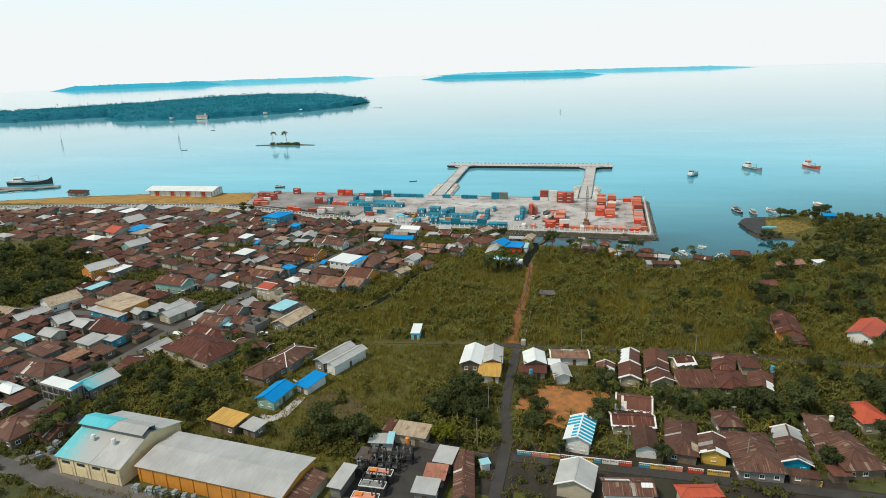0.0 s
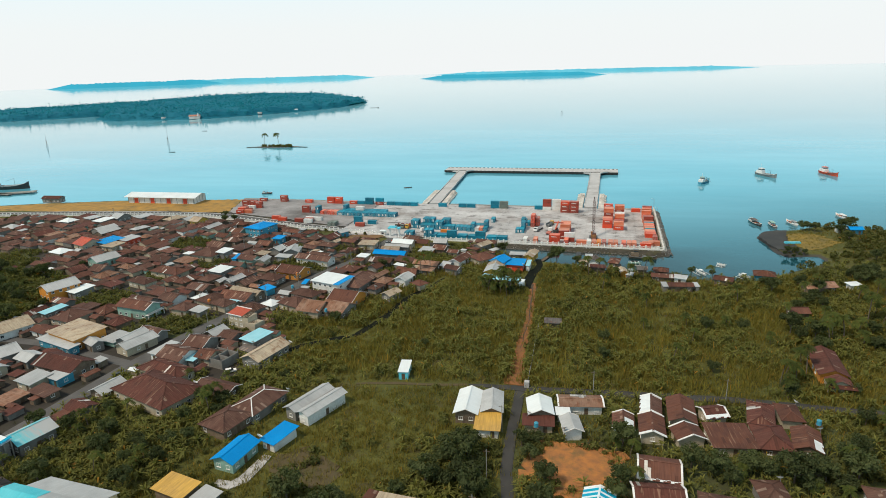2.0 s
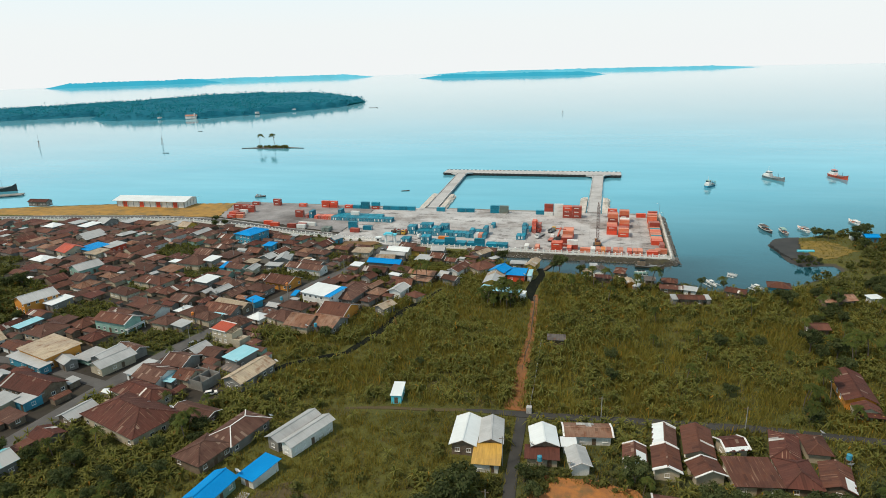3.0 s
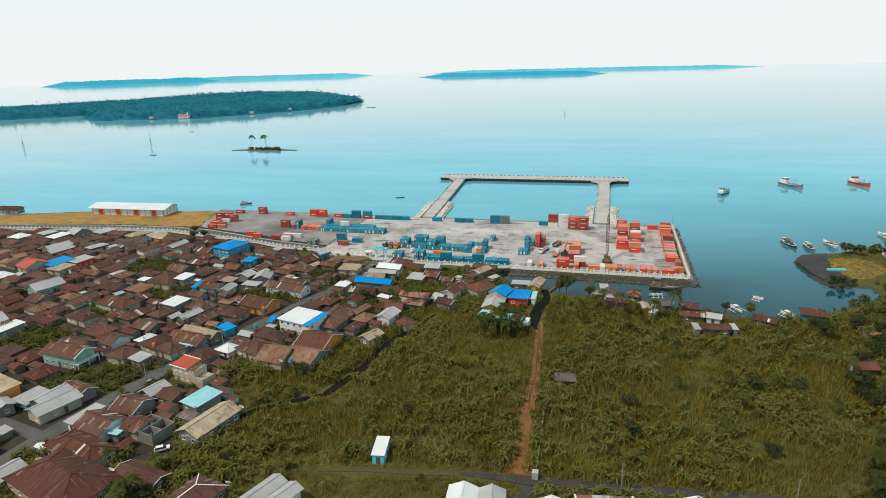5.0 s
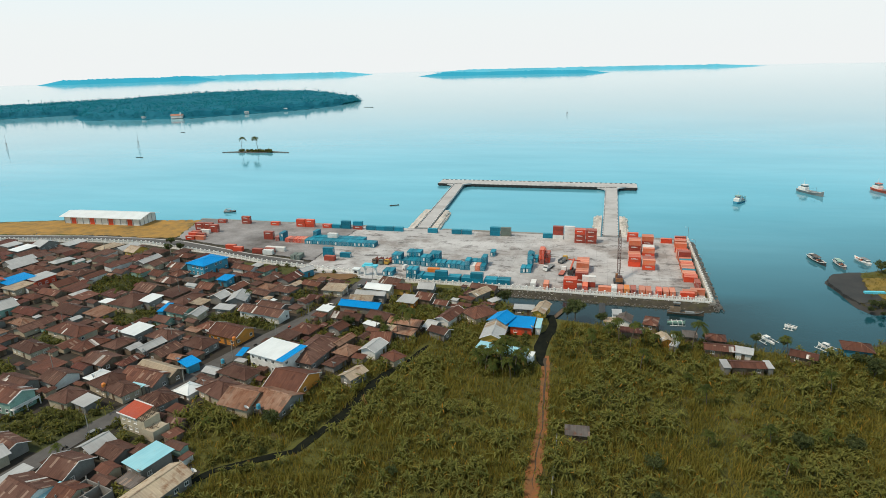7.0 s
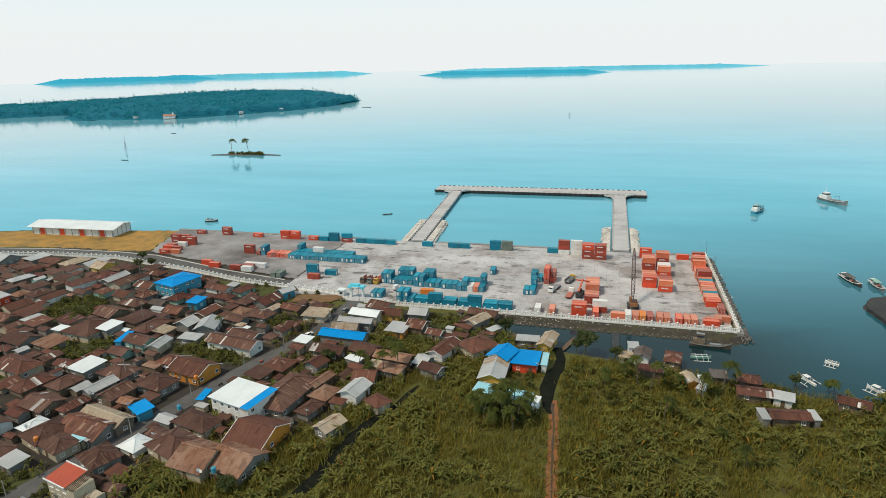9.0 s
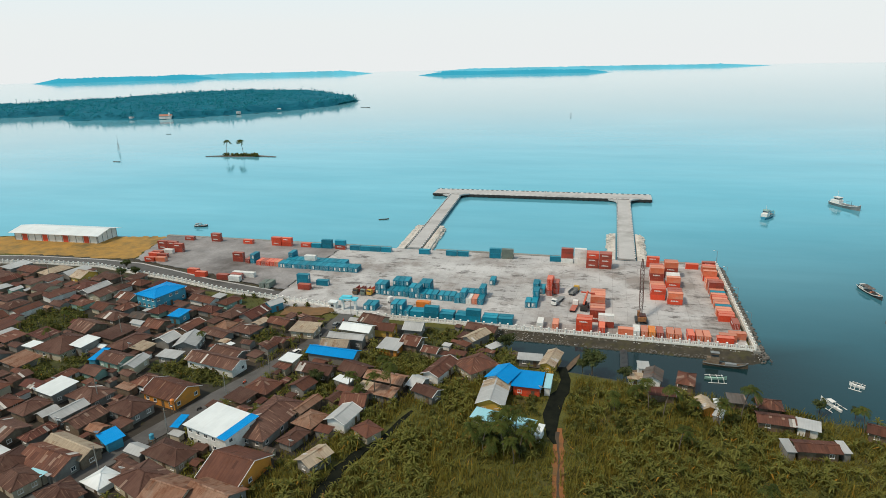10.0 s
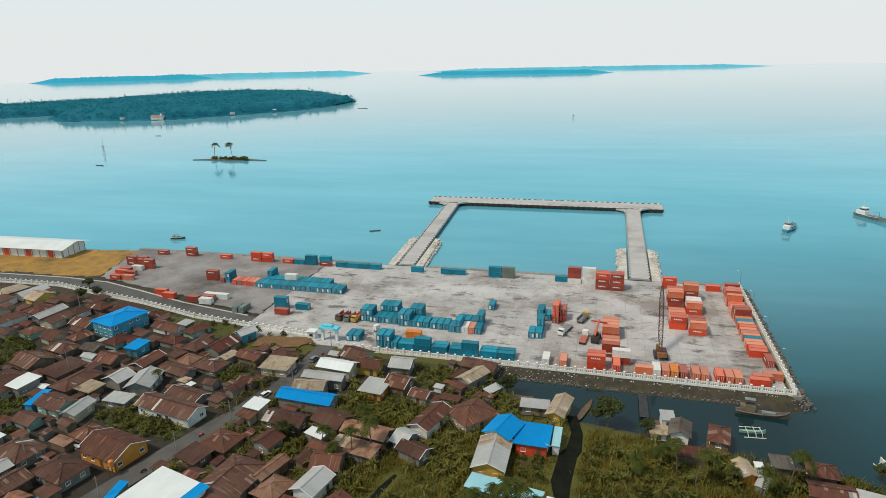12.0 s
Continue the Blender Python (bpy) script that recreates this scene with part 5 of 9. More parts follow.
house(-225.4, 181.6, 9.5, 4.7, -16, "teal_roof", "grey_wall", 3.0, "mono")
house(-217.3, 187.8, 9.0, 7.5, -11, "zinc_roof", "cream", 3.0, "gable")
house(-172.1, 148.0, 15.8, 4.6, -10, "white_roof", "grey_wall", 6.0, "mono")
house(-165.6, 155.8, 11.8, 9.6, 74, "faded_teal", "grey_wall", 3.8, "gable")
house(-196.1, 160.6, 20.2, 11.1, -7, "brown_roof", "cream", 3.2, "hip")
house(-169.0, 127.9, 14.8, 13.0, -16, "brown_roof", "board_wall", 3.4, "hip")
house(-145.8, 186.7, 27.9, 16.9, -18, "maroon_roof", "cream", 3.6, "hip")
house(-152.6, 199.6, 21.0, 9.6, -15, "maroon_roof", "cream", 3.4, "hip", sheets=2)
house(-127.4, 193.4, 15.0, 6.6, -10, "brown_roof", "board_wall", 3.0, "gable", 0.3, 0)
house(-106.9, 144.0, 10.9, 7.1, -12, "gold_roof", "board_wall", 3.6, "mono")
house(-97.8, 143.2, 6.4, 5.8, -15, "zinc_roof", "grey_wall", 2.8, "mono")
house(-100.7, 161.4, 12.0, 7.9, 82, "blue_roof", "green_wall", 3.2, "gable")
house(-92.8, 171.6, 6.1, 10.4, -17, "blue_roof", "white_paint", 3.0, "mono")
house(-92.6, 190.9, 17.5, 5.6, 70, "zinc_roof", "grey_wall", 3.7, "gable")
house(-87.3, 189.2, 17.5, 5.4, 69, "zinc_roof", "white_paint", 3.7, "gable")
house(-112.5, 175.3, 11.2, 12.6, -15, "brown_roof", "board_wall", 3.2, "hip")
house(-108.5, 187.0, 10.9, 16.8, -13, "brown_roof", "grey_wall", 3.2, "hip", caps="white_paint")
house(-42.4, 198.9, 14.3, 7.8, -86, "white_roof", "board_wall", 3.4, "gable")
house(-35.2, 200.5, 12.6, 7.1, -82, "zinc_roof", "board_wall", 3.4, "gable")
house(-34.7, 190.6, 7.9, 10.2, 5, "gold_roof", "white_paint", 2.8, "mono")
house(-20.5, 200.7, 9.6, 8.0, -79, "white_roof", "board_wall", 3.4, "gable")
house(-20.3, 194.2, 9.5, 6.1, 6, "maroon_roof", "cream", 2.6, "mono")
house(-13.6, 200.6, 4.5, 4.4, 9, "white_roof", "white_paint", 2.6, "mono")
house(-8.8, 207.0, 14.0, 7.2, 9, "streak_roof", "white_paint", 3.0, "gable", 0.25, 8)
house(-10.7, 193.5, 8.4, 6.0, -75, "zinc_roof", "white_paint", 3.0, "gable")
patched_k = house(12.1, 208.1, 10.1, 6.5, 87, "brown_roof", "white_paint", 3.2, "gable")
patched_d = house(11.8, 197.4, 11.0, 7.5, 90, "rust_roof", "cream", 3.0, "gable")
house(20.7, 207.2, 13.8, 8.2, 89, "rust_roof", "cream", 3.2, "gable")
house(21.4, 195.6, 7.1, 8.6, -74, "rust_roof", "cream", 2.9, "gable")
patched_l = house(29.6, 208.4, 7.2, 7.2, 20, "maroon_roof", "cream", 3.0, "gable")
house(32.4, 196.4, 12.2, 11.8, 9, "rust_roof", "cream", 3.0, "mono")
house(43.0, 209.8, 7.6, 14.4, -10, "maroon_roof", "cream", 3.0, "hip")
house(43.3, 198.2, 9.2, 12.8, 4, "maroon_roof", "board_wall", 3.0, "hip")
house(51.1, 212.4, 6.6, 9.8, 2, "rust_roof", "cream", 3.0, "hip")
patched_c = house(52.2, 198.4, 11.4, 7.6, 80, "rust_roof", "board_wall", 3.0, "gable")
patched_e = house(12.4, 177.2, 10.9, 10.7, -2, "rust_roof", "cream", 3.0, "gable")
patched_f = house(11.6, 167.3, 12.6, 7.9, 6, "maroon_roof", "cream", 3.0, "gable")
house(14.8, 158.3, 10.4, 6.7, -87, "brown_roof", "white_paint", 3.0, "gable")
patched_b = house(24.5, 161.4, 8.8, 17.3, -4, "brown_roof", "board_wall", 3.0, "hip")
patched_g = house(32.3, 158.4, 9.2, 7.6, 86, "brown_roof", "yellow_wall", 3.2, "gable")
house(38.1, 173.3, 7.4, 9.2, 9, "brown_roof", "grey_wall", 3.2, "hip")
house(42.0, 157.9, 12.1, 18.4, 5, "brown_roof", "grey_wall", 3.2, "hip", sheets=0)
house(53.0, 151.9, 7.2, 3.4, -3, "brown_roof", "board_wall", 2.2, "mono")
patched_a = house(52.3, 162.4, 16.6, 7.8, 87, "brown_roof", "teal_box", 3.2, "gable", sheets=1)
house(62.2, 171.1, 6.4, 18.9, -2, "brown_roof", "grey_wall", 3.0, "hip")
house(66.0, 163.7, 11.5, 17.5, 15, "brown_roof", "board_wall", 3.0, "hip", sheets=0)
house(61.6, 154.6, 5.2, 4.4, 12, "rust_roof", "board_wall", 2.4, "mono")
house(76.6, 183.4, 9.4, 11.6, 18, "red_roof", "cream", 3.8, "hip")
house(71.2, 247.5, 19.5, 9.4, 87, "maroon_roof", "orange_wall", 3.4, "gable")
house(98.9, 247.4, 18.1, 9.7, 56, "red_roof", "white_paint", 3.4, "gable")
striped_house = house(-2.8, 157.9, 12.4, 7.8, 84, "white_roof", "white_paint", 4.0, "gable")
striped_house["striped"], striped_house["half"], striped_house["rise"], striped_house["long"] = 1, 3.900, 1.638, 6.200
house(-2.9, 137.6, 10.3, 9.8, 85, "zinc_roof", "cream", 3.6, "gable")
patched_i = house(9.6, 136.3, 12.8, 7.2, 10, "brown_roof", "white_paint", 3.2, "gable")
house(26.2, 137.8, 10.7, 4.9, 14, "red_roof", "cream", 3.6, "hip")
house(-59.2, 136.4, 5.0, 5.6, -3, "old_roof", "grey_wall", 2.6, "mono")
house(-61.4, 125.2, 4.2, 9.6, -5, "zinc_roof", "grey_wall", 3.4, "mono")
house(-37.4, 139.2, 5.6, 7.2, -3, "zinc_roof", "grey_wall", 3.6, "mono")
house(-38.4, 132.4, 6.0, 6.2, 3, "faded_roof", "grey_wall", 3.0, "mono")
house(-39.2, 126.0, 6.6, 6.0, 1, "zinc_roof", "grey_wall", 3.4, "mono")
house(-31.0, 132.8, 18.9, 5.5, -78, "brown_roof", "board_wall", 3.0, "gable")
house(-50.0, 149.2, 10.5, 6.8, -3, "tan_roof", "cream", 3.4, "mono")
patched_h = house(-57.4, 144.0, 7.4, 4.6, 8, "zinc_roof", "white_paint", 2.8, "mono")
house(-57.2, 150.8, 3.2, 6.0, -9, "rust_roof", "cream", 2.8, "mono")
house(-27.0, 140.4, 2.8, 2.6, 30, "teal_roof", "white_paint", 2.2, "mono")

# ---- lanes, yards, ditch ----
MAT["wet_mud"] = surface("wet_mud", (0.045, 0.034, 0.022), (0.085, 0.055, 0.030), 0.3, 0.8, 0.2, world_space=True)
strip("lane", [(-46, 215.3), (-42, 215.5), (-28, 216.2), (4, 219), (39, 222), (73, 222), (120, 224), (260, 235)], [0.8, 1.8, 3.4, 3.6, 3.6, 3.4, 3.0, 3.0], "dark_asphalt", "narrow grey lane beside the plantation", "lane", 0.07)
strip("lane_south", [(-28.5, 214.2), (-28, 203), (-27.6, 187), (-26.5, 172), (-23, 154), (-22.5, 129), (-22, 60)], 3.2, "dark_asphalt", "narrow dark asphalt lane between houses", "lane", 0.065)
strip("lane_east", [(-20.5, 146.6), (-6, 147.2), (16, 147.6), (44, 148.2), (64, 148.4), (140, 150)], 3.4, "dark_asphalt", "grey village street with painted walls", "lane", 0.06)
strip("lane_west", [(-176, 118), (-162, 114.6), (-139, 111.0), (-118, 107.5), (-60, 100), (-22.6, 97)], 5.0, "asphalt", "dusty grey street by the factory", "lane", 0.06)
def wavering(line, wide, seed, amount=0.5):
    """A line and its widths, cut finer and made uneven as worn ground is."""
    pts, ws = [], []
    for (a, b), (wa, wb) in zip(zip(line, line[1:]), zip(wide, wide[1:])):
        n = max(1, int(math.hypot(b[0] - a[0], b[1] - a[1]) / 2.5))
        for k in range(n):
            x, y, w = a[0] + (b[0] - a[0]) * k / n, a[1] + (b[1] - a[1]) * k / n, wa + (wb - wa) * k / n
            pts.append((x + amount * 0.7 * noise.noise((y * 0.2, seed, 0)), y))
            ws.append(w * (1 + amount * 0.9 * noise.noise((y * 0.35, seed, 5))))
    return pts + [line[-1]], ws + [wide[-1]]


line_, wide_ = wavering([(-31.0, 218.2), (-31.2, 228), (-32.6, 247), (-32.4, 271), (-34.6, 304), (-36.0, 318)], [8.0, 5.2, 4.0, 3.2, 3.0, 2.8], 3)
MAT["track_dirt"] = surface("track_dirt", (0.26, 0.100, 0.030), (0.17, 0.080, 0.030), 0.35, 0.95, 0.5, world_space=True, stain=(0.115, 0.085, 0.035), fine=12)
strip("track", line_, wide_, "track_dirt", "orange dirt track through the plantation", "track", 0.05)
patch("yard", [(-23.5, 168), (-9, 163), (4, 168), (6, 184), (-5, 189), (-20, 187)], "dirt", "bare orange dirt yard", "yard", 0.07, ragged=3.0)
MAT["path_soil"] = surface("path_soil", (0.092, 0.066, 0.030), (0.070, 0.058, 0.022), 0.4, 0.95, 0.5, world_space=True, stain=(0.085, 0.080, 0.024), fine=12)
line_, wide_ = wavering([(-32.0, 244), (-32.8, 258), (-32.4, 271), (-33.6, 288), (-34.6, 304), (-35.8, 316)], [0.15, 0.4, 0.3, 0.7, 0.5, 1.2], 8, 1.0)
strip("footpath", [(-46.5, 215.2), (-54.5, 213.4), (-62, 212.4), (-70, 211.6), (-78, 210.0), (-84, 208.4)], [1.4, 1.6, 1.3, 1.6, 1.4, 1.0], "path_soil", "faint trodden dirt path across the meadow", "path", 0.04)
strip("puddles", line_, wide_, "wet_mud", "wet dark rut along the dirt track", "track", 0.075)
patch("bare_patch", [(-92, 167), (-83, 171), (-74, 166), (-69, 161), (-72, 155), (-82, 153), (-90, 158)], "path_soil", "bare brown earth in the meadow", "soil", 0.04, ragged=3.0)
MAT["gate_soil"] = surface("gate_soil", (0.21, 0.112, 0.045), (0.14, 0.085, 0.038), 0.35, 0.95, 0.5, world_space=True, stain=(0.09, 0.075, 0.03), fine=12)
GATE_PLOT = [(-160, 386.6), (-139, 389.2), (-136.6, 386), (-140, 380.5), (-158, 377.6)]
patch("yard_gate", GATE_PLOT, "gate_soil", "bare brown dirt plot by the port gate", "yard", 0.07, ragged=1.0)
patch("yard_factory", [(-62, 96), (-34, 98), (-36, 150), (-56, 150), (-64, 128)], "dark_asphalt", "dark yard full of machines", "yard", 0.03)
DITCH = [(-80.4, 317.8), (-82.0, 311.8), (-83.6, 303.4), (-88.0, 295.3), (-90.9, 286.7), (-91.1, 279.7), (-91.9, 274.0), (-93.0, 266.0), (-95.1, 258.8), (-99.1, 245.2), (-107.6, 239.5), (-116.6, 232.5), (-123, 221)]
MAT["ditch"] = surface("ditch_water", (0.008, 0.010, 0.008), (0.016, 0.018, 0.012), 0.3, 0.85, 0.1, world_space=True)
MAT["ditch"].node_tree.nodes["Principled BSDF"].inputs["Specular IOR Level"].default_value = 0.05
line_, wide_ = wavering(DITCH, [1.0, 1.6, 2.2, 2.6, 3.0, 4.6, 5.6, 3.4, 3.0, 2.8, 2.4, 2.2, 2.0], 12)
strip("ditch", line_, wide_, "ditch", "dark still water of a drainage ditch", "ditch", 0.09)
CANAL = [(-35.9, 310), (-37.4, 314), (-38.5, 324.5), (-37.4, 336), (-36.0, 339), (-35.6, 347), (-37.5, 355.5)]
strip("canal", CANAL, [1.2, 2.6, 5.0, 4.8, 4.2, 3.2, 3.0], "ditch", "dark still water of a narrow canal", "canal", 0.06)


def low_wall():
    """The pale wall that runs beside the dirt track."""
    th = thing("garden_wall", pose(0, 0, 0), "thin pale concrete wall beside the dirt track", "wall")
    pts = [(-26.6, 219), (-26.8, 232), (-27.4, 250), (-27.9, 268)]
    for (x0, y0), (x1, y1) in zip(pts, pts[1:]):
        n = 6
        for i in range(n):
            a, b = i / n, (i + 0.96) / n
            f = Form()
            f.beam((x0 + (x1 - x0) * a, y0 + (y1 - y0) * a, 0.55), (x0 + (x1 - x0) * b, y0 + (y1 - y0) * b, 0.55), 0.2, 1.3)
            part("panel", f, "old_concrete", th)
    f = Form()
    f.box(-26.6, 217.6, -0.1, 1.6, 1.6, 2.2)
    single("gate_pillar", f, "pale_concrete", pose(0, 0, 0), "pale concrete pillar at the track's end", "pillar")


low_wall()
patched_j = house(3.9, 198.4, 8.6, 6.4, 90, "rust_roof", "white_paint", 2.8, "gable", 0.42, 6)
house(-69.4, 218.3, 3.8, 8.4, 8, "white_roof", "cyan_paint", 2.9, "mono")
house(-22.3, 268.5, 7.0, 5.0, 4, "old_roof", "board_wall", 2.4, "mono", kind="shed")


def painted_wall():
    """Village wall in painted bays along the street: each run from, to, and its paints."""
    th = thing("street_wall", pose(0, 0, 0), "low street wall painted in bright coloured bays", "wall")
    runs = ((-19.5, -15.5, "blue_wall"), (-15.5, -10.6, "faded_box faded_box"), (-10.6, -7.6, "yellow_wall"), (-7.5, -4.9, "maroon_box"), (-4.9, -3.4, "cyan_paint"), (-3.4, 1.1, "yellow_wall yellow_wall"), (1.1, 3.3, "blue_wall"),
            (3.4, 7.7, "white_paint white_paint"), (7.7, 11.1, "red_box"), (12.8, 15.7, "blue_wall"), (15.7, 19.9, "yellow_wall yellow_wall"), (19.9, 23.9, "faded_box faded_box"), (25.1, 29.0, "red_box"),
            (29.9, 35.4, "yellow_wall yellow_wall"), (39.1, 40.9, "white_paint"), (42.5, 45.2, "green_wall"), (45.2, 47.6, "maroon_box"), (55.0, 56.9, "yellow_wall"))
    for x0, x1, paints in runs:
        paints = paints.split()
        w = (x1 - x0) / len(paints)
        for k, paint in enumerate(paints):
            x = x0 + (k + 0.5) * w
            y = 148.2 + (x + 20) * 0.032
            f = Form()
            f.box(x, y, -0.2, w - 0.08, 0.22, 1.6)
            bay = part("bay", f, paint, th)
            f = Form()
            f.box(x, y, 1.4, w - 0.04, 0.26, 0.08)
            part("coping", f, "white_paint", bay)
            # faded lettering, too worn to read
            f = Form()
            for q in range(int(w / 0.55)):
                f.box(x - w / 2 + 0.4 + 0.55 * q, y - 0.12, 0.85, 0.3, 0.03, 0.3)
            part("lettering", f, "steel" if "yellow" in paint or "white" in paint else "white_box", bay)
    return th


painted_wall()
patch("factory_apron", [(-160, 112), (-146, 109), (-112, 104), (-60, 96), (-62, 113), (-112, 114), (-142, 115), (-150, 123), (-158, 122)], "concrete", "dusty grey ground in front of the factory", "yard", 0.02, ragged=1.5)
strip("path", [(-101, 151.5), (-96.5, 151.2), (-94.2, 154), (-93.6, 160), (-93.2, 165)], [2.5, 3.4, 3.6, 3.2, 2.6], "pale_concrete", "pale concrete path beside the blue-roofed houses", "path", 0.09)

# ---- larger buildings ----
def warehouse():
    """White shed on the dry field: pale roof, red doors, ribbed bays."""
    th = thing("warehouse", pose(-354, 463.5, 0, 0, 0, 2.0), "long white warehouse with red doors on the dry field", "warehouse")
    L, W, h, rise = 62.0, 18.5, 5.2, 2.0
    part("wall", wall_form(L, W, h, "gable", rise, 0.8), "white_paint", th)
    part("roof", roof_form(L + 3.5, W + 2.4, h - 0.1, "gable", rise + 0.3), "white_roof", th)
    for i in range(13):
        f = Form()
        f.box(-L / 2 + 1.0 + i * (L - 2) / 12, -W / 2 + 0.72, 0, 0.3, 0.2, h)
        part("pilaster", f, "grey_paint", th)
    for i in (1, 4, 7, 10):
        f = Form()
        f.box(-L / 2 + 3.4 + i * (L - 2) / 12, -W / 2 + 0.74, 0, 3.6, 0.14, 4.3)
        part("door", f, "red_box", th, "dull red sliding door")
    for i in range(5):
        f = Form()
        f.box(L / 2 - 0.74, -W / 2 + 1.2 + i * (W - 2.4) / 4, 0, 0.16, 0.3, h + (rise * (1 - abs(i - 2) / 2.1) if i else 0) * 0.8)
        part("pilaster", f, "grey_paint", th)
    BUILT.append((-354, 463.5, 31, 10, 0))


warehouse()


def factory():
    """Two joined halls: a tall one with a raised ridge vent, and a long low one with an ochre wall."""
    th = thing("factory_hall", pose(-129.4, 125.6, 0, 0, 0, -4.0), "tall cream factory hall with a grey and turquoise sheet roof", "factory")
    L, W, h, rise = 22.6, 24.0, 5.4, 3.9
    part("wall", wall_form(L, W, h, "gable", rise, 0.5), "factory_cream", th)
    part("roof", roof_form(L, W, h, "gable", rise), "zinc_roof", th)
    f = Form()
    f.plate([(-L / 2 - 0.02, -W / 2 - 0.02, h + 0.06), (-L / 2 + 12.5, -W / 2 - 0.02, h + 0.06), (-L / 2 + 13.5, -1.6, h + rise * 0.86 + 0.06), (-L / 2 - 0.02, -1.6, h + rise * 0.86 + 0.06)], 0.05,
            [(0, 0), (9, 0), (12, 9), (0, 9)])
    part("sheet", f, "faded_teal", th, "pale turquoise roofing sheets, weathered")
    vent = Form()
    for s in (-1, 1):
        q = [(-s * L / 2, s * 3.0, h + rise + 0.7), (s * L / 2, s * 3.0, h + rise + 0.7), (s * L / 2, 0, h + rise + 1.7), (-s * L / 2, 0, h + rise + 1.7)]
        vent.plate(q[::-1] if s > 0 else [(-L / 2, -3.0, h + rise + 0.7), (L / 2, -3.0, h + rise + 0.7), (L / 2, 0, h + rise + 1.7), (-L / 2, 0, h + rise + 1.7)], 0.08, [(0, 0), (L, 0), (L, 3), (0, 3)])
    v = part("ridge_vent", vent, "zinc_roof", th)
    f = Form()
    f.box(0, -2.2, h + rise - 1.0, L - 0.6, 0.15, 1.7)
    f.box(0, 2.2, h + rise - 1.0, L - 0.6, 0.15, 1.7)
    part("vent_wall", f, "grey_wall", v)
    f = Form()
    f.plate([(-L / 2 - 0.05, -3.05, h + rise + 0.78), (-1.0, -3.05, h + rise + 0.78), (0.5, 0, h + rise + 1.78), (-L / 2 - 0.05, 0, h + rise + 1.78)], 0.05, [(0, 0), (11, 0), (12, 3), (0, 3)])
    f.plate([(0.5, 3.05, h + rise + 0.78), (-L / 2 - 0.05, 3.05, h + rise + 0.78), (-L / 2 - 0.05, 0, h + rise + 1.78), (0.5, 0, h + rise + 1.78)], 0.05, [(0, 0), (11, 0), (12, 3), (0, 3)])
    part("vent_sheet", f, "turquoise_roof", v, "turquoise sheets")
    for x in (-3.6, 3.6):
        f = Form()
        f.tube((x, -5.4, h + 1.9), (x, -5.4, h + 3.0), 0.35)
        f.tube((x, -5.4, h + 3.0), (x, -5.4, h + 3.9), 0.75, 0.55, 10)
        part("ventilator", f, "white_box", th)
    for i in range(5):
        f = Form()
        f.box(-L / 2 + 0.7 + i * (L - 1.4) / 4, -W / 2 + 0.42, 0, 0.5, 0.24, h)
        part("pilaster", f, "factory_cream", th)
    for i in range(4):
        f = Form()
        f.box(-L / 2 + 0.7 + (i + 0.5) * (L - 1.4) / 4, -W / 2 + 0.44, 3.6, 2.6, 0.12, 0.7)
        part("window", f, "glass", th)
        f = Form()
        f.box(-L / 2 + 0.7 + (i + 0.5) * (L - 1.4) / 4, -W / 2 + 0.44, 0.1, 3.6, 0.1, 2.8)
        part("door", f, "factory_cream", th)
    BUILT.append((-129.4, 125.6, 13, 13, radians(-4)))
    th = thing("factory_shed", pose(-93.8, 122.6, 0, 0, 0, -4.4), "long low factory shed with a grey sheet roof and ochre wall", "factory")
    L, W, h, rise = 45.4, 17.0, 4.8, 1.2
    part("wall", wall_form(L, W, h, "gable", rise, 0.5), "orange_wall", th)
    part("roof", roof_form(L, W, h, "gable", rise), "zinc_roof", th)
    for i in range(11):
        f = Form()
        f.box(-L / 2 + 1.2 + i * (L - 2.4) / 10, -W / 2 + 0.42, 0, 0.4, 0.24, h)
        part("pilaster", f, "orange_wall", th)
    for i in (6, 8):
        f = Form()
        f.box(-L / 2 + 1.2 + (i + 0.5) * (L - 2.4) / 10, -W / 2 + 0.44, 0, 2.6, 0.12, 3.6)
        part("door", f, "orange_wall", th)
    f = Form()
    f.plate([(L / 2 + 0.1, -W / 2 + 0.2, 3.8), (L / 2 + 5.0, -W / 2 + 0.2, 2.8), (L / 2 + 5.0, W / 2 - 2.8, 2.8), (L / 2 + 0.1, W / 2 - 2.8, 3.8)], 0.1, [(0, 0), (0, 7), (20, 7), (20, 0)])
    part("lean_to", f, "brown_roof", th, "brown sheet lean-to roof")
    f = Form()
    f.box(L / 2 + 4.6, -1.3, 0, 0.2, W - 4.0, 2.7)
    part("lean_to_wall", f, "cream", th)
    BUILT.append((-93.8, 122.6, 31, 10, radians(-4)))


factory()


def raw_building():
    """Roofless concrete rooms of a house under construction."""
    th = thing("unfinished_house", pose(-140.0, 213.5, 0, 0, 0, -13.0), "roofless bare concrete house under construction", "house")
    for x, y, sx, sy in ((0, -4, 10.4, 0.25), (0, 4, 10.4, 0.25), (-5.1, 0, 0.25, 7.7), (0, 0, 0.25, 7.7), (5.1, 0, 0.25, 7.7), (-2.6, 0.5, 4.8, 0.2), (2.6, -0.5, 4.8, 0.2)):
        f = Form()
        f.box(x, y, -0.2, sx, sy, 3.6)
        part("wall", f, "grey_wall", th)
    f = Form()
    f.box(0, 0, 0.0, 10, 7.6, 0.2)
    part("slab", f, "old_concrete", th)
    for x in (-5.1, 0, 5.1):
        for y in (-4, 4):
            f = Form()
            f.box(x, y, 3.4, 0.3, 0.3, 0.9)
            part("column", f, "grey_wall", th)
    BUILT.append((-140, 213.5, 6, 5, radians(-13)))


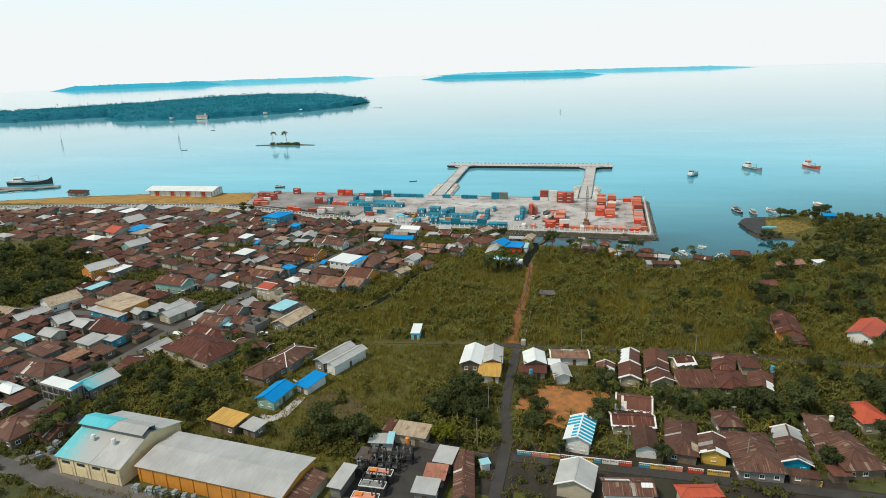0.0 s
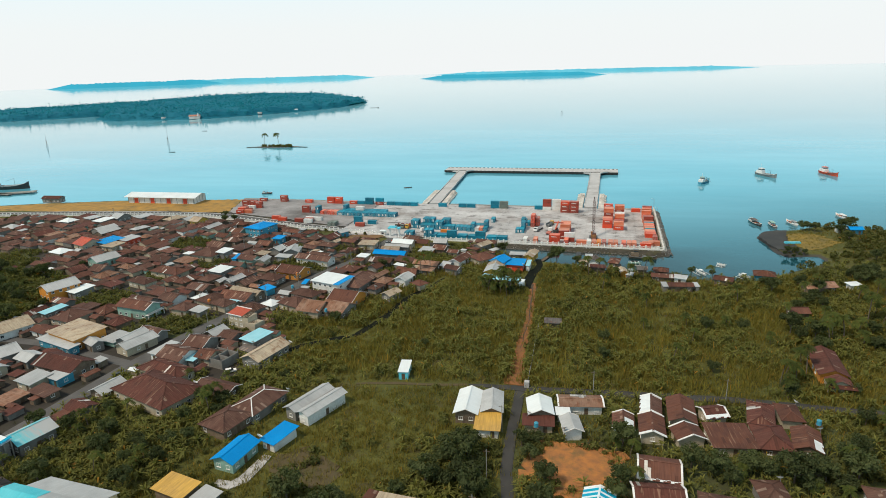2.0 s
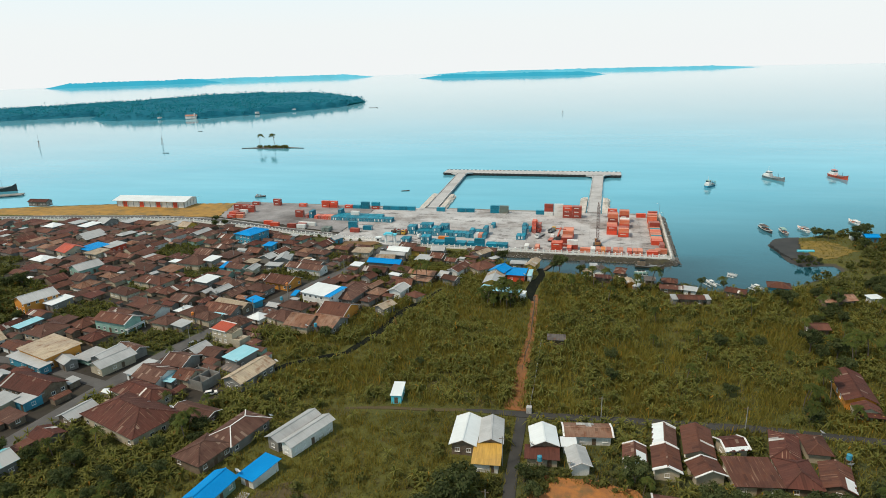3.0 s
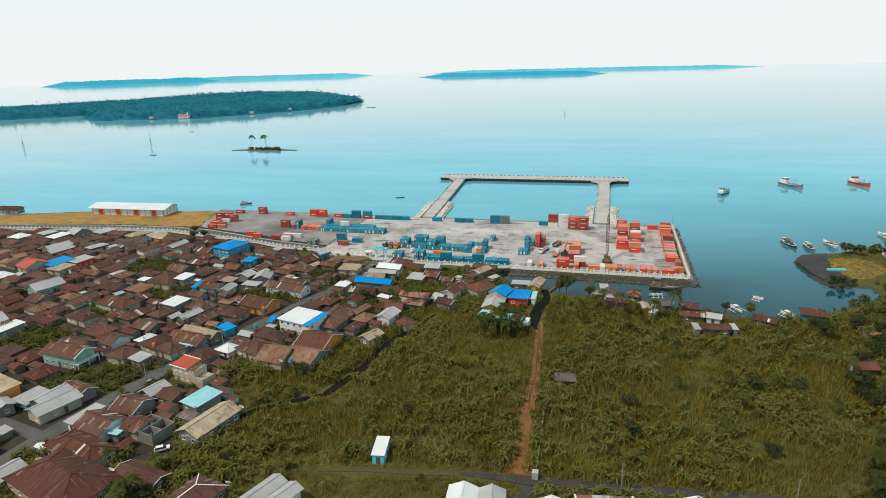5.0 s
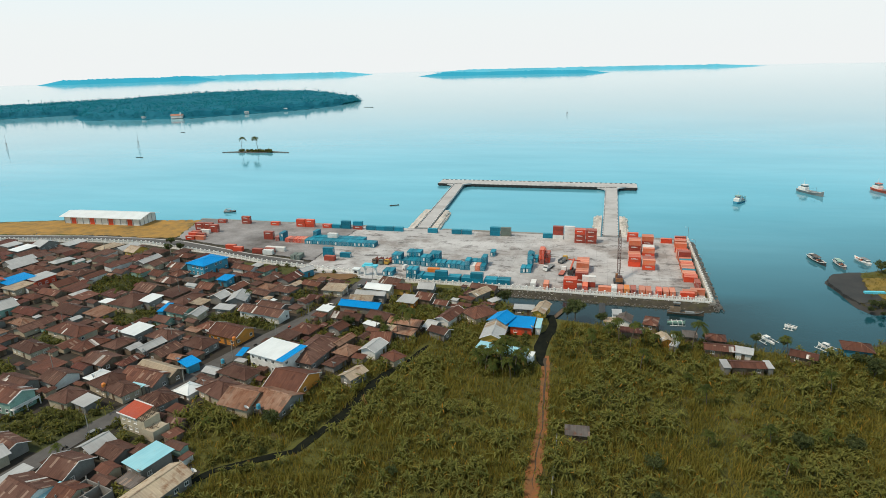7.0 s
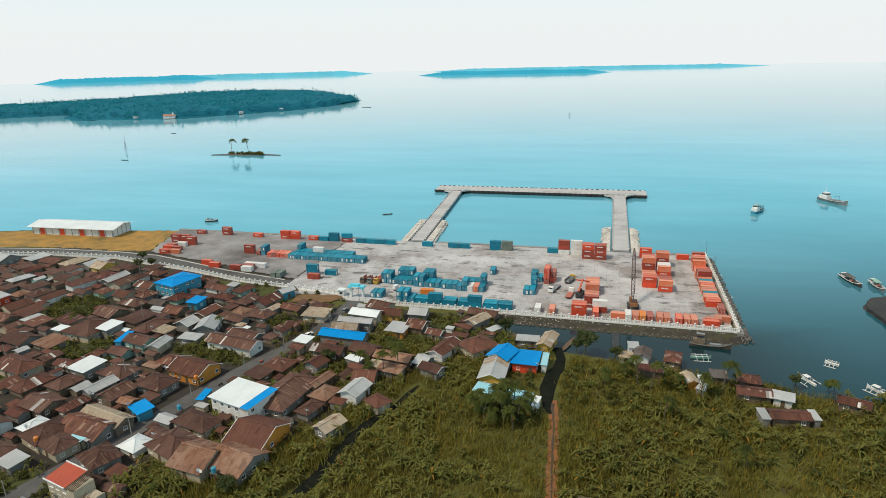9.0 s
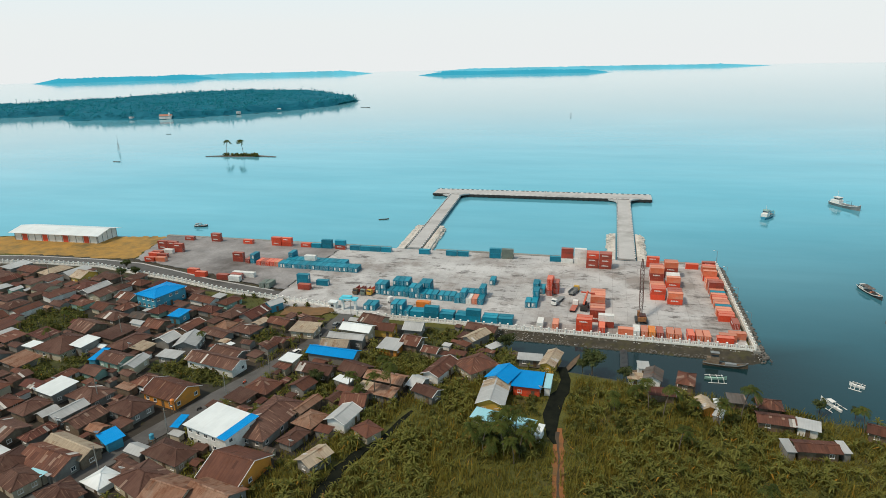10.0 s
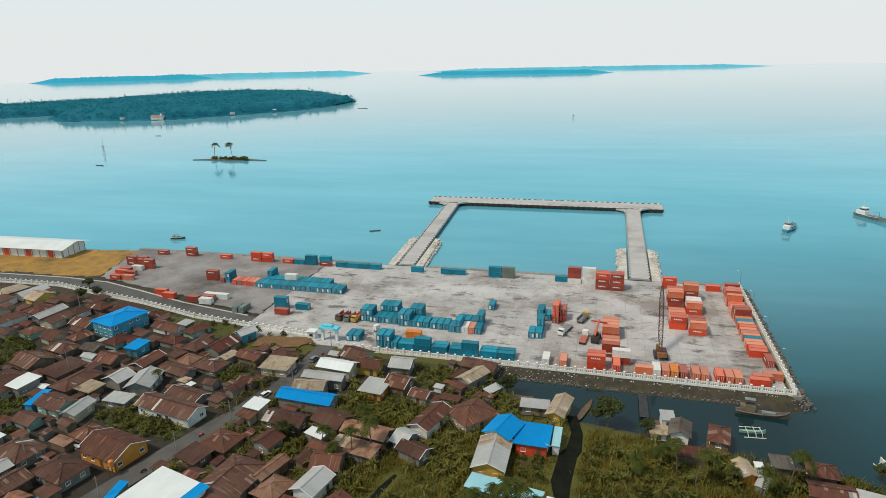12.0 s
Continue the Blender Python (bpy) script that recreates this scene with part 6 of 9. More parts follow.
raw_building()
# blue strip on the white hall's roof, and blue bands on the striped house
def overlay(th, pts, mat, label, name="sheet"):
    f = Form()
    a, b = Vector(pts[1]) - Vector(pts[0]), Vector(pts[3]) - Vector(pts[0])
    f.plate(pts, 0.05, [(0, 0), (a.length, 0), (a.length, b.length), (0, b.length)])
    part(name, f, mat, th, label)


overlay(white_hall, [(5.4, -6.45, 6.07), (8.65, -6.45, 6.07), (8.65, 6.45, 6.605), (5.4, 6.45, 6.605)], "blue_roof", "bright blue roofing sheets")
def roof_patch(th, x0, x1, side, a, b, half, h, rise, mat, label):
    """Newer sheets over one slope of a gable, from share a to share b of the way up, side by side with uneven ends."""
    n = max(1, round((x1 - x0) / 0.9))
    for i in range(n):
        u0, u1 = x0 + (x1 - x0) * i / n + 0.02, x0 + (x1 - x0) * (i + 1) / n - 0.02
        lo = a if n < 2 or a > 0 else a + 0.06 * (i * 7 % 3)
        p0, p1 = (u0, u1) if side < 0 else (u1, u0)
        ya, yb, za, zb = side * half * (1 - lo), side * half * (1 - b), h + 0.06 + rise * lo, h + 0.06 + rise * b
        overlay(th, [(p0, ya, za), (p1, ya, za), (p1, yb, zb), (p0, yb, zb)], mat, label)


for side in (-1, 1):
    roof_patch(patched_a, 2.6, 8.2, side, 0.0, 0.97, 3.9, 3.2, 1.638, "zinc_roof", "pale zinc sheets")
    roof_patch(patched_d, -5.4, -4.5, side, 0.0, 0.97, 3.75, 3.0, 1.575, "white_roof", "white sheet along the gable")
roof_patch(patched_k, -4.8, 4.8, 1, 0.0, 0.97, 3.25, 3.2, 1.365, "white_roof", "white sheets")
for side in (-1, 1):
    roof_patch(two_tone, 2.6, 6.9, side, 0.0, 0.97, 4.55, 3.4, 1.911, "tan_roof", "older tan sheets")
roof_patch(patched_j, -4.1, 0.4, -1, 0.08, 0.9, 3.2, 2.8, 1.344, "white_roof", "white sheets")
roof_patch(patched_l, -3.4, 3.4, -1, 0.0, 0.35, 3.6, 3.0, 1.512, "white_roof", "white sheets along the eave")
roof_patch(patched_a, -7.4, -6.6, -1, 0.1, 0.5, 3.9, 3.2, 1.638, "white_roof", "white sheet")
roof_patch(patched_b, -6.6, -3.2, -1, 0.05, 0.45, 4.4, 3.0, 1.848, "tan_roof", "pale tan sheets")
roof_patch(patched_c, -5.4, -0.5, -1, 0.0, 0.6, 3.8, 3.0, 1.596, "white_roof", "white sheets")
roof_patch(patched_e, -5.2, 5.2, -1, 0.0, 0.10, 5.35, 3.0, 2.247, "white_roof", "pale sheet along the eave")
roof_patch(patched_f, -6.0, 6.0, -1, 0.0, 0.14, 3.95, 3.0, 1.659, "white_roof", "pale sheet along the eave")
roof_patch(patched_g, -4.4, -2.6, -1, 0.0, 0.95, 3.8, 3.2, 1.596, "white_roof", "white sheets")
roof_patch(patched_g, -4.4, -3.4, 1, 0.1, 0.5, 3.8, 3.2, 1.596, "white_roof", "white sheet")
roof_patch(patched_i, -5.4, 0.6, 1, 0.45, 0.97, 3.6, 3.2, 1.512, "white_roof", "white sheets")
roof_patch(patched_i, 3.0, 5.8, -1, 0.6, 0.97, 3.6, 3.2, 1.512, "white_roof", "white sheets")
overlay(patched_h, [(1.6, -2.25, 2.84), (3.6, -2.25, 2.84), (3.6, 2.25, 3.80), (1.6, 2.25, 3.80)], "teal_roof", "pale turquoise sheets")
f = Form()
for k in range(7):
    f.box(-45.6 + 2.9 * k, 146.1 - 0.27 * k, -0.2, 2.86, 0.2, 1.9, -0.093)
    f.box(-47.0 + 2.9 * k, 146.24 - 0.27 * k, -0.2, 0.34, 0.34, 2.1, -0.093)
single("yard_wall", f, "concrete", pose(0, 0, 0), "grey concrete block wall behind the machine yard", "wall", kind="structure")
STRIPED = [o for o in scene.objects if o.name.startswith("house") and o.get("striped")][0]
for i in range(7):
    half, rise_, long_ = STRIPED["half"], STRIPED["rise"], STRIPED["long"]
    x0 = -long_ + 0.4 + i * (2 * long_ - 0.6) / 7
    x1 = x0 + 0.95
    for s in (-1, 1):
        low = 0.0 if s < 0 or i > 3 else 0.55
        zl, zh = 4.05 + rise_ * low, 4.05 + rise_
        p0, p1 = (x0, x1) if s < 0 else (x1, x0)
        overlay(STRIPED, [(p0, s * half * (1 - low), zl), (p1, s * half * (1 - low), zl), (p1, 0, zh), (p0, 0, zh)], "azure_roof", "blue painted roof band", "roof_band")


def unfinished_block():
    """Concrete frame over the grey walls of the two-storey building by the street."""
    th = thing("concrete_frame", pose(-172.1, 148.0, 0, 0, 0, -10), "bare concrete frame with net and openings on a grey building", "building frame")
    for i in range(6):
        f = Form()
        f.box(-7.4 + i * 2.96, -2.42, -0.2, 0.3, 0.3, 6.0)
        part("column", f, "old_concrete", th)
    for z in (0.1, 2.9, 5.5):
        f = Form()
        f.box(0, -2.46, z, 15.0, 0.22, 0.28)
        part("beam", f, "old_concrete", th)
    for i in range(3):
        f = Form()
        f.box(7.62, -1.9 + i * 1.9, -0.2, 0.3, 0.3, 6.0)
        part("column", f, "old_concrete", th)
    for i, z in ((0, 0.5), (1, 3.3), (2, 0.5), (3, 3.3), (4, 0.5), (4, 3.3)):
        f = Form()
        f.box(-5.9 + i * 2.96, -2.40, z, 2.0, 0.12, 2.0)
        part("opening", f, "steel", th, "dark open bay")
    f = Form()
    f.plate([(6.6, -2.4, 6.62), (8.0, -2.4, 6.62), (8.0, 2.4, 6.9), (6.6, 2.4, 6.9)], 0.06, [(0, 0), (3, 0), (3, 5), (0, 5)])
    part("sheet", f, "azure_roof", th, "blue sheets at the roof's end")


unfinished_block()


def half_built_house():
    """Raw two-storey house: red sheets on one half, bare rafters on the other, a low flat wing."""
    th = thing("half_built_house", pose(-150.2, 246.0, 0, 0, 0, -14), "half-built house, raw plaster walls, part red roof, bare rafters", "house", "houses of the town")
    f = Form()
    f.box(0, 0, -0.2, 11.2, 5.4, 5.6)
    part("wall", f, "cream", th)
    f = Form()
    f.box(7.6, -0.6, -0.2, 5.0, 5.6, 3.2)
    f.box(10.0, -0.6, 3.0, 0.2, 5.6, 0.5)
    f.box(7.5, -3.3, 3.0, 4.8, 0.2, 0.5)
    part("wing", f, "cream", th, "low flat-roofed wing with a parapet")
    f = Form()
    f.plate([(-6.0, -3.1, 5.45), (2.4, -3.1, 5.45), (2.4, 3.1, 6.5), (-6.0, 3.1, 6.5)], 0.08, [(0, 0), (8.4, 0), (8.4, 6.3), (0, 6.3)])
    part("roof", f, "red_roof", th)
    f = Form()
    for y, z in ((-3.15, 5.45), (3.15, 6.5)):
        f.box(-1.8, y, z, 8.8, 0.24, 0.3)
    part("fascia", f, "white_paint", th)
    for i in range(6):
        f = Form()
        f.beam((2.8 + 0.55 * i, -3.0, 5.5), (2.8 + 0.55 * i, 3.0, 6.55), 0.12, 0.2)
        part("rafter", f, "wood", th)
    for i in range(9):
        f = Form()
        a = i * 2.1
        f.beam((6.4 + 0.3 * i, -1.6 + 0.25 * (i % 4), 3.1 + 0.07 * i), (6.4 + 0.3 * i + 1.6 * math.cos(a), -1.6 + 0.25 * (i % 4) + 1.6 * math.sin(a), 3.25 + 0.07 * i), 0.12, 0.1)
        part("plank", f, "wood", th)
    for u in (-3.8, -1.2, 1.6):
        under("window", WINDOW, th, pose(u, -2.72, 3.6))
        under("window", WINDOW, th, pose(u, -2.72, 0.9))
    BUILT.append((-147.6, 245.2, 8.2, 2.9, radians(-14)))


half_built_house()


def balcony():
    """White balcony along the upper gable end of the mint green house."""
    f = Form()
    f.box(9.2, 0, 2.2, 1.6, 9.2, 0.2)
    f.box(9.9, 0, 3.1, 0.14, 9.2, 0.14)
    for i in range(17):
        f.box(9.9, -4.5 + i * 0.5625, 2.4, 0.1, 0.1, 0.7)
    for y in (-4.4, 0, 4.4):
        f.box(9.85, y, -0.1, 0.28, 0.28, 2.3)
    part("balcony", f, "white_paint", mint_house, "white balcony with a railing")
    for side in (-1, 1):
        f = Form()
        f.beam((9.1, side * 5.0, 4.82), (9.1, 0, 6.92), 0.3, 0.3)
        part("barge_board", f, "white_paint", mint_house)


balcony()


def front_porch():
    """Gabled porch with bright columns before the orange house."""
    th = thing("porch", pose(71.0, 234.6, 0, 0, 0, -3), "gabled porch with orange columns before a maroon-roofed house", "porch")
    part("roof", roof_form(5.2, 7.6, 3.0, "gable", 1.7), "maroon_roof", th).matrix_local = pose(0, 0, 0, 0, 0, 90)
    part("gable_end", wall_form(5.0, 7.4, 3.0, "gable", 1.6, 0.3), "cream", th).matrix_local = pose(0, 0.3, 0, 0, 0, 90)
    for x in (-3.2, -1.1, 1.1, 3.2):
        f = Form()
        f.box(x, -3.1, 0, 0.4, 0.4, 3.0)
        part("column", f, "yellow_wall", th)
    f = Form()
    f.box(0, -3.1, 0.0, 6.6, 0.2, 0.8)
    part("rail", f, "orange_wall", th)
    f = Form()
    f.plate([(-4.4, -4.2, 2.7), (4.4, -4.2, 2.7), (4.4, -2.4, 3.2), (-4.4, -2.4, 3.2)], 0.1, [(0, 0), (9, 0), (9, 2), (0, 2)])
    part("eave", f, "maroon_roof", th)


front_porch()

# ---- the rest of the town ----
STREETS = [MAIN_ROAD, [(-172, 205), (-215, 214), (-260, 215)]]
strip("alley", STREETS[1], 4.5, "asphalt", "narrow grey side street", "alley", 0.05)


def corners(x, y, a, b, turn):
    c, s = math.cos(turn), math.sin(turn)
    return [(x + p * c * a - q * s * b, y + p * s * a + q * c * b) for p, q in ((-1, -1), (1, -1), (1, 1), (-1, 1))]


def overlaps(one, two, gap):
    """Whether two turned rectangles come nearer than the gap."""
    if math.hypot(one[0] - two[0], one[1] - two[1]) > math.hypot(one[2], one[3]) + math.hypot(two[2], two[3]) + gap:
        return False
    p, q = corners(*one), corners(*two)
    for turn in (one[4], one[4] + math.pi / 2, two[4], two[4] + math.pi / 2):
        d = (math.cos(turn), math.sin(turn))
        u, v = [k[0] * d[0] + k[1] * d[1] for k in p], [k[0] * d[0] + k[1] * d[1] for k in q]
        if min(u) > max(v) + gap or min(v) > max(u) + gap:
            return False
    return True


FAR = {}  # forms of the houses and sheds too far off to tell apart, by material


def far_house(x, y, w, d, turn, roof, wall, h, style, pitch):
    """A plain house of one mesh; past a distance they are joined."""
    rise = pitch * d / 2
    m, small = pose(x, y, 0, 0, 0, turn), w * d < 36
    walls, top = wall_form(w, d, h, style, rise, 0.4), roof_form(w, d, h, style, rise)
    BUILT.append((x, y, w / 2, d / 2, radians(turn)))
    if x < -292 or (small and x < -196):
        for form, mat in ((walls, wall), (top, roof)):
            into = FAR.setdefault(mat, Form())
            for face, uv in zip(form.f, form.uv):
                into.face([m @ Vector(form.v[i]) for i in face], uv)
        return
    walls.use = 1
    for face, uv in zip(top.f, top.uv):
        walls.face([top.v[i] for i in face], uv)
    kind = "shed" if small else "house"
    single(kind, walls, wall + " " + roof, m, f"plain {kind}, {ROOF_WORDS[roof[:-5]]} roof, {WALL_WORDS[wall]}", kind, kind + "s of the town")


def filler_house(x, y, w, d, turn, roof, wall, h, style, pitch):
    house(x, y, w, d, turn, roof, wall, h, style, pitch, plain=True)


def fill_town():
    rnd = random.Random(8)
    roofs = ["rust_roof"] * 9 + ["brown_roof"] * 11 + ["maroon_roof"] * 5 + ["tan_roof", "streak_roof", "streak_roof"] + ["zinc_roof"] * 3 + ["white_roof", "old_roof"]
    walls = ["cream"] * 2 + ["grey_wall"] * 5 + ["board_wall"] * 7 + ["white_paint"] * 1 + ["green_wall", "board_wall", "cream"]
    done = 0
    for tries, (lo, hi), lap in ((3600, (9, 15), -0.4), (3600, (7, 11), -0.6), (3600, (4.5, 7), -0.9), (2600, (3, 4.5), -1.0)):
        for i in range(tries):
            x, y = rnd.uniform(-520, -62), rnd.uniform(120, 408)
            if not inside(np.array(x), np.array(y), TOWN):
                continue
            w, d = rnd.uniform(lo, hi), rnd.uniform(lo * 0.75, hi * 0.72)
            turn = radians(-12 + rnd.gauss(0, 3) + (90 if rnd.random() < 0.4 else 0))
            spot = (x, y, w / 2, d / 2, turn)
            if any(math.hypot(x - gx, y - gy) < r + 0.3 * w for gx, gy, r in GARDENS):
                continue
            if min(float(off_line(np.array(x), np.array(y), s)) - k for s, k in zip(STREETS, (3.4, 2.2))) < 0.45 * max(w, d):
                continue
            if inside(np.array(x), np.array(y), GATE_PLOT) or float(off_line(np.array(x), np.array(y), GATE_PLOT, True)) < 0.4 * w:
                continue
            if float(off_line(np.array(x), np.array(y), DITCH)) < 6 or any(overlaps(spot, b, lap) for b in BUILT):
                continue
            style = rnd.choice(("gable", "gable", "hip", "hip", "mono")) if w * d > 36 else rnd.choice(("gable", "mono"))
            roof = rnd.choice(roofs)
            make = far_house if x < -262 or w * d < (60 if x < -225 else 36) else filler_house
            make(x, y, w, d, math.degrees(turn), roof, rnd.choice(walls), rnd.uniform(1.9, 2.5) if lo > 4 else rnd.uniform(1.7, 2.0), style, rnd.uniform(0.30, 0.46))
            done += 1
    return done


BUILT.append((-132.0, 206.6, 4.5, 3.6, 0.0))
fill_town()
far_town = Form()
far_mats = list(FAR)
for slot_, mat_ in enumerate(far_mats):
    far_town.use = slot_
    for face_, uv_ in zip(FAR[mat_].f, FAR[mat_].uv):
        far_town.face([FAR[mat_].v[i] for i in face_], uv_)
single("far_houses", far_town, " ".join(far_mats), pose(0, 0, 0), "crowded far houses with rusty brown roofs", "houses", kind="stuff")

# ---- plants ----
def leaf_strip(base, heading, length, width, rise, droop, n):
    """A leaf as n quads that arch up and over."""
    out = []
    c, s = math.cos(heading), math.sin(heading)
    last = None
    for i in range(n + 1):
        k = i / n
        r, z = length * (k * math.cos(rise)), length * (k * math.sin(rise) - droop * k * k)
        w = width * (0.35 + 1.5 * k - 1.75 * k * k) + 0.02
        p = (base[0] + r * c, base[1] + r * s, base[2] + z)
        now = ((p[0] - s * w / 2, p[1] + c * w / 2, p[2]), (p[0] + s * w / 2, p[1] - c * w / 2, p[2]))
        if last:
            out.append((last[0], last[1], now[1], now[0]))
        last = now
    return out


def banana_quads(rnd):
    """Long arching leaves round a short stem, one or two of them hanging."""
    q = []
    h = rnd.uniform(1.0, 2.1)
    for i in range(11):
        rise = radians(rnd.uniform(35, 78) if i < 8 else rnd.uniform(-5, 25))
        q += leaf_strip((0, 0, h), 2.4 * i + rnd.uniform(-0.3, 0.3), rnd.uniform(2.0, 2.9), rnd.uniform(0.40, 0.60), rise, rnd.uniform(0.35, 0.75), 2)
    q.append(((-0.16, 0, 0), (0.16, 0, 0), (0.1, 0, h), (-0.1, 0, h)))
    q.append(((0, -0.16, 0), (0, 0.16, 0), (0, 0.1, h), (0, -0.1, h)))
    return np.array(q)


def tuft_quads(rnd):
    """Tall narrow blades that stand nearly upright."""
    q = []
    for i in range(7):
        q += leaf_strip((rnd.uniform(-0.7, 0.7), rnd.uniform(-0.7, 0.7), 0), rnd.uniform(0, 6.3), rnd.uniform(0.8, 1.5), rnd.uniform(0.2, 0.32), radians(rnd.uniform(48, 86)), rnd.uniform(0.1, 0.4), 1)
    return np.array(q)


def blob_quads(rnd, n, centre, radii, size, up=0.35):
    """Leaves turned every way, near the skin of an egg."""
    q = []
    for i in range(n):
        v = Vector((rnd.gauss(0, 1), rnd.gauss(0, 1), rnd.gauss(0, 1) + up)).normalized()
        r = rnd.uniform(0.55, 1.05)
        p = Vector(centre) + Vector((v.x * radii[0], v.y * radii[1], v.z * radii[2])) * r
        nrm = (v + Vector((rnd.gauss(0, 0.5), rnd.gauss(0, 0.5), rnd.gauss(0, 0.5)))).normalized()
        a = nrm.orthogonal().normalized()
        a.rotate(Matrix.Rotation(rnd.uniform(0, 6.3), 3, nrm))
        b = nrm.cross(a)
        s = size * rnd.uniform(0.6, 1.3)
        q.append([tuple(p - a * s * 0.5), tuple(p + b * s * 0.32), tuple(p + a * s * 0.5), tuple(p - b * s * 0.32)])
    return q


def shrub_quads(rnd):
    return np.array(blob_quads(rnd, 44, (0, 0, 0.75), (1.15, 1.15, 0.95), 0.75))


def scatter(name, kinds, spots, mat, label, category, seed, lo=0.75, hi=1.3):
    """Many plants in one mesh: spots is an array of x, y, z."""
    rnd = np.random.default_rng(seed)
    pick = rnd.integers(0, len(kinds), len(spots))
    blocks = []
    for k, quads in enumerate(kinds):
        p = spots[pick == k]
        if not len(p):
            continue
        a, s = rnd.uniform(0, 2 * np.pi, len(p)), rnd.uniform(lo, hi, len(p))
        c, d = np.cos(a) * s, np.sin(a) * s
        x = quads[None, ..., 0] * c[:, None, None] - quads[None, ..., 1] * d[:, None, None] + p[:, 0, None, None]
        y = quads[None, ..., 0] * d[:, None, None] + quads[None, ..., 1] * c[:, None, None] + p[:, 1, None, None]
        z = quads[None, ..., 2] * s[:, None, None] + p[:, 2, None, None]
        blocks.append(np.stack([x, y, z], -1).reshape(-1, 4, 3))
    return tagged(new(name, quad_mesh(name, np.concatenate(blocks), mat)), label, category, kind="stuff")


LANES = [[(-46.5, 215.2), (-62, 212.4), (-84, 208.4)], [(-46, 215.3), (-42, 215.5), (-28, 216.2), (4, 219), (39, 222), (73, 222), (120, 224), (260, 235)],
         [(-28.5, 214.2), (-28, 203), (-27.6, 187), (-26.5, 172), (-23, 154), (-22.5, 129), (-22, 60)], [(-20.5, 147.6), (-6, 148.8), (16, 150.0), (44, 151.5), (64, 151.5), (140, 154)],
         [(-176, 118), (-162, 114.6), (-139, 111.0), (-118, 107.5), (-60, 100), (-22.6, 97)]]
TRACK = [(-31.0, 216), (-31.2, 228), (-32.6, 247), (-32.4, 271), (-34.6, 304), (-36.2, 332), (-38.5, 360)]


def free_ground(xy, road_gap=2.6, house_gap=0.4, shore=1.5):
    """Which spots lie on open land: off the houses, roads, ditch, yards and water."""
    x, y = xy[:, 0], xy[:, 1]
    ok = inside(x, y, COAST) & (off_line(x, y, COAST, True) > shore)
    ok &= ~((y > 376) & (x > -135) & (x < 40)) & ~((y > 404) & (x <= -135) & (x > -280)) & ~inside(x, y, [(-560, 378), (-420, 404), (-323, 417), (-230, 406), (-137, 388), (-137, 480), (-300, 480), (-560, 420)])
    for line in LANES:
        ok &= off_line(x, y, line) > road_gap
    for s in STREETS:
        ok &= off_line(x, y, s) > road_gap + 1.2
    ok &= off_line(x, y, TRACK) > road_gap * 0.75
    ok &= off_line(x, y, CANAL) > 3.4
    ok &= off_line(x, y, DITCH) > 1.5 + 0.4 * min(road_gap, 2.6)
    ok &= ~(np.hypot((x + 9.5) / 15, (y - 177) / 10.5) + 0.45 * ground_noise(xy, 0.16, 33.0) < 0.76) & ~((x > -62) & (x < -34) & (y > 95) & (y < 150)) & ~inside(x, y, GATE_PLOT)
    ok &= np.hypot(x + 133, y - 205) > 6.5
    for hx, hy, a, b, t in BUILT:
        c, s = math.cos(t), math.sin(t)
        u, v = (x - hx) * c + (y - hy) * s, -(x - hx) * s + (y - hy) * c
        ok &= ~((abs(u) < a + house_gap) & (abs(v) < b + house_gap))
    return ok


def in_garden(xy):
    hit = ~inside(xy[:, 0], xy[:, 1], TOWN)
    for gx, gy, r in GARDENS:
        hit |= np.hypot(xy[:, 0] - gx, xy[:, 1] - gy) < r + 2
    return hit


def ground_noise(xy, scale, seed):
    return np.array([noise.noise((a * scale, b * scale, seed)) for a, b in xy])


def spots(n, box, seed, keep, **gaps):
    """Random places in a box, kept with the chance that keep gives."""
    rnd = np.random.default_rng(seed)
    xy = np.stack([rnd.uniform(box[0], box[1], n), rnd.uniform(box[2], box[3], n)], 1)
    xy = xy[free_ground(xy, **gaps)]
    xy = xy[rnd.uniform(0, 1, len(xy)) < keep(xy)]
    return np.concatenate([xy, np.full((len(xy), 1), -0.12)], 1)


MUD_FLAT = [(85.3, 421), (86.2, 413), (87, 406), (88.2, 398), (89.5, 393), (93, 394.5), (96, 398), (97.6, 404), (98, 411), (99.8, 420), (102, 427), (104, 436), (98, 434.5), (93, 432), (88, 427)]
MEADOW = [(-118, 150), (-62, 150), (-46, 170), (-32, 178), (-32, 214), (-86, 213), (-100, 178)]
HILL = [(-118, 224), (-98, 243), (-90, 262), (-87, 300), (-78, 318), (-62, 300), (-60, 262), (-70, 235), (-84, 218)]
GLADE = [(-26, 221), (40, 225), (42, 246), (20, 262), (-26, 262)]


def plantation(xy):
    """How thick the bananas stand: in drifts with open grass between them."""
    x, y = xy[:, 0], xy[:, 1]
    n = ground_noise(xy, 0.040, 7.0) + 0.5 * ground_noise(xy, 0.13, 17.0)
    d = np.clip(0.48 + 1.7 * n, 0.04, 1.0) * np.where(x > 30, 1.0, 0.9)
    d = np.where(inside(x, y, MEADOW), 0.03, d)
    d = np.where(inside(x, y, HILL), np.clip(0.16 + 1.2 * n + np.clip((y - 245) / 60, 0, 0.5), 0.02, 0.9), d)
    d = np.where((y > 318) & (x > -34), 0.55 * d, d)
    d = np.where((y > 342) & (x > -34) & (x < -4), 0.05, d)
    d = np.where((y > 320) & (y < 336) & (x > -53) & (x < -38), 0.0, d)
    d = np.where(inside(x, y, GLADE), np.clip(0.34 + 1.4 * n, 0.03, 0.9), d)
    return d


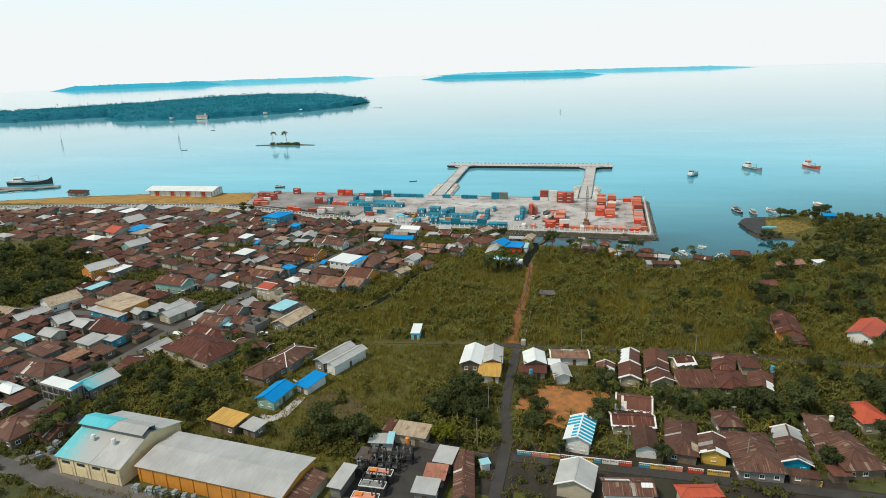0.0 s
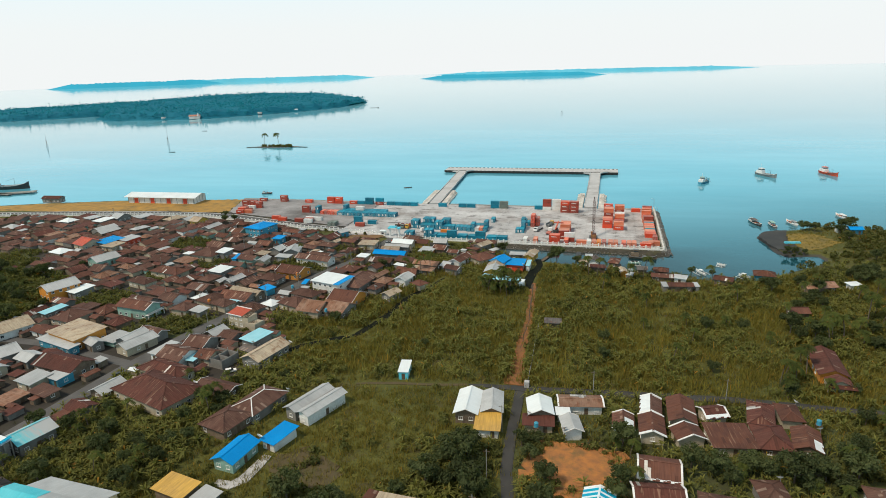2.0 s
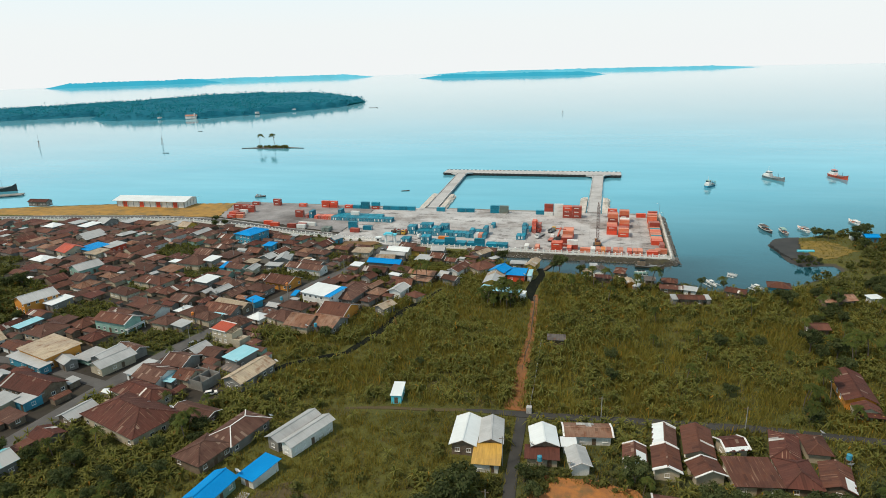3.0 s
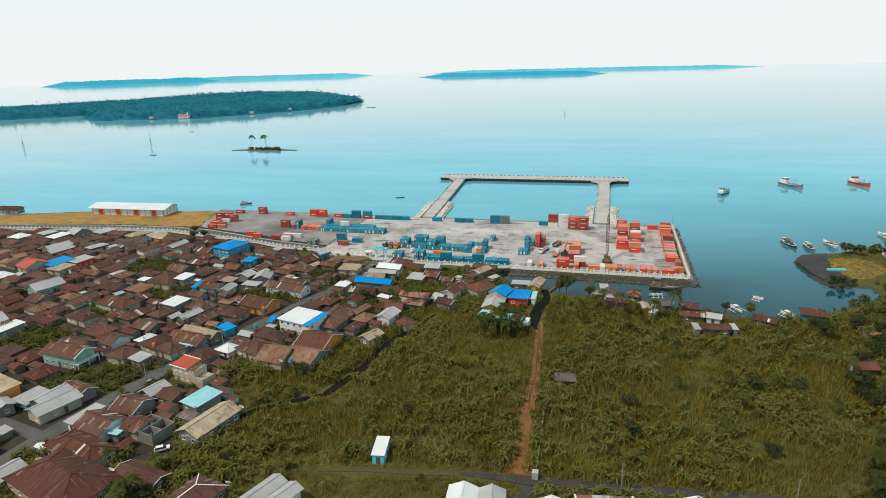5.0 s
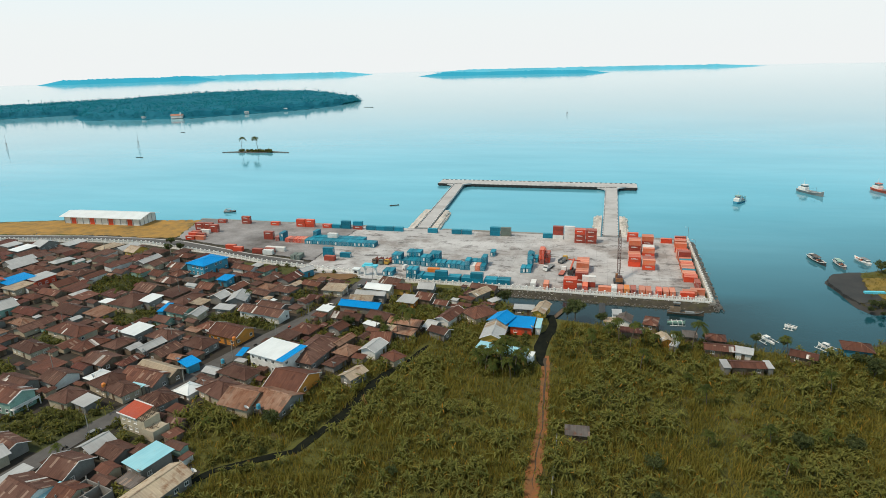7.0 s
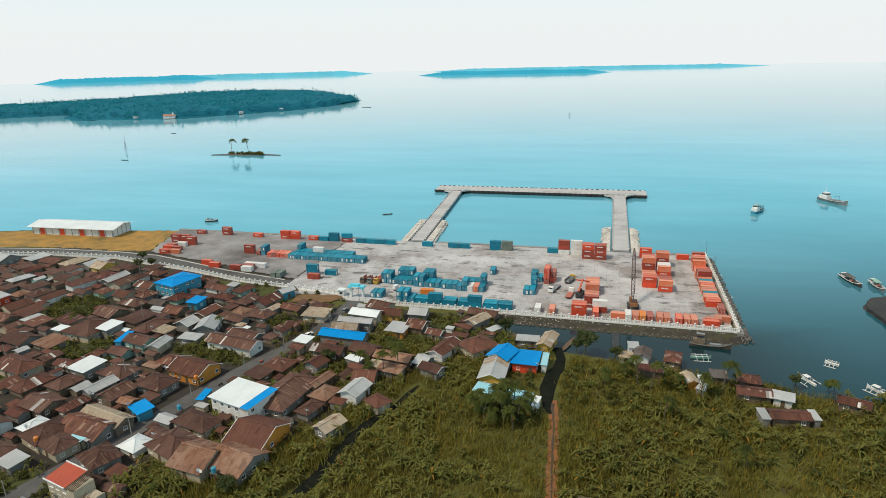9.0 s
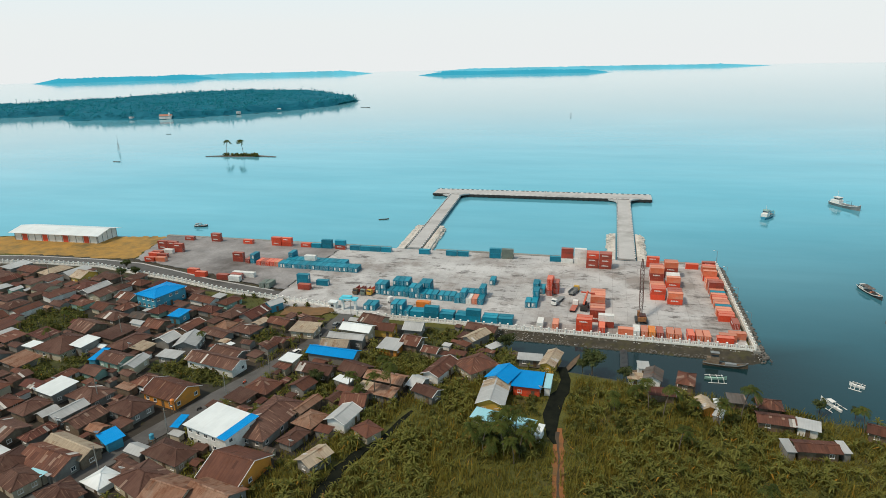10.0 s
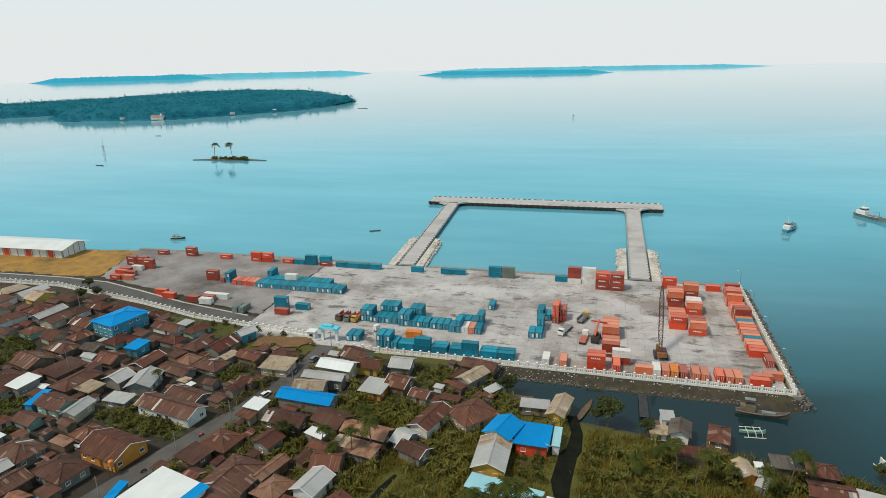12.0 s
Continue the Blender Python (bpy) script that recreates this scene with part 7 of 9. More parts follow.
def thicket(xy):
    """Darker bushes, mostly in the east and along the shore."""
    x, y = xy[:, 0], xy[:, 1]
    n = ground_noise(xy, 0.035, 21.0)
    d = np.clip(0.02 + 1.3 * n, 0.0, 1.0) * np.where((x > 45) | (y > 322), 1.0, 0.55)
    d = np.where(np.hypot(x - 72, y - 229) < 11, 0.0, d)
    d = np.where((y < 216) & (x > -30), np.clip(0.30 + 1.3 * n, 0.0, 1.0), d)
    d = np.where((y > 318) & (y < 342) & (x > -34), np.clip(0.45 + 1.3 * n, 0.0, 1.0), d)
    d = np.where(inside(x, y, MEADOW), np.clip(0.8 * n - 0.08, 0, 0.4), d)
    return np.where(inside(x, y, HILL), np.clip(0.5 * n - 0.05, 0, 0.3), d)


rnd = random.Random(4)
BANANAS = [banana_quads(rnd) for i in range(8)]
TUFTS = [tuft_quads(rnd) for i in range(8)]
SHRUBS = [shrub_quads(rnd) for i in range(6)]
PLANTED = (-142, 190, 150, 372)
scatter("banana_plants", BANANAS, np.concatenate([spots(17500, PLANTED, 1, plantation), spots(900, (-176, -116, 138, 203), 61, lambda xy: 0.85 + 0 * xy[:, 0]), spots(190, (-20, 110, 153, 216), 62, lambda xy: 0.9 + 0 * xy[:, 0]), spots(110, (-52, -29, 152, 183), 63, lambda xy: 0.8 + 0 * xy[:, 0])]), "banana", "dense planting of banana plants with arching green leaves", "banana plants", 1, 0.7, 1.35)
scatter("shrubs", SHRUBS, np.concatenate([spots(12500, (-128, 190, 130, 372), 2, thicket), spots(500, (-150, 60, 98, 132), 66, lambda xy: 0.6 + 0 * xy[:, 0]), spots(420, (-190, -143, 108, 150), 68, lambda xy: 0.8 + 0 * xy[:, 0]), spots(260, (-84, -58, 136, 154), 67, lambda xy: 0.8 + 0 * xy[:, 0]), spots(800, (-176, -116, 138, 203), 64, lambda xy: 0.8 + 0 * xy[:, 0]), spots(220, (-52, -29, 140, 183), 65, lambda xy: 0.9 + 0 * xy[:, 0])]), "shrub", "dark green shrubs between the banana plants", "shrubs", 2, 0.6, 1.5)
scatter("grass", TUFTS, spots(70000, (-142, 190, 98, 350), 3, lambda xy: (0.70 - 0.62 * ((xy[:, 1] < 150) & (xy[:, 0] > -46)) - 0.4 * ((xy[:, 1] < 186) & (xy[:, 0] > 8)) - 0.9 * (np.hypot((xy[:, 0] + 81) / 11, (xy[:, 1] - 161) / 8) < 1)) + 0.65 * inside(xy[:, 0], xy[:, 1], MEADOW) + 0.5 * inside(xy[:, 0], xy[:, 1], HILL), road_gap=1.7), "meadow_leaf",
        "tall yellow-green grass", "grass", 3, 0.8, 1.7)
scatter("tall_grass", TUFTS, spots(17000, (-122, 120, 217, 348), 81, lambda xy: np.clip(0.55 + 1.5 * ground_noise(xy, 0.06, 41.0), 0.05, 1.0) * ~((xy[:, 1] > 320) & (xy[:, 1] < 336) & (xy[:, 0] > -53) & (xy[:, 0] < -38)), road_gap=2.2), "meadow_leaf", "head-high cane grass between the banana plants", "grass", 81, 1.6, 2.7)
scatter("garden_shrubs", SHRUBS, spots(3000, (-520, -100, 100, 400), 5, lambda xy: np.where(in_garden(xy), 0.9, 0.14), house_gap=0.5), "shrub", "green shrubs in the gaps between houses", "shrubs", 5, 0.5, 1.3)
beds = []
for k, (gx, gy, r) in enumerate(GARDENS):
    if r < 20:
        beds.append(spots(int(3.4 * r * r), (gx - r, gx + r, gy - r, gy + r), 200 + k, lambda xy: 0.30 * (np.hypot(xy[:, 0] - gx, xy[:, 1] - gy) < r + 1), house_gap=0.3))
beds = np.concatenate(beds)
scatter("garden_bushes", SHRUBS, beds[::2], "shrub", "dark bushes crowding the gardens between houses", "bushes", 51, 0.6, 1.4)
scatter("garden_bananas", BANANAS, beds[1::2], "banana", "banana plants in the gardens between houses", "banana plants", 52, 0.6, 1.1)
scatter("west_thicket", SHRUBS, spots(1300, (-350, -248, 190, 296), 71, lambda xy: 0.9 * (1.0 * in_garden(xy)), house_gap=0.8), "shrub", "dense dark bushes west of the town", "bushes", 71, 1.3, 2.4)
scatter("garden_grass", TUFTS, spots(16000, (-420, -128, 100, 400), 6, lambda xy: np.where(in_garden(xy), 0.9, 0.12), house_gap=0.2), "shrub", "rough grass between the houses", "grass", 6, 0.5, 1.0)
scatter("headland_grass", TUFTS, spots(9000, (84, 260, 372, 452), 8, lambda xy: np.where(inside(xy[:, 0], xy[:, 1], MUD_FLAT), 0.0, 0.7)), "meadow_leaf", "rough grass on the headland", "grass", 8, 0.6, 1.1)
scatter("headland_shrubs", SHRUBS, spots(1700, (86, 330, 340, 452), 9, lambda xy: np.where((xy[:, 1] > 391) & (xy[:, 0] < 126), 0.0, 0.75)), "shrub", "dark mangrove shrubs on the headland", "shrubs", 9, 0.8, 2.2)


# -- trees as things of their own
def tree_kit(seed, leaf, height, spread, clumps, leaves, size):
    rnd = random.Random(seed)
    wood, crown = Form(), []
    wood.tube((0, 0, -0.3), (0.1, 0, height * 0.45), 0.028 * height + 0.06, 0.018 * height + 0.04, 7)
    for i in range(clumps):
        a, r = 2.4 * i + rnd.uniform(-0.4, 0.4), spread * (0.25 + 0.6 * rnd.random())
        tip = (r * math.cos(a), r * math.sin(a), height * rnd.uniform(0.55, 0.92))
        wood.tube((0.1, 0, height * rnd.uniform(0.3, 0.45)), tip, 0.012 * height + 0.03, 0.03, 5)
        q = spread * rnd.uniform(0.34, 0.55)
        crown += blob_quads(rnd, leaves, tip, (q, q, q * 0.8), size)
        crown += blob_quads(rnd, 9, tip, (q * 0.55, q * 0.55, q * 0.5), q * 0.95)
    return wood.mesh("trunk", "bark"), quad_mesh("crown", np.array(crown), leaf)


def palm_kit(seed, height, lean):
    rnd = random.Random(seed)
    wood, q = Form(), []
    p = [Vector((lean * (k / 5) ** 2, 0, height * k / 5)) for k in range(6)]
    p[0].z = -0.3
    for a, b in zip(p, p[1:]):
        wood.tube(a, b, 0.17, 0.14, 7)
    top = tuple(p[-1])
    for i in range(18):
        head, rise, length = 2.4 * i, radians(rnd.uniform(-10, 65)), rnd.uniform(2.6, 3.5)
        spine = leaf_strip(top, head, length, 0.12, rise, rnd.uniform(0.5, 0.85), 5)
        for s in spine:
            q.append(s)
            m0, m1 = (Vector(s[0]) + Vector(s[1])) / 2, (Vector(s[2]) + Vector(s[3])) / 2
            side = Vector((-math.sin(head), math.cos(head), 0))
            for sign in (-1, 1):
                for f_ in (0.0, 0.5):
                    b0 = m0.lerp(m1, f_)
                    b1 = m0.lerp(m1, f_ + 0.34)
                    tip = side * sign * 0.75 + (m1 - m0) * 0.5 + Vector((0, 0, -0.28))
                    q.append((tuple(b0), tuple(b1), tuple(b1 + tip), tuple(b0 + tip)))
    return wood.mesh("trunk", "bark"), quad_mesh("crown", np.array(q), "palm")


TREES = [tree_kit(31, "tree_leaf", 7.5, 3.6, 14, 84, 0.60), tree_kit(32, "tree_leaf", 6.0, 3.2, 12, 84, 0.56), tree_kit(33, "tree_leaf", 9.0, 4.4, 15, 84, 0.68)]
LIME = tree_kit(34, "lime_leaf", 6.5, 3.6, 13, 80, 0.6)
PALMS = [palm_kit(41, 8.0, 1.2), palm_kit(42, 6.0, 0.6), palm_kit(43, 10.5, 1.8)]
grove = random.Random(17)


def plant(kit, x, y, name, label, category, scale=1.0, z=-0.1):
    th = thing(name, pose(x, y, z, 0, 0, grove.uniform(0, 360)) @ Matrix.Scale(scale, 4), label, category, name + "s of the place")
    under("trunk", kit[0], th)
    under("crown", kit[1], th)


def tree(x, y, scale=1.0, z=-0.1):
    plant(grove.choice(TREES), x, y, "tree", "broadleaf tree with a dense dark green crown", "tree", scale * grove.uniform(0.85, 1.15), z)


def palm_tree(x, y, scale=1.0, z=-0.1):
    plant(grove.choice(PALMS), x, y, "palm_tree", "coconut palm with drooping green fronds", "palm tree", scale * grove.uniform(0.85, 1.15), z)


plant(LIME, -40.3, 148.6, "tree", "round tree with a light yellow-green crown", "tree", 1.0)
# dark trees south of the meadow and by the lane
for x, y, s in ((-36, 164, 1.1), (-40, 170, 1.0), (-33, 158, 1.0), (-46, 162, 0.9), (-41, 162, 0.9), (-52, 156, 0.5), (30, 178, 0.8), (26, 181, 0.7), (45, 181, 0.9), (56, 180, 0.9), (50, 184, 0.9), (61, 186, 0.8), (36, 185, 0.7), (19, 152.6, 0.5), (70, 176, 0.8), (86, 190, 1.0), (90, 200, 1.0), (84, 206, 0.9), (66, 200, 0.7), (-70, 146, 0.95), (-78, 148, 0.9), (-65, 144, 0.85), (-74, 143, 0.9), (-68, 150, 0.8), (-61, 146, 0.7), (-82, 143, 0.8), (-44, 172, 0.8), (-34, 170, 0.9), (-38, 176, 0.8), (-158, 127, 0.7), (-163, 131, 0.8), (-156, 134, 0.7), (-150, 130, 0.6), (-24.0, 184.5, 0.75), (-20.0, 186, 0.6), (-18, 162, 0.7), (-8, 152, 0.5)):
    tree(x, y, s)
# by the blue house and the moat
for x, y, s in ((-58.5, 365, 1.0), (-50, 305, 0.6), (-45, 302, 0.6), (-54, 303, 0.6), (-27.2, 353.2, 0.8), (-16.8, 351.2, 0.85), (-30.5, 353.6, 0.5), (21.6, 343.6, 0.36), (39.4, 343.4, 0.5), (48.6, 342.4, 0.35), (-116, 325, 0.7), (-270, 418, 0.6), (-262, 405, 0.7), (-257, 409, 0.7)):
    tree(x, y, s, -0.4 if x > 20 else -0.1)
for x, y in ((-51, 308), (-54, 305), (-47, 306), (-57, 309), (-49, 301), (-44, 304), (-52, 300), (-46, 299), (-55, 301), (-48, 308.5), (-53, 309), (-43, 308), (-50, 304), (-58, 304), (-45, 302), (-10, 334), (-6, 330), (-14, 337), (3, 333), (9, 330), (-20, 331), (16, 334), (-98, 318), (-94, 322), (-103, 322), (-90, 326), (-96, 333)):
    palm_tree(x, y, 0.95)
for x, y, s in ((2, 187.5, 0.7), (5.5, 184, 0.6), (-160, 124, 0.6), (-154, 130, 0.6), (-148, 142, 0.8), (-126, 185, 0.8), (-122, 180, 0.9), (60, 239, 0.95), (64, 243, 0.9), (85, 275, 1.2), (83.5, 284, 1.25), (92, 281, 1.2), (98.5, 292, 1.25), (90, 270, 1.1), (104, 284, 1.2), (78, 268, 1.0), (110, 298, 1.2), (57, 240, 0.8), (6, 172, 0.6), (49, 178, 0.7), (56, 176, 0.7), (33, 181, 0.6)):
    palm_tree(x, y, s)


def grow(n, box, seed, chance, make, scale, gap):
    """Trees at random places that are free and not too near to one another."""
    kept = []
    for x, y, z in spots(n, box, seed, chance, house_gap=1.2, road_gap=3.2):
        if all((x - a) ** 2 + (y - b) ** 2 > gap * gap for a, b in kept):
            kept.append((x, y))
            make(float(x), float(y), scale)


east = lambda xy: np.clip((xy[:, 0] + 10) / 90, 0.05, 0.9)
grow(70, (-10, 190, 225, 350), 31, east, tree, 0.75, 5.0)
grow(110, (-22, 130, 152, 216), 32, lambda xy: np.where((xy[:, 0] < 58) & (xy[:, 1] > 186), 0.12, 0.7), tree, 0.75, 4.2)
grow(110, (-10, 150, 155, 340), 33, lambda xy: np.clip((xy[:, 0] + 20) / 110, 0.05, 0.8), palm_tree, 0.85, 6.0)
grow(62, (-340, -250, 195, 290), 34, lambda xy: 0.9 + 0 * xy[:, 0], tree, 1.0, 4.8)
grow(60, (-180, -118, 138, 190), 35, lambda xy: 0.8 + 0 * xy[:, 0], tree, 0.7, 4.0)
grow(60, (-180, -118, 138, 205), 36, lambda xy: 0.7 + 0 * xy[:, 0], palm_tree, 0.7, 4.0)
grow(190, (-420, -66, 140, 405), 37, lambda xy: 0.17 + 0 * xy[:, 0], tree, 0.5, 7.0)
grow(120, (-420, -66, 200, 400), 38, lambda xy: 0.2 + 0 * xy[:, 0], palm_tree, 0.6, 9.0)
grow(90, (100, 330, 330, 452), 39, lambda xy: np.where((xy[:, 1] > 388) & (xy[:, 0] < 128), 0.0, 0.9), tree, 0.85, 5.5)
grow(46, (62, 190, 222, 345), 46, lambda xy: 0.7 + 0 * xy[:, 0], tree, 0.8, 6.0)
tree(113, 437, 0.85)
tree(117, 438.5, 0.8)
tree(119, 435, 0.6)
for x, y in ((90.5, 384), (94, 380.5), (98, 383), (101.5, 388), (93, 388.5), (97, 389)):
    tree(x, y, 0.42, -0.6)
tree(141.4, 446, 0.8)

# ---- islands ----
def island_ground(name, outline, label, top=1.2, mat="mud"):
    f = Form()
    f.plate([(x, y, SEA + top) for x, y in outline], top + 1.5)
    single(name, f, mat, pose(0, 0, 0), label, "island", kind="structure")


BIG_ISLAND = [(-1950, 1010), (-1340, 1190), (-1230, 1265), (-1175, 1315), (-1120, 1235), (-1054, 1187), (-950, 1196), (-841, 1225), (-750, 1330), (-675, 1433), (-640, 1560), (-640, 1660),
              (-690, 1720), (-880, 1950), (-1110, 2050), (-1300, 1980), (-1380, 1700), (-1560, 1410), (-1900, 1190)]
island_ground("island", BIG_ISLAND, "low wooded island, blue haze in its leaf colour", 0.5, "island_leaf_haze")


def clump_quads(rnd, n, size):
    """A far crown: a rounded heap of leaf masses."""
    return np.array(blob_quads(rnd, n, (0, 0, 8.0), (4.2, 4.2, 4.6), size, 0.6))


def far_forest():
    rnd = np.random.default_rng(12)
    xy = np.stack([rnd.uniform(-1900, -630, 24000), rnd.uniform(900, 2060, 24000)], 1)
    ok = inside(xy[:, 0], xy[:, 1], BIG_ISLAND) & (off_line(xy[:, 0], xy[:, 1], BIG_ISLAND, True) > 3)
    xy = xy[ok][:6200]
    r = random.Random(9)
    kinds = [clump_quads(r, 18, 2.3) for i in range(6)]
    # the closed canopy under the single crowns
    f, g = Form(), 14.0
    xs, ys = np.arange(-1890, -630, g), np.arange(910, 2060, g)
    gx, gy = np.meshgrid(xs, ys)
    rim_gap = np.where(inside(gx, gy, BIG_ISLAND), off_line(gx, gy, BIG_ISLAND, True), 0.0)
    top = SEA + np.clip(rim_gap * 1.3, 0, 15.5) * np.array([[0.85 + 0.35 * noise.noise((a * 0.03, b * 0.03, 2.0)) for a in xs] for b in ys])
    for i in range(len(ys) - 1):
        for j in range(len(xs) - 1):
            if rim_gap[i:i + 2, j:j + 2].max() > 0:
                f.face([(float(xs[q]), float(ys[p]), float(top[p, q])) for p, q in ((i, j), (i, j + 1), (i + 1, j + 1), (i + 1, j))])
    tagged(single("island_canopy", f, "island_leaf_haze", pose(0, 0, 0), "closed canopy of the island forest, blue haze in its colour", "forest"), "closed canopy of the island forest, blue haze in its colour", "forest", kind="stuff")
    z = SEA + 0.5 + 3.0 * ground_noise(xy, 0.006, 5.0)
    scatter("island_forest", kinds, np.concatenate([xy, z[:, None]], 1), "island_leaf_haze", "dense dark forest covering the island", "forest", 12, 0.8, 1.45)
    edge = []
    for (x0, y0), (x1, y1) in list(zip(BIG_ISLAND, BIG_ISLAND[1:]))[:12]:
        n = int(math.hypot(x1 - x0, y1 - y0) / 4)
        edge += [(x0 + (x1 - x0) * k / n + r.uniform(-3, 3), y0 + (y1 - y0) * k / n + r.uniform(0, 6)) for k in range(n)]
    rim = np.array(edge)
    scatter("island_scrub", kinds, np.concatenate([rim, np.full((len(rim), 1), SEA)], 1), "island_leaf_haze", "low dark scrub along the island shore", "scrub", 13, 0.35, 0.8)
    palms = [np.array([q for k in range(9) for q in leaf_strip((0, 0, 16), 0.7 * k, 4.2, 1.6, radians(50), 1.0, 2)] + [((-0.4, 0, 0), (0.4, 0, 0), (0.3, 0, 17), (-0.3, 0, 17))])]
    pick = xy[rnd.uniform(0, 1, len(xy)) < 0.035]
    scatter("island_palms", palms, np.concatenate([pick, np.full((len(pick), 1), 3.0)], 1), "island_leaf_haze", "tall palms rising over the island forest", "palms", 14, 0.8, 1.2)


far_forest()


def island_houses():
    th = thing("island_hall", pose(-862, 1219, SEA + 1.0, 0, 0, 17), "white hall with salmon roof and tower on the shore", "building")
    part("wall", wall_form(24, 11, 5, "gable", 3.0, 0.6), "white_paint", th)
    part("roof", roof_form(24, 11, 5, "gable", 3.0), "faded_roof", th)
    f = Form()
    f.tube((8, -3, 0), (8, -3, 9), 1.6, 1.6, 8)
    f.tube((8, -3, 9), (8, -3, 12), 1.8, 0.1, 8)
    part("tower", f, "white_paint", th, "white tower with a pointed cap")
    rnd = random.Random(2)
    for x, y in ((-930, 1205), (-990, 1199), (-762, 1314), (-712, 1390), (-872, 1600)):
        th = thing("island_house", pose(x, y, SEA + 1.2, 0, 0, rnd.uniform(-30, 60)), "small pale house on the island shore", "house")
        part("wall", wall_form(9, 7, 3, "gable", 1.8, 0.4), "white_paint", th)
        part("roof", roof_form(9, 7, 3, "gable", 1.8), rnd.choice(("zinc_roof", "white_roof", "zinc_roof")), th)


island_houses()


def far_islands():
    """Low islands on the horizon; a blue-green glow in their colour stands for haze."""
    m, t, p = nodes("distant_land_haze_glow")
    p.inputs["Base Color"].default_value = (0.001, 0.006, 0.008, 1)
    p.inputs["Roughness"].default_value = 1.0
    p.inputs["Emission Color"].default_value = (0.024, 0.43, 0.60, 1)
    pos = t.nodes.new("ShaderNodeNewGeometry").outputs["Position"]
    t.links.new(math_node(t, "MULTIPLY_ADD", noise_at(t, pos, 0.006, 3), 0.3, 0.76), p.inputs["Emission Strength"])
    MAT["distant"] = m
    pale, t2, p2 = nodes("farther_land_haze_glow")
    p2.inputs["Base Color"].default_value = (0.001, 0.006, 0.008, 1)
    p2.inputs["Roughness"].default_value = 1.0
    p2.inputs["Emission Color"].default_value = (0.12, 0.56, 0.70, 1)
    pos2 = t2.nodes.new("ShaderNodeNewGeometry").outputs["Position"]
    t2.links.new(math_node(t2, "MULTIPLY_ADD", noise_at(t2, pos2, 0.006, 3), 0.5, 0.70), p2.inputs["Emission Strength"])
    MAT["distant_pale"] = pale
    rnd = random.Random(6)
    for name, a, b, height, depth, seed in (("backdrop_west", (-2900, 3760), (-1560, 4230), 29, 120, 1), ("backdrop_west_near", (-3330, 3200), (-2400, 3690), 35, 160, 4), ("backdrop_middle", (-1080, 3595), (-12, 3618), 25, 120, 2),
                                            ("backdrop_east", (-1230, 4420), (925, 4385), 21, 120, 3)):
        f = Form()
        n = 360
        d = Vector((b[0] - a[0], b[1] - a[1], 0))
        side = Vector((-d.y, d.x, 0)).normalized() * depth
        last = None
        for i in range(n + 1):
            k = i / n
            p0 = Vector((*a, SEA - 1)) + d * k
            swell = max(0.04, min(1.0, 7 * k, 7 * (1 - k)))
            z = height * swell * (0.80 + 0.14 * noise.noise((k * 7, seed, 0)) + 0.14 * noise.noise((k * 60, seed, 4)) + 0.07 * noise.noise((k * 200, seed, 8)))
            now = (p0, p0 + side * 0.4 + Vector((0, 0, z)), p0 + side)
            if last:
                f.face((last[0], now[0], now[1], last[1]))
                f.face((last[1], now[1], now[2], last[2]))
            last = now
        single(name, f, "distant_pale" if name in ("backdrop_east", "backdrop_west") else "distant", pose(0, 0, 0), "low horizon island, haze painted as a blue-green glow", "island", kind="structure")


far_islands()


def islet():
    line = [(-477, 788), (-466, 791), (-452, 794), (-436, 796), (-420, 797), (-404, 796), (-390, 794)]
    strip("sandbar", line, [1.5, 4, 11, 14, 11, 4, 1.2], "rock", "thin stony sandbar in the sea", "sandbar", SEA + 0.7, thick=1.6)
    rnd = random.Random(15)
    spots_ = np.array([(rnd.uniform(-456, -412), 795 + rnd.uniform(-3, 3), SEA + 0.4) for i in range(55)])
    scatter("islet_shrubs", SHRUBS, spots_, "shrub", "green shrubs on the little islet", "shrubs", 15, 1.1, 2.2)
    for x, y, s in ((-454, 795, 1.6), (-433, 797, 1.65)):
        plant(PALMS[2], x, y, "palm_tree", "tall coconut palm on the little islet", "palm tree", s, SEA + 0.6)


islet()


# ---- boats ----
def hull_form(L, W, D, sheer=0.5):
    """A boat's shell, pointed at both ends more or less, with a deck."""
    f = Form()
    st = []
    for k, w, z in ((-0.5, 0.62, 0.15), (-0.35, 0.9, 0.05), (0.0, 1.0, 0.0), (0.25, 0.85, 0.12), (0.42, 0.4, 0.5), (0.5, 0.03, 1.0)):
        x, hw, top = k * L, W / 2 * w, D + sheer * z
        st.append(((x, -hw, top), (x, -hw * 0.6, -0.35 * D), (x, hw * 0.6, -0.35 * D), (x, hw, top)))
    for a, b in zip(st, st[1:]):
        for i in range(3):
            f.face((a[i], a[i + 1], b[i + 1], b[i])[::-1])
        f.face(((a[0][0], a[0][1] * 0.96, a[0][2] - 0.15), (b[0][0], b[0][1] * 0.96, b[0][2] - 0.15), (b[3][0], b[3][1] * 0.96, b[3][2] - 0.15), (a[3][0], a[3][1] * 0.96, a[3][2] - 0.15)))
    f.face(st[0])
    return f


def rail_form(L, W, D, sheer):
    f = Form()
    pts = [(k * L, W / 2 * w, D + sheer * z) for k, w, z in ((-0.5, 0.62, 0.15), (-0.35, 0.9, 0.05), (0.0, 1.0, 0.0), (0.25, 0.85, 0.12), (0.42, 0.4, 0.5), (0.5, 0.03, 1.0))]
    for s in (-1, 1):
        for a, b in zip(pts, pts[1:]):
            f.beam((a[0], a[1] * s, a[2]), (b[0], b[1] * s, b[2]), 0.18, 0.22)
    return f


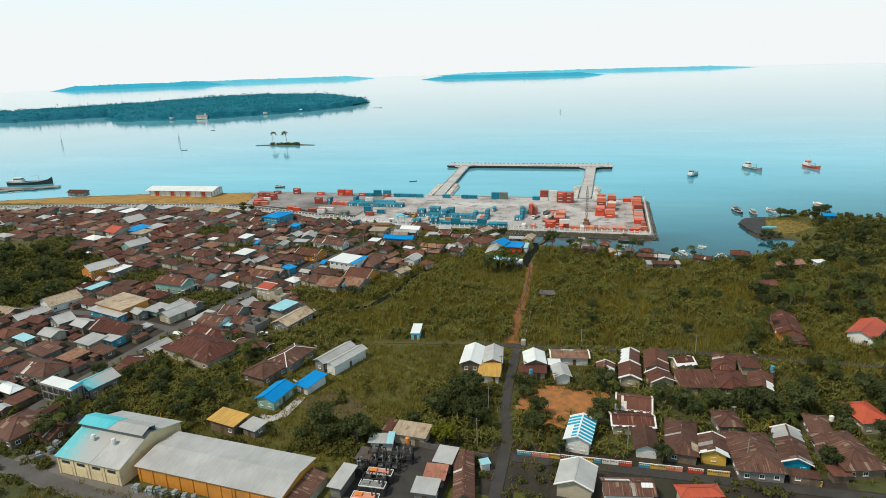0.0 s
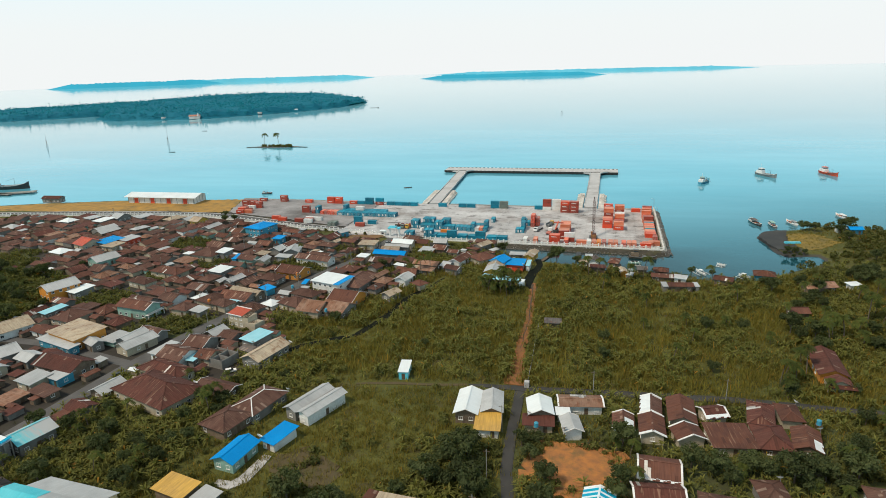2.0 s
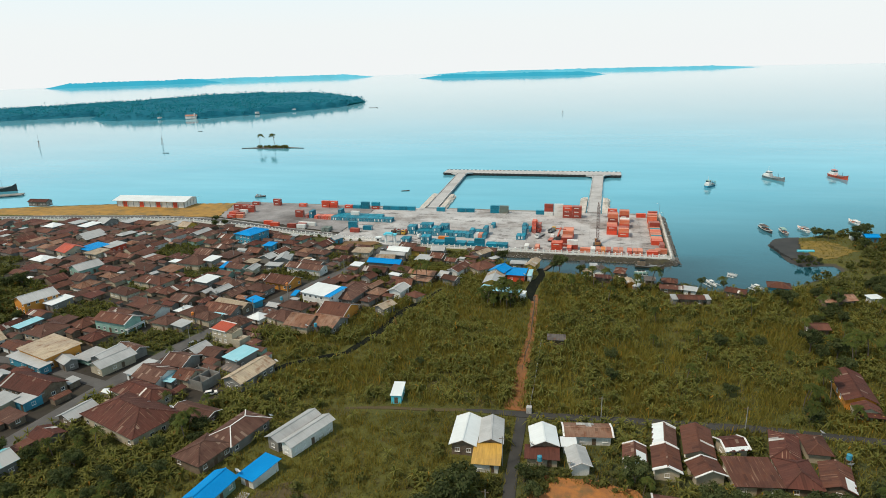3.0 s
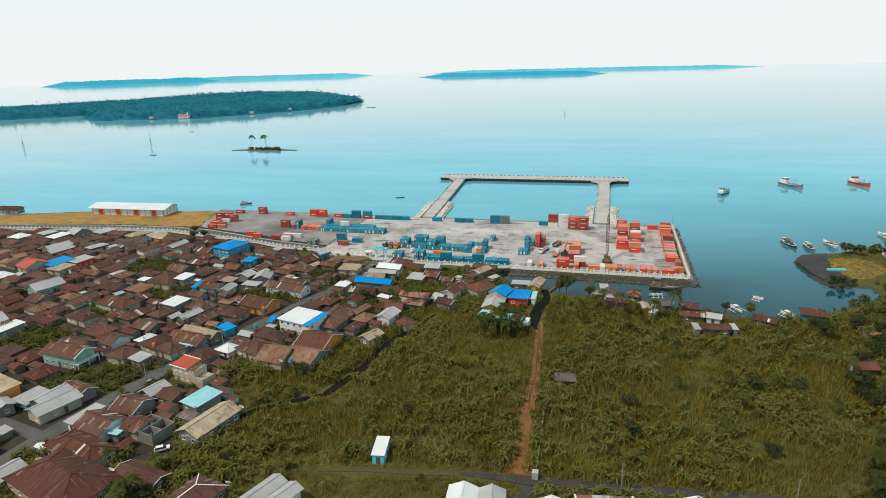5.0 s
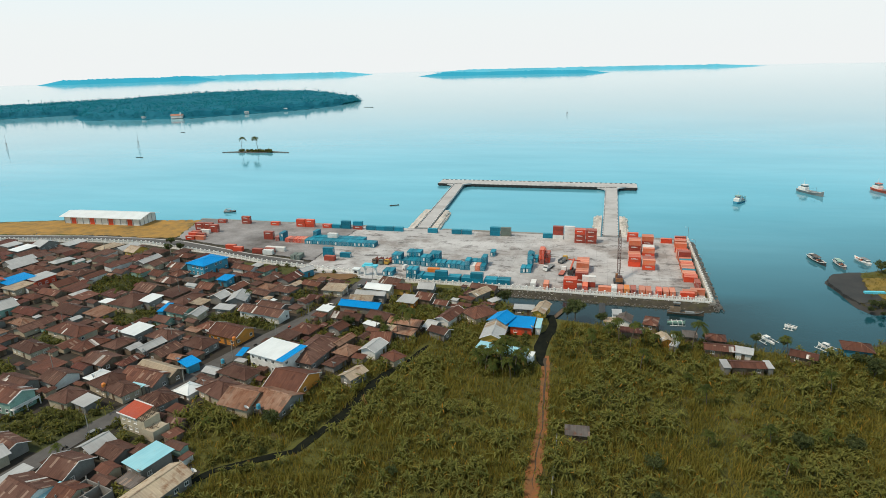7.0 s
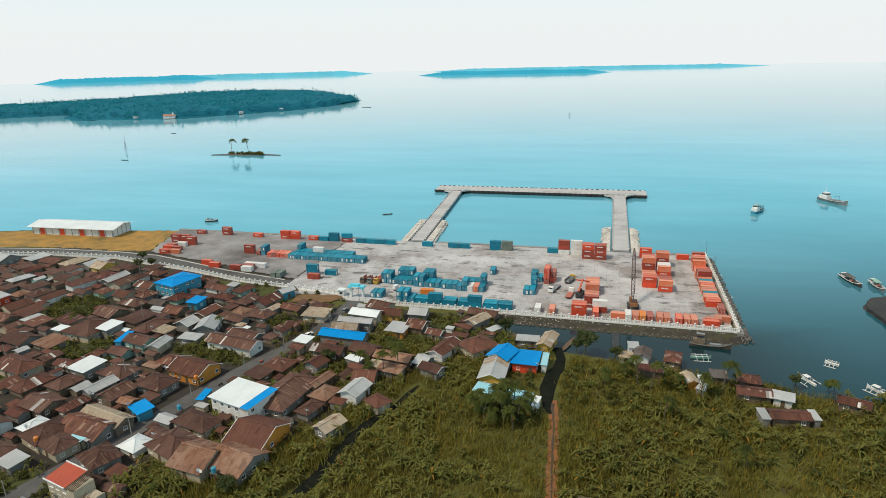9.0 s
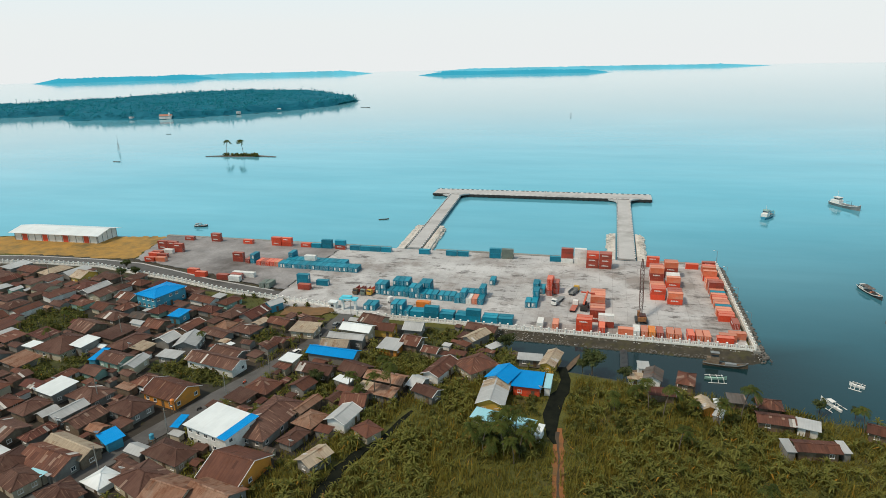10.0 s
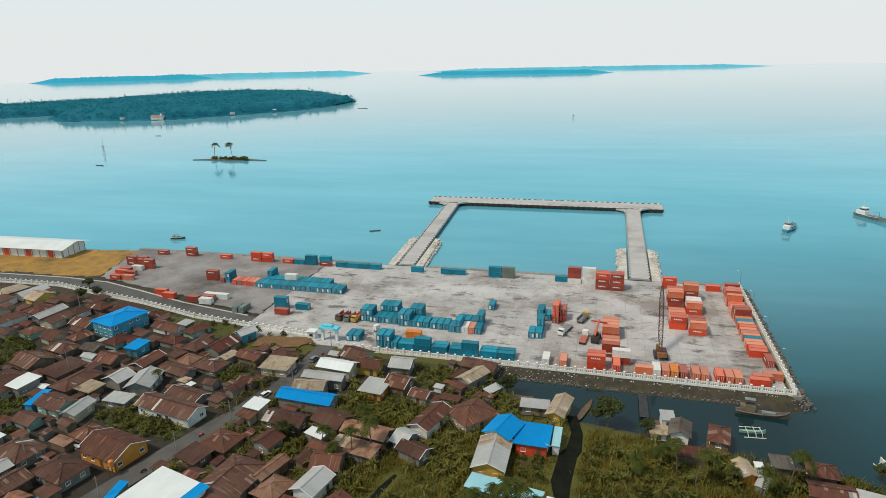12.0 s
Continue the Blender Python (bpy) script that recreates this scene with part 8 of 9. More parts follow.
def ship(x, y, turn, L, W, D, hull, house_mat, trim, label, back=True, mast=True, name="ship", cat="ship"):
    th = thing(name, pose(x, y, SEA, 0, 0, turn), label, cat)
    sheer = 0.09 * L
    part("hull", hull_form(L, W, D, sheer), hull, th)
    part("gunwale", rail_form(L, W, D, sheer), trim, th)
    k = -0.28 * L if back else 0.0
    f = Form()
    f.box(k, 0, D - 0.1, 0.28 * L, W * 0.72, 2.2)
    cab = part("deckhouse", f, house_mat, th)
    f = Form()
    f.box(k + 0.03 * L, 0, D + 2.1, 0.16 * L, W * 0.6, 1.9)
    part("bridge", f, house_mat, th)
    f = Form()
    f.box(k + 0.03 * L, 0, D + 2.75, 0.163 * L, W * 0.62, 0.7)
    part("window_band", f, "glass", cab)
    f = Form()
    f.box(k + 0.03 * L, 0, D + 4.0, 0.2 * L, W * 0.7, 0.15)
    part("bridge_roof", f, trim, th)
    if mast:
        f = Form()
        f.tube((k, 0, D + 4), (k, 0, D + 4 + 0.2 * L), 0.12, 0.06, 6)
        part("mast", f, "white_paint", th)
        f = Form()
        f.tube((0.2 * L, 0, D), (0.2 * L, 0, D + 0.16 * L), 0.14, 0.08, 6)
        f.beam((0.2 * L, 0, D + 0.15 * L), (0.02 * L, 0, D + 0.1 * L), 0.12)
        part("derrick", f, "steel", th)
    f = Form()
    f.box(0.12 * L, 0, D - 0.05, 0.25 * L, W * 0.55, 0.6)
    part("hatch", f, "grey_paint", th)
    return th


ship(77.8, 592, 57, 17, 5.2, 1.5, "blue_wall", "white_paint", "green_wall", "small green and white work boat at anchor", name="boat", cat="boat")
ship(133.2, 628, -60, 24, 5.5, 1.9, "grey_paint", "white_paint", "white_paint", "grey coaster with a white bridge at anchor")
ship(186.0, 640, -68, 22, 6.0, 1.8, "red_box", "white_paint", "red_box", "red and white tug at anchor")
ship(-562, 499, 16, 45, 8.5, 3.0, "steel", "white_paint", "white_paint", "dark coaster with a white deckhouse at the old jetty")


def fishing_boat(x, y, turn, L, W, hull, roof, label, cabin=0.3):
    """Low wooden boat: open hold, a wheelhouse, an awning on posts and deck clutter."""
    th = thing("fishing_boat", pose(x, y, SEA, 0, 0, turn), label, "boat", "fishing boats")
    D = 1.0
    part("hull", hull_form(L, W, D, 0.07 * L), hull, th)
    part("gunwale", rail_form(L, W, D, 0.07 * L), "white_paint", th)
    f = Form()
    f.box(-0.30 * L, 0, D - 0.1, cabin * L * 0.6, W * 0.6, 1.5)
    house_ = part("wheelhouse", f, "white_paint", th)
    f = Form()
    f.box(-0.30 * L, 0, D + 0.75, cabin * L * 0.6 + 0.06, W * 0.62, 0.4)
    part("window_band", f, "glass", house_)
    f = Form()
    f.box(-0.12 * L, 0, D + 1.45, cabin * L * 1.3, W * 0.75, 0.1)
    part("awning", f, roof, th)
    f = Form()
    for k in (-0.3, 0.04):
        for s in (-1, 1):
            f.tube((k * L, s * W * 0.33, D - 0.1), (k * L, s * W * 0.33, D + 1.45), 0.05, n=5)
    part("posts", f, "wood", th)
    f = Form()
    f.box(0.18 * L, 0, D - 0.12, 0.2 * L, W * 0.5, 0.12)
    part("hold", f, "rubber", th, "dark open hold")
    f = Form()
    for k, s in ((0.02, 0.2), (0.08, -0.2), (0.34, 0.05)):
        f.box(k * L, s * W, D - 0.1, 0.8, 0.6, 0.5)
    part("crates", f, "faded_box", th)


fishing_boat(90.6, 455.5, -78, 17, 3.8, "steel", "old_roof", "dark wooden fishing boat with a grey awning")
fishing_boat(99.6, 450.0, -86, 14, 3.4, "grey_paint", "green_wall", "grey fishing boat with a pale green awning")
fishing_boat(112.0, 458.0, 106, 12, 3.2, "white_paint", "grey_paint", "white fishing boat moored by a bush")
fishing_boat(146.5, 479.0, 101, 13, 3.2, "white_paint", "white_paint", "white motor boat off the headland")


def canoe(x, y, turn, L, mat, label):
    th = thing("canoe", pose(x, y, SEA, 0, 0, turn), label, "boat")
    part("hull", hull_form(L, 0.14 * L + 0.3, 0.5, 0.05 * L), mat, th)
    f = Form()
    for k in (-0.2, 0.0, 0.2):
        f.box(k * L, 0, 0.3, 0.25, 0.13 * L, 0.08)
    part("thwart", f, "wood", th)


def outrigger(x, y, turn, L, label, paint="white_paint", canopy=True):
    """A narrow white boat with curved booms and a float on each side."""
    th = thing("outrigger_boat", pose(x, y, SEA, 0, 0, turn), label, "boat", "outrigger boats")
    part("hull", hull_form(L, 0.95, 0.7, 0.8), paint, th)
    for k in (-0.25, 0.05, 0.3):
        f = Form()
        for s in (-1, 1):
            f.beam((k * L, 0, 0.95), (k * L, s * 1.5, 1.05), 0.13)
            f.beam((k * L, s * 1.5, 1.05), (k * L, s * 2.7, 0.15), 0.13)
        part("boom", f, "white_paint", th)
    for s in (-1, 1):
        f = Form()
        f.tube((-0.42 * L, s * 2.7, 0.12), (0.42 * L, s * 2.7, 0.12), 0.12, n=6)
        part("float", f, "white_paint", th)
    if not canopy:
        return
    f = Form()
    f.plate([(-1.0, -0.8, 1.9), (1.2, -0.8, 1.9), (1.2, 0.8, 1.9), (-1.0, 0.8, 1.9)], 0.08)
    for a, b in ((-0.9, -0.6), (1.1, -0.6), (1.1, 0.6), (-0.9, 0.6)):
        f.tube((a, b, 0.6), (a, b, 1.9), 0.04, n=5)
    part("awning", f, "white_paint", th)


outrigger(44.6, 350.3, 118, 8.0, "white outrigger boat with a canopy by the shore")
outrigger(56.2, 364.4, 150, 4.4, "small white outrigger boat on dark water", canopy=False)
outrigger(13.0, 360.4, 5, 7.0, "pale blue outrigger canoe with white booms", "green_wall", False)
outrigger(64.0, 347.6, 130, 6.0, "small white outrigger boat near stilt houses")
ship(17.5, 370.6, -4, 14.5, 2.4, 0.9, "wood", "board_wall", "grey_paint", "long old wooden boat below the embankment", mast=False, name="boat", cat="boat")
canoe(-34.0, 361.6, 72, 13.0, "wood", "long dark dugout in the moat")
canoe(2.4, 356.0, 95, 6.0, "cyan_paint", "narrow pale blue canoe in the moat")
canoe(-171, 545, 25, 7.0, "wood", "small dark fishing boat on open water")
fishing_boat(-287, 507, 15, 9.0, 2.6, "steel", "grey_paint", "small dark cabin boat off the port")
canoe(-560, 742, -4, 10.0, "wood", "small boat far out on the water")
canoe(-680, 988, 5, 8.0, "wood", "tiny boat far out on the water")
canoe(-545, 1470, -5, 22.0, "wood", "dark boat by the island tip")


def old_jetty():
    th = thing("old_jetty", pose(0, 0, 0), "dark old jetty with moored small boats", "jetty")
    for a, b, w in (((-600, 438), (-515, 488), 9), ((-640, 476), (-528, 474), 7)):
        f = Form()
        f.beam((*a, SEA + 1.1), (*b, SEA + 1.1), w, 0.6)
        part("deck", f, "old_concrete", th)
        for i in range(8):
            k = i / 7
            f = Form()
            f.tube((a[0] + (b[0] - a[0]) * k, a[1] + (b[1] - a[1]) * k, SEA - 3), (a[0] + (b[0] - a[0]) * k, a[1] + (b[1] - a[1]) * k, SEA + 1), 0.5)
            part("pile", f, "old_concrete", th)
    canoe(-540, 462, 50, 12, "white_paint", "white boat moored at the old jetty")
    canoe(-560, 468, 10, 10, "green_wall", "pale green boat moored at the old jetty")


old_jetty()
house(-455, 449.5, 18, 8, 4, "maroon_roof", "grey_wall", 3.4, "gable", sheets=0, kind="shed")
house(139.5, 433.5, 8, 6, 8, "blue_roof", "blue_wall", 3.0, "gable", kind="shed")
house(132.5, 435.5, 6, 5, 8, "white_roof", "white_paint", 2.8, "gable", kind="shed")
house(71.5, 341, 10, 8, -8, "rust_roof", "blue_wall", 3.0, "hip")
house(52.0, 331, 9, 6, -20, "rust_roof", "board_wall", 2.8, "gable", sheets=2)
house(74.5, 296, 8, 7, 10, "rust_roof", "board_wall", 2.8, "gable")
house(91, 328.5, 15, 7.5, 20, "streak_roof", "board_wall", 2.8, "gable")
house(107, 334, 6, 4.5, 20, "white_roof", "white_paint", 2.6, "mono")
MAT["headland_field"] = surface("headland_grass", (0.25, 0.165, 0.026), (0.16, 0.115, 0.024), 0.2, 0.95, 0.5, world_space=True, stain=(0.09, 0.08, 0.025), fine=16)
patch("field_headland", [(99, 411), (102.6, 427), (118.6, 429.5), (125, 412), (112, 397), (105, 394.5)], "headland_field", "patch of ochre grass on the headland", "field", 0.06, ragged=3.0)
patch("mud_flat", MUD_FLAT, "mud", "dark mud flat at the headland tip", "mud", 0.06, thick=1.2, ragged=1.5)
f = Form()
f.box(0, 0, 0, 8.5, 1.6, 1.0)
single("net_screen", f, "cyan_paint", pose(100, 407, -0.1, 0, 0, 8), "long turquoise net screen on the headland grass", "screen")


def walkway():
    """A narrow dark plank walk from the bank half across the moat."""
    th = thing("walkway", pose(-16.6, 0, 0), "dark old plank walkway standing in the moat", "walkway")
    for i in range(14):
        f = Form()
        f.box(0, 361.0 + i * 1.0, SEA + 0.9, 2.6, 0.9, 0.1)
        part("plank", f, "steel", th)
    for y in (361.5, 365.5, 369.5, 373.5):
        for s in (-1, 1):
            f = Form()
            f.tube((s * 1.1, y, SEA - 2), (s * 1.1, y, SEA + 0.95), 0.12, n=6)
            part("post", f, "wood", th)


walkway()


def marker(x, y, h, label):
    th = thing("channel_marker", pose(x, y, SEA), label, "marker")
    f = Form()
    f.tube((0, 0, -3), (0.8, 0, h), 0.16, 0.09, 6)
    part("pole", f, "wood", th)
    f = Form()
    f.box(0.3, 0, h * 0.42, 3.2, 1.6, 0.25)
    f.beam((-1.6, 0, 0), (0.4, 0, h * 0.5), 0.25)
    f.beam((1.8, 0, 0), (0.4, 0, h * 0.5), 0.25)
    part("platform", f, "wood", th)


marker(-627, 822, 20, "tall thin wooden pole with a platform in the sea")
marker(-811, 788, 20, "thin leaning wooden pole standing in the sea")
marker(-90, 1276, 9, "thin pole far out in the sea")


def stilts(x, y, w, d, turn):
    """Posts that carry a house over the water."""
    th = thing("stilts", pose(x, y, 0, 0, 0, turn), "weathered wooden posts and floor under a shore house", "stilts", "stilts of the shore houses")
    f = Form()
    f.box(0, 0, -0.35, w, d, 0.2)
    part("floor", f, "wood", th)
    for i in range(3):
        for j in range(3):
            f = Form()
            f.tube(((i - 1) * w * 0.45, (j - 1) * d * 0.45, -3.2), ((i - 1) * w * 0.45, (j - 1) * d * 0.45, -0.3), 0.12, n=6)
            part("post", f, "wood", th)


for x, y, w, d, t in ((-45.3, 358.5, 8, 9, -10), (-9.5, 354, 9, 10, 0), (2.4, 350.8, 6, 10, -10), (15.8, 341.4, 6, 6, 0), (23.7, 340, 8, 7, -4), (10.2, 339.6, 3, 3, 4), (71.5, 341, 10, 8, -8), (-54, 361.5, 8, 6, 0)):
    stilts(x, y, w, d, t)

# ---- machines and vehicles ----
def wheel_mesh(r, w):
    f = Form()
    f.tube((0, -w / 2, 0), (0, w / 2, 0), r, r, 12)
    g = Form()
    g.tube((0, -w / 2 - 0.02, 0), (0, w / 2 + 0.02, 0), r * 0.55, r * 0.55, 8)
    return f.mesh("tyre", "rubber"), g.mesh("rim", "grey_paint")


TYRE, RIM = wheel_mesh(0.5, 0.35)


def wheels(th, spots_):
    for x, y in spots_:
        w = under("tyre", TYRE, th, pose(x, y, 0.5))
        under("rim", RIM, w)


def truck(x, y, turn, cab, bed, label, L=8.5, load=None, tipper=False):
    th = thing("truck", pose(x, y, 0.16, 0, 0, turn), label, "truck", "trucks in the port")
    f = Form()
    f.box(0, 0, 0.6, L - 0.4, 0.9, 0.3)
    part("chassis", f, "steel", th)
    f = Form()
    f.box(L / 2 - 1.0, 0, 0.55, 1.9, 2.3, 1.3)
    f.box(L / 2 - 1.15, 0, 1.85, 1.6, 2.2, 0.9)
    c = part("cab", f, cab, th)
    f = Form()
    f.box(L / 2 - 0.36, 0, 1.9, 0.06, 1.9, 0.7)
    part("windscreen", f, "glass", c)
    f = Form()
    f.box(-1.1, 0, 0.9, L - 2.6, 2.4, 0.18)
    if tipper:
        for s in (-1, 1):
            f.box(-1.1, s * 1.15, 1.08, L - 2.6, 0.1, 1.1)
        f.box(-1.1 + (L - 2.6) / 2, 0, 1.08, 0.1, 2.3, 1.3)
    part("bed", f, bed, th)
    wheels(th, [(L / 2 - 1.2, -1.0), (L / 2 - 1.2, 1.0), (-L / 2 + 1.2, -1.0), (-L / 2 + 1.2, 1.0), (-L / 2 + 2.4, -1.0), (-L / 2 + 2.4, 1.0)])


truck(-43.6, 415.0, -108, "white_paint", "grey_paint", "white flatbed lorry on the container yard", 10.5)
truck(-37.4, 427.0, 70, "yellow_paint", "grey_paint", "yellow lorry with a grey bed", 8.0, tipper=True)
truck(-36.3, 408.5, 82, "white_paint", "maroon_box", "lorry with a maroon flat bed", 9.0)
truck(-134.8, 409.5, -95, "wood", "maroon_box", "old tipper lorry by the gate", 8.0, tipper=True)
truck(-131.2, 409.3, -92, "olive_box", "maroon_box", "green tipper lorry by the gate", 8.0, tipper=True)
truck(-127.6, 409.8, -100, "yellow_paint", "faded_box", "yellow lorry with a rusty open bed", 8.5, tipper=True)
truck(-113.0, 398.5, 150, "white_paint", "grey_paint", "grey crane lorry with a folded arm", 9.0)


MAT["bale_wrap"] = surface("bale_wrap", (0.30, 0.34, 0.34), (0.16, 0.20, 0.21), 1.5, 0.5, 0.4, jitter=0.6, stain=(0.55, 0.56, 0.54))
MAT["rust_orange"] = surface("rusty_orange_steel", (0.34, 0.150, 0.050), (0.22, 0.095, 0.040), 1.0, 0.6, 0.2, stain=(0.10, 0.05, 0.03))
MAT["boom_red"] = surface("rusty_red_steel", (0.10, 0.035, 0.025), (0.07, 0.03, 0.025), 1.0, 0.6, 0.2)


def crawler_crane():
    th = thing("crawler_crane", pose(-9.4, 401.0, 0.16, 0, 0, 92), "rusty red crawler crane with a dark lattice boom", "crane")
    for s in (-1, 1):
        f = Form()
        f.box(0, s * 1.9, 0, 5.6, 0.9, 1.1)
        f.box(0, s * 1.9, 0.15, 6.2, 0.85, 0.8)
        part("track", f, "steel", th)
    f = Form()
    f.tube((0, 0, 1.0), (0, 0, 1.5), 1.3, n=12)
    f.box(-0.6, 0, 1.5, 5.8, 3.0, 0.4)
    f.box(-1.8, -0.3, 1.9, 3.2, 2.4, 1.7)
    part("body", f, "boom_red", th)
    f = Form()
    f.box(1.3, 1.0, 1.9, 1.6, 1.1, 1.9)
    cab = part("cab", f, "rust_orange", th)
    f = Form()
    f.box(1.35, 1.0, 2.7, 1.64, 1.14, 0.8)
    part("window", f, "glass", cab)
    f = Form()
    f.box(-3.8, 0, 1.6, 1.2, 3.2, 1.6)
    part("counterweight", f, "rust_orange", th)
    a, b = Vector((1.9, 0, 1.8)), Vector((10.5, 0, 23.0))
    up, side = Vector((-0.92, 0, 0.38)), Vector((0, 1, 0))
    chord = Form()
    n = 14
    joints = []
    for i in range(n + 1):
        k = i / n
        w = 0.25 + 0.75 * min(1, 5 * k, 5 * (1 - k))
        p = a.lerp(b, k)
        joints.append([p + side * w * sy * 0.7 + up * w * sz * 0.7 for sy, sz in ((-1, -1), (1, -1), (1, 1), (-1, 1))])
    for p, q in zip(joints, joints[1:]):
        for i in range(4):
            chord.beam(p[i], q[i], 0.16)
            chord.beam(p[i], q[(i + 1) % 4], 0.09)
            chord.beam(q[i], q[(i + 1) % 4], 0.09)
    part("boom", chord, "boom_red", th)
    f = Form()
    f.tube((-2.4, 0, 3.4), (-1.6, 0, 7.0), 0.09, n=5)
    f.tube((-1.6, 0, 7.0), tuple(b), 0.05, n=5)
    f.tube((-3.4, 0, 3.2), (-1.6, 0, 7.0), 0.05, n=5)
    part("cable", f, "steel", th)
    f = Form()
    f.tube(tuple(b), (10.6, 0, 9.0), 0.04, n=5)
    f.box(10.6, 0, 8.2, 0.5, 0.4, 0.9)
    part("hook", f, "steel", th)


crawler_crane()


def reach_stacker():
    th = thing("reach_stacker", pose(-31.9, 409.0, 0.16, 0, 0, 80), "red and black reach stacker beside the containers", "loader")
    f = Form()
    f.box(0, 0, 0.8, 6.4, 2.6, 1.0)
    f.box(-2.4, 0, 1.8, 1.8, 2.6, 0.9)
    part("body", f, "steel", th)
    f = Form()
    f.box(0.2, 0, 1.8, 1.6, 1.4, 1.7)
    cab = part("cab", f, "steel", th)
    f = Form()
    f.box(0.3, 0, 2.4, 1.64, 1.44, 0.9)
    part("window", f, "glass", cab)
    f = Form()
    f.beam((-2.8, 0, 3.2), (5.0, 0, 6.4), 0.7)
    part("boom", f, "red_box", th)
    f = Form()
    f.box(5.2, 0, 5.4, 0.6, 6.0, 0.5)
    part("spreader", f, "red_box", th)
    wheels(th, [(2.2, -1.2), (2.2, 1.2), (-2.2, -1.2), (-2.2, 1.2)])


reach_stacker()


def car(x, y, turn, mat, label):
    th = thing("car", pose(x, y, 0.12, 0, 0, turn), label, "car", "cars in the streets")
    f = Form()
    f.box(0, 0, 0.35, 4.2, 1.7, 0.55)
    for a, b in (((-1.9, -0.8, 0.9), (1.0, -0.8, 0.9)),):
        lo = [(-1.95, -0.8, 0.9), (1.15, -0.8, 0.9), (1.15, 0.8, 0.9), (-1.95, 0.8, 0.9)]
        hi = [(-1.6, -0.68, 1.5), (0.4, -0.68, 1.5), (0.4, 0.68, 1.5), (-1.6, 0.68, 1.5)]
        f.face(hi)
    body = part("body", f, mat, th)
    g = Form()
    for i in range(4):
        j = (i + 1) % 4
        g.face((lo[i], lo[j], hi[j], hi[i]))
    part("window", g, "glass", body)
    for px, py in ((1.3, -0.8), (1.3, 0.8), (-1.3, -0.8), (-1.3, 0.8)):
        w = under("tyre", TYRE, th, pose(px, py, 0.33) @ Matrix.Scale(0.64, 4))
        under("rim", RIM, w)


car(-131.8, 207.0, 38, "white_paint", "white car parked by a house")
car(-170.0, 196.5, 60, "steel", "dark car on the town street")
car(-162.0, 240.0, 75, "grey_paint", "grey car on the town street")
car(-134.0, 346.0, 78, "white_paint", "white car on the town street")
car(-129.6, 372.0, 88, "grey_paint", "grey car near the port gate")


def scooter(x, y, turn, mat):
    th = thing("scooter", pose(x, y, 0.1, 0, 0, turn), "small parked motor scooter on the street", "scooter", "scooters in the streets")
    f = Form()
    f.box(0, 0, 0.3, 1.1, 0.3, 0.35)
    f.box(-0.25, 0, 0.65, 0.7, 0.28, 0.15)
    f.beam((0.5, 0, 0.4), (0.35, 0, 1.05), 0.1)
    f.beam((0.35, -0.32, 1.05), (0.35, 0.32, 1.05), 0.06)
    part("body", f, mat, th)
    for k in (-0.6, 0.62):
        w = under("tyre", TYRE, th, pose(k, 0, 0.27) @ Matrix.Scale(0.52, 4))


for i, (x, y, t) in enumerate(((-146, 304, 70), (-141, 322, 75), (-152, 283, 70), (-136, 338, 72), (-158, 262, 70), (-128.5, 377, 90), (-131.5, 362, 85), (-140.5, 318, 72), (-165, 232, 75), (-127, 366, 85))):
    scooter(x, y, t, ("steel", "red_box", "grey_paint", "blue_wall")[i % 4])


def lamp_post(x, y, h=9.0, turn=0.0, z=0.1):
    th = thing("lamp_post", pose(x, y, z, 0, 0, turn), "slim grey steel lamp post with one arm", "lamp post", "lamp posts of the port")
    f = Form()
    f.tube((0, 0, 0), (0, 0, h), 0.11, 0.07, 6)
    f.beam((0, 0, h), (1.5, 0, h + 0.25), 0.08)
    part("pole", f, "grey_paint", th)
    f = Form()
    f.box(1.6, 0, h + 0.2, 0.7, 0.3, 0.12)
    part("lamp_head", f, "white_paint", th)


for x, y, t in ((30.2, 398, 180), (30.2, 425, 180), (30.2, 452, 180), (29.6, 477, 180)):
    lamp_post(x, y, 8.0, t, 0.3)


def utility_pole(x, y):
    th = thing("utility_pole", pose(x, y, 0), "concrete utility pole with a short crossarm", "pole", "utility poles along the street")
    f = Form()
    f.tube((0, 0, -0.3), (0, 0, 9), 0.16, 0.1, 6)
    part("post", f, "old_concrete", th)
    f = Form()
    f.beam((-0.9, 0, 8.3), (0.9, 0, 8.3), 0.12)
    part("crossarm", f, "wood", th)


for (x0, y0), (x1, y1) in zip(MAIN_ROAD[1:8], MAIN_ROAD[2:9]):
    utility_pole(x0 + 4.3, y0 - 2)
for x, y in ((-31, 168), (-30.5, 190), (-31, 150), (10, 153.6), (40, 154.4), (-205, 268), (-232, 300), (-180, 300), (-210, 345), (-250, 392), (-300, 398), (-352, 402), (-5, 216), (35, 218.5)):
    utility_pole(x, y)


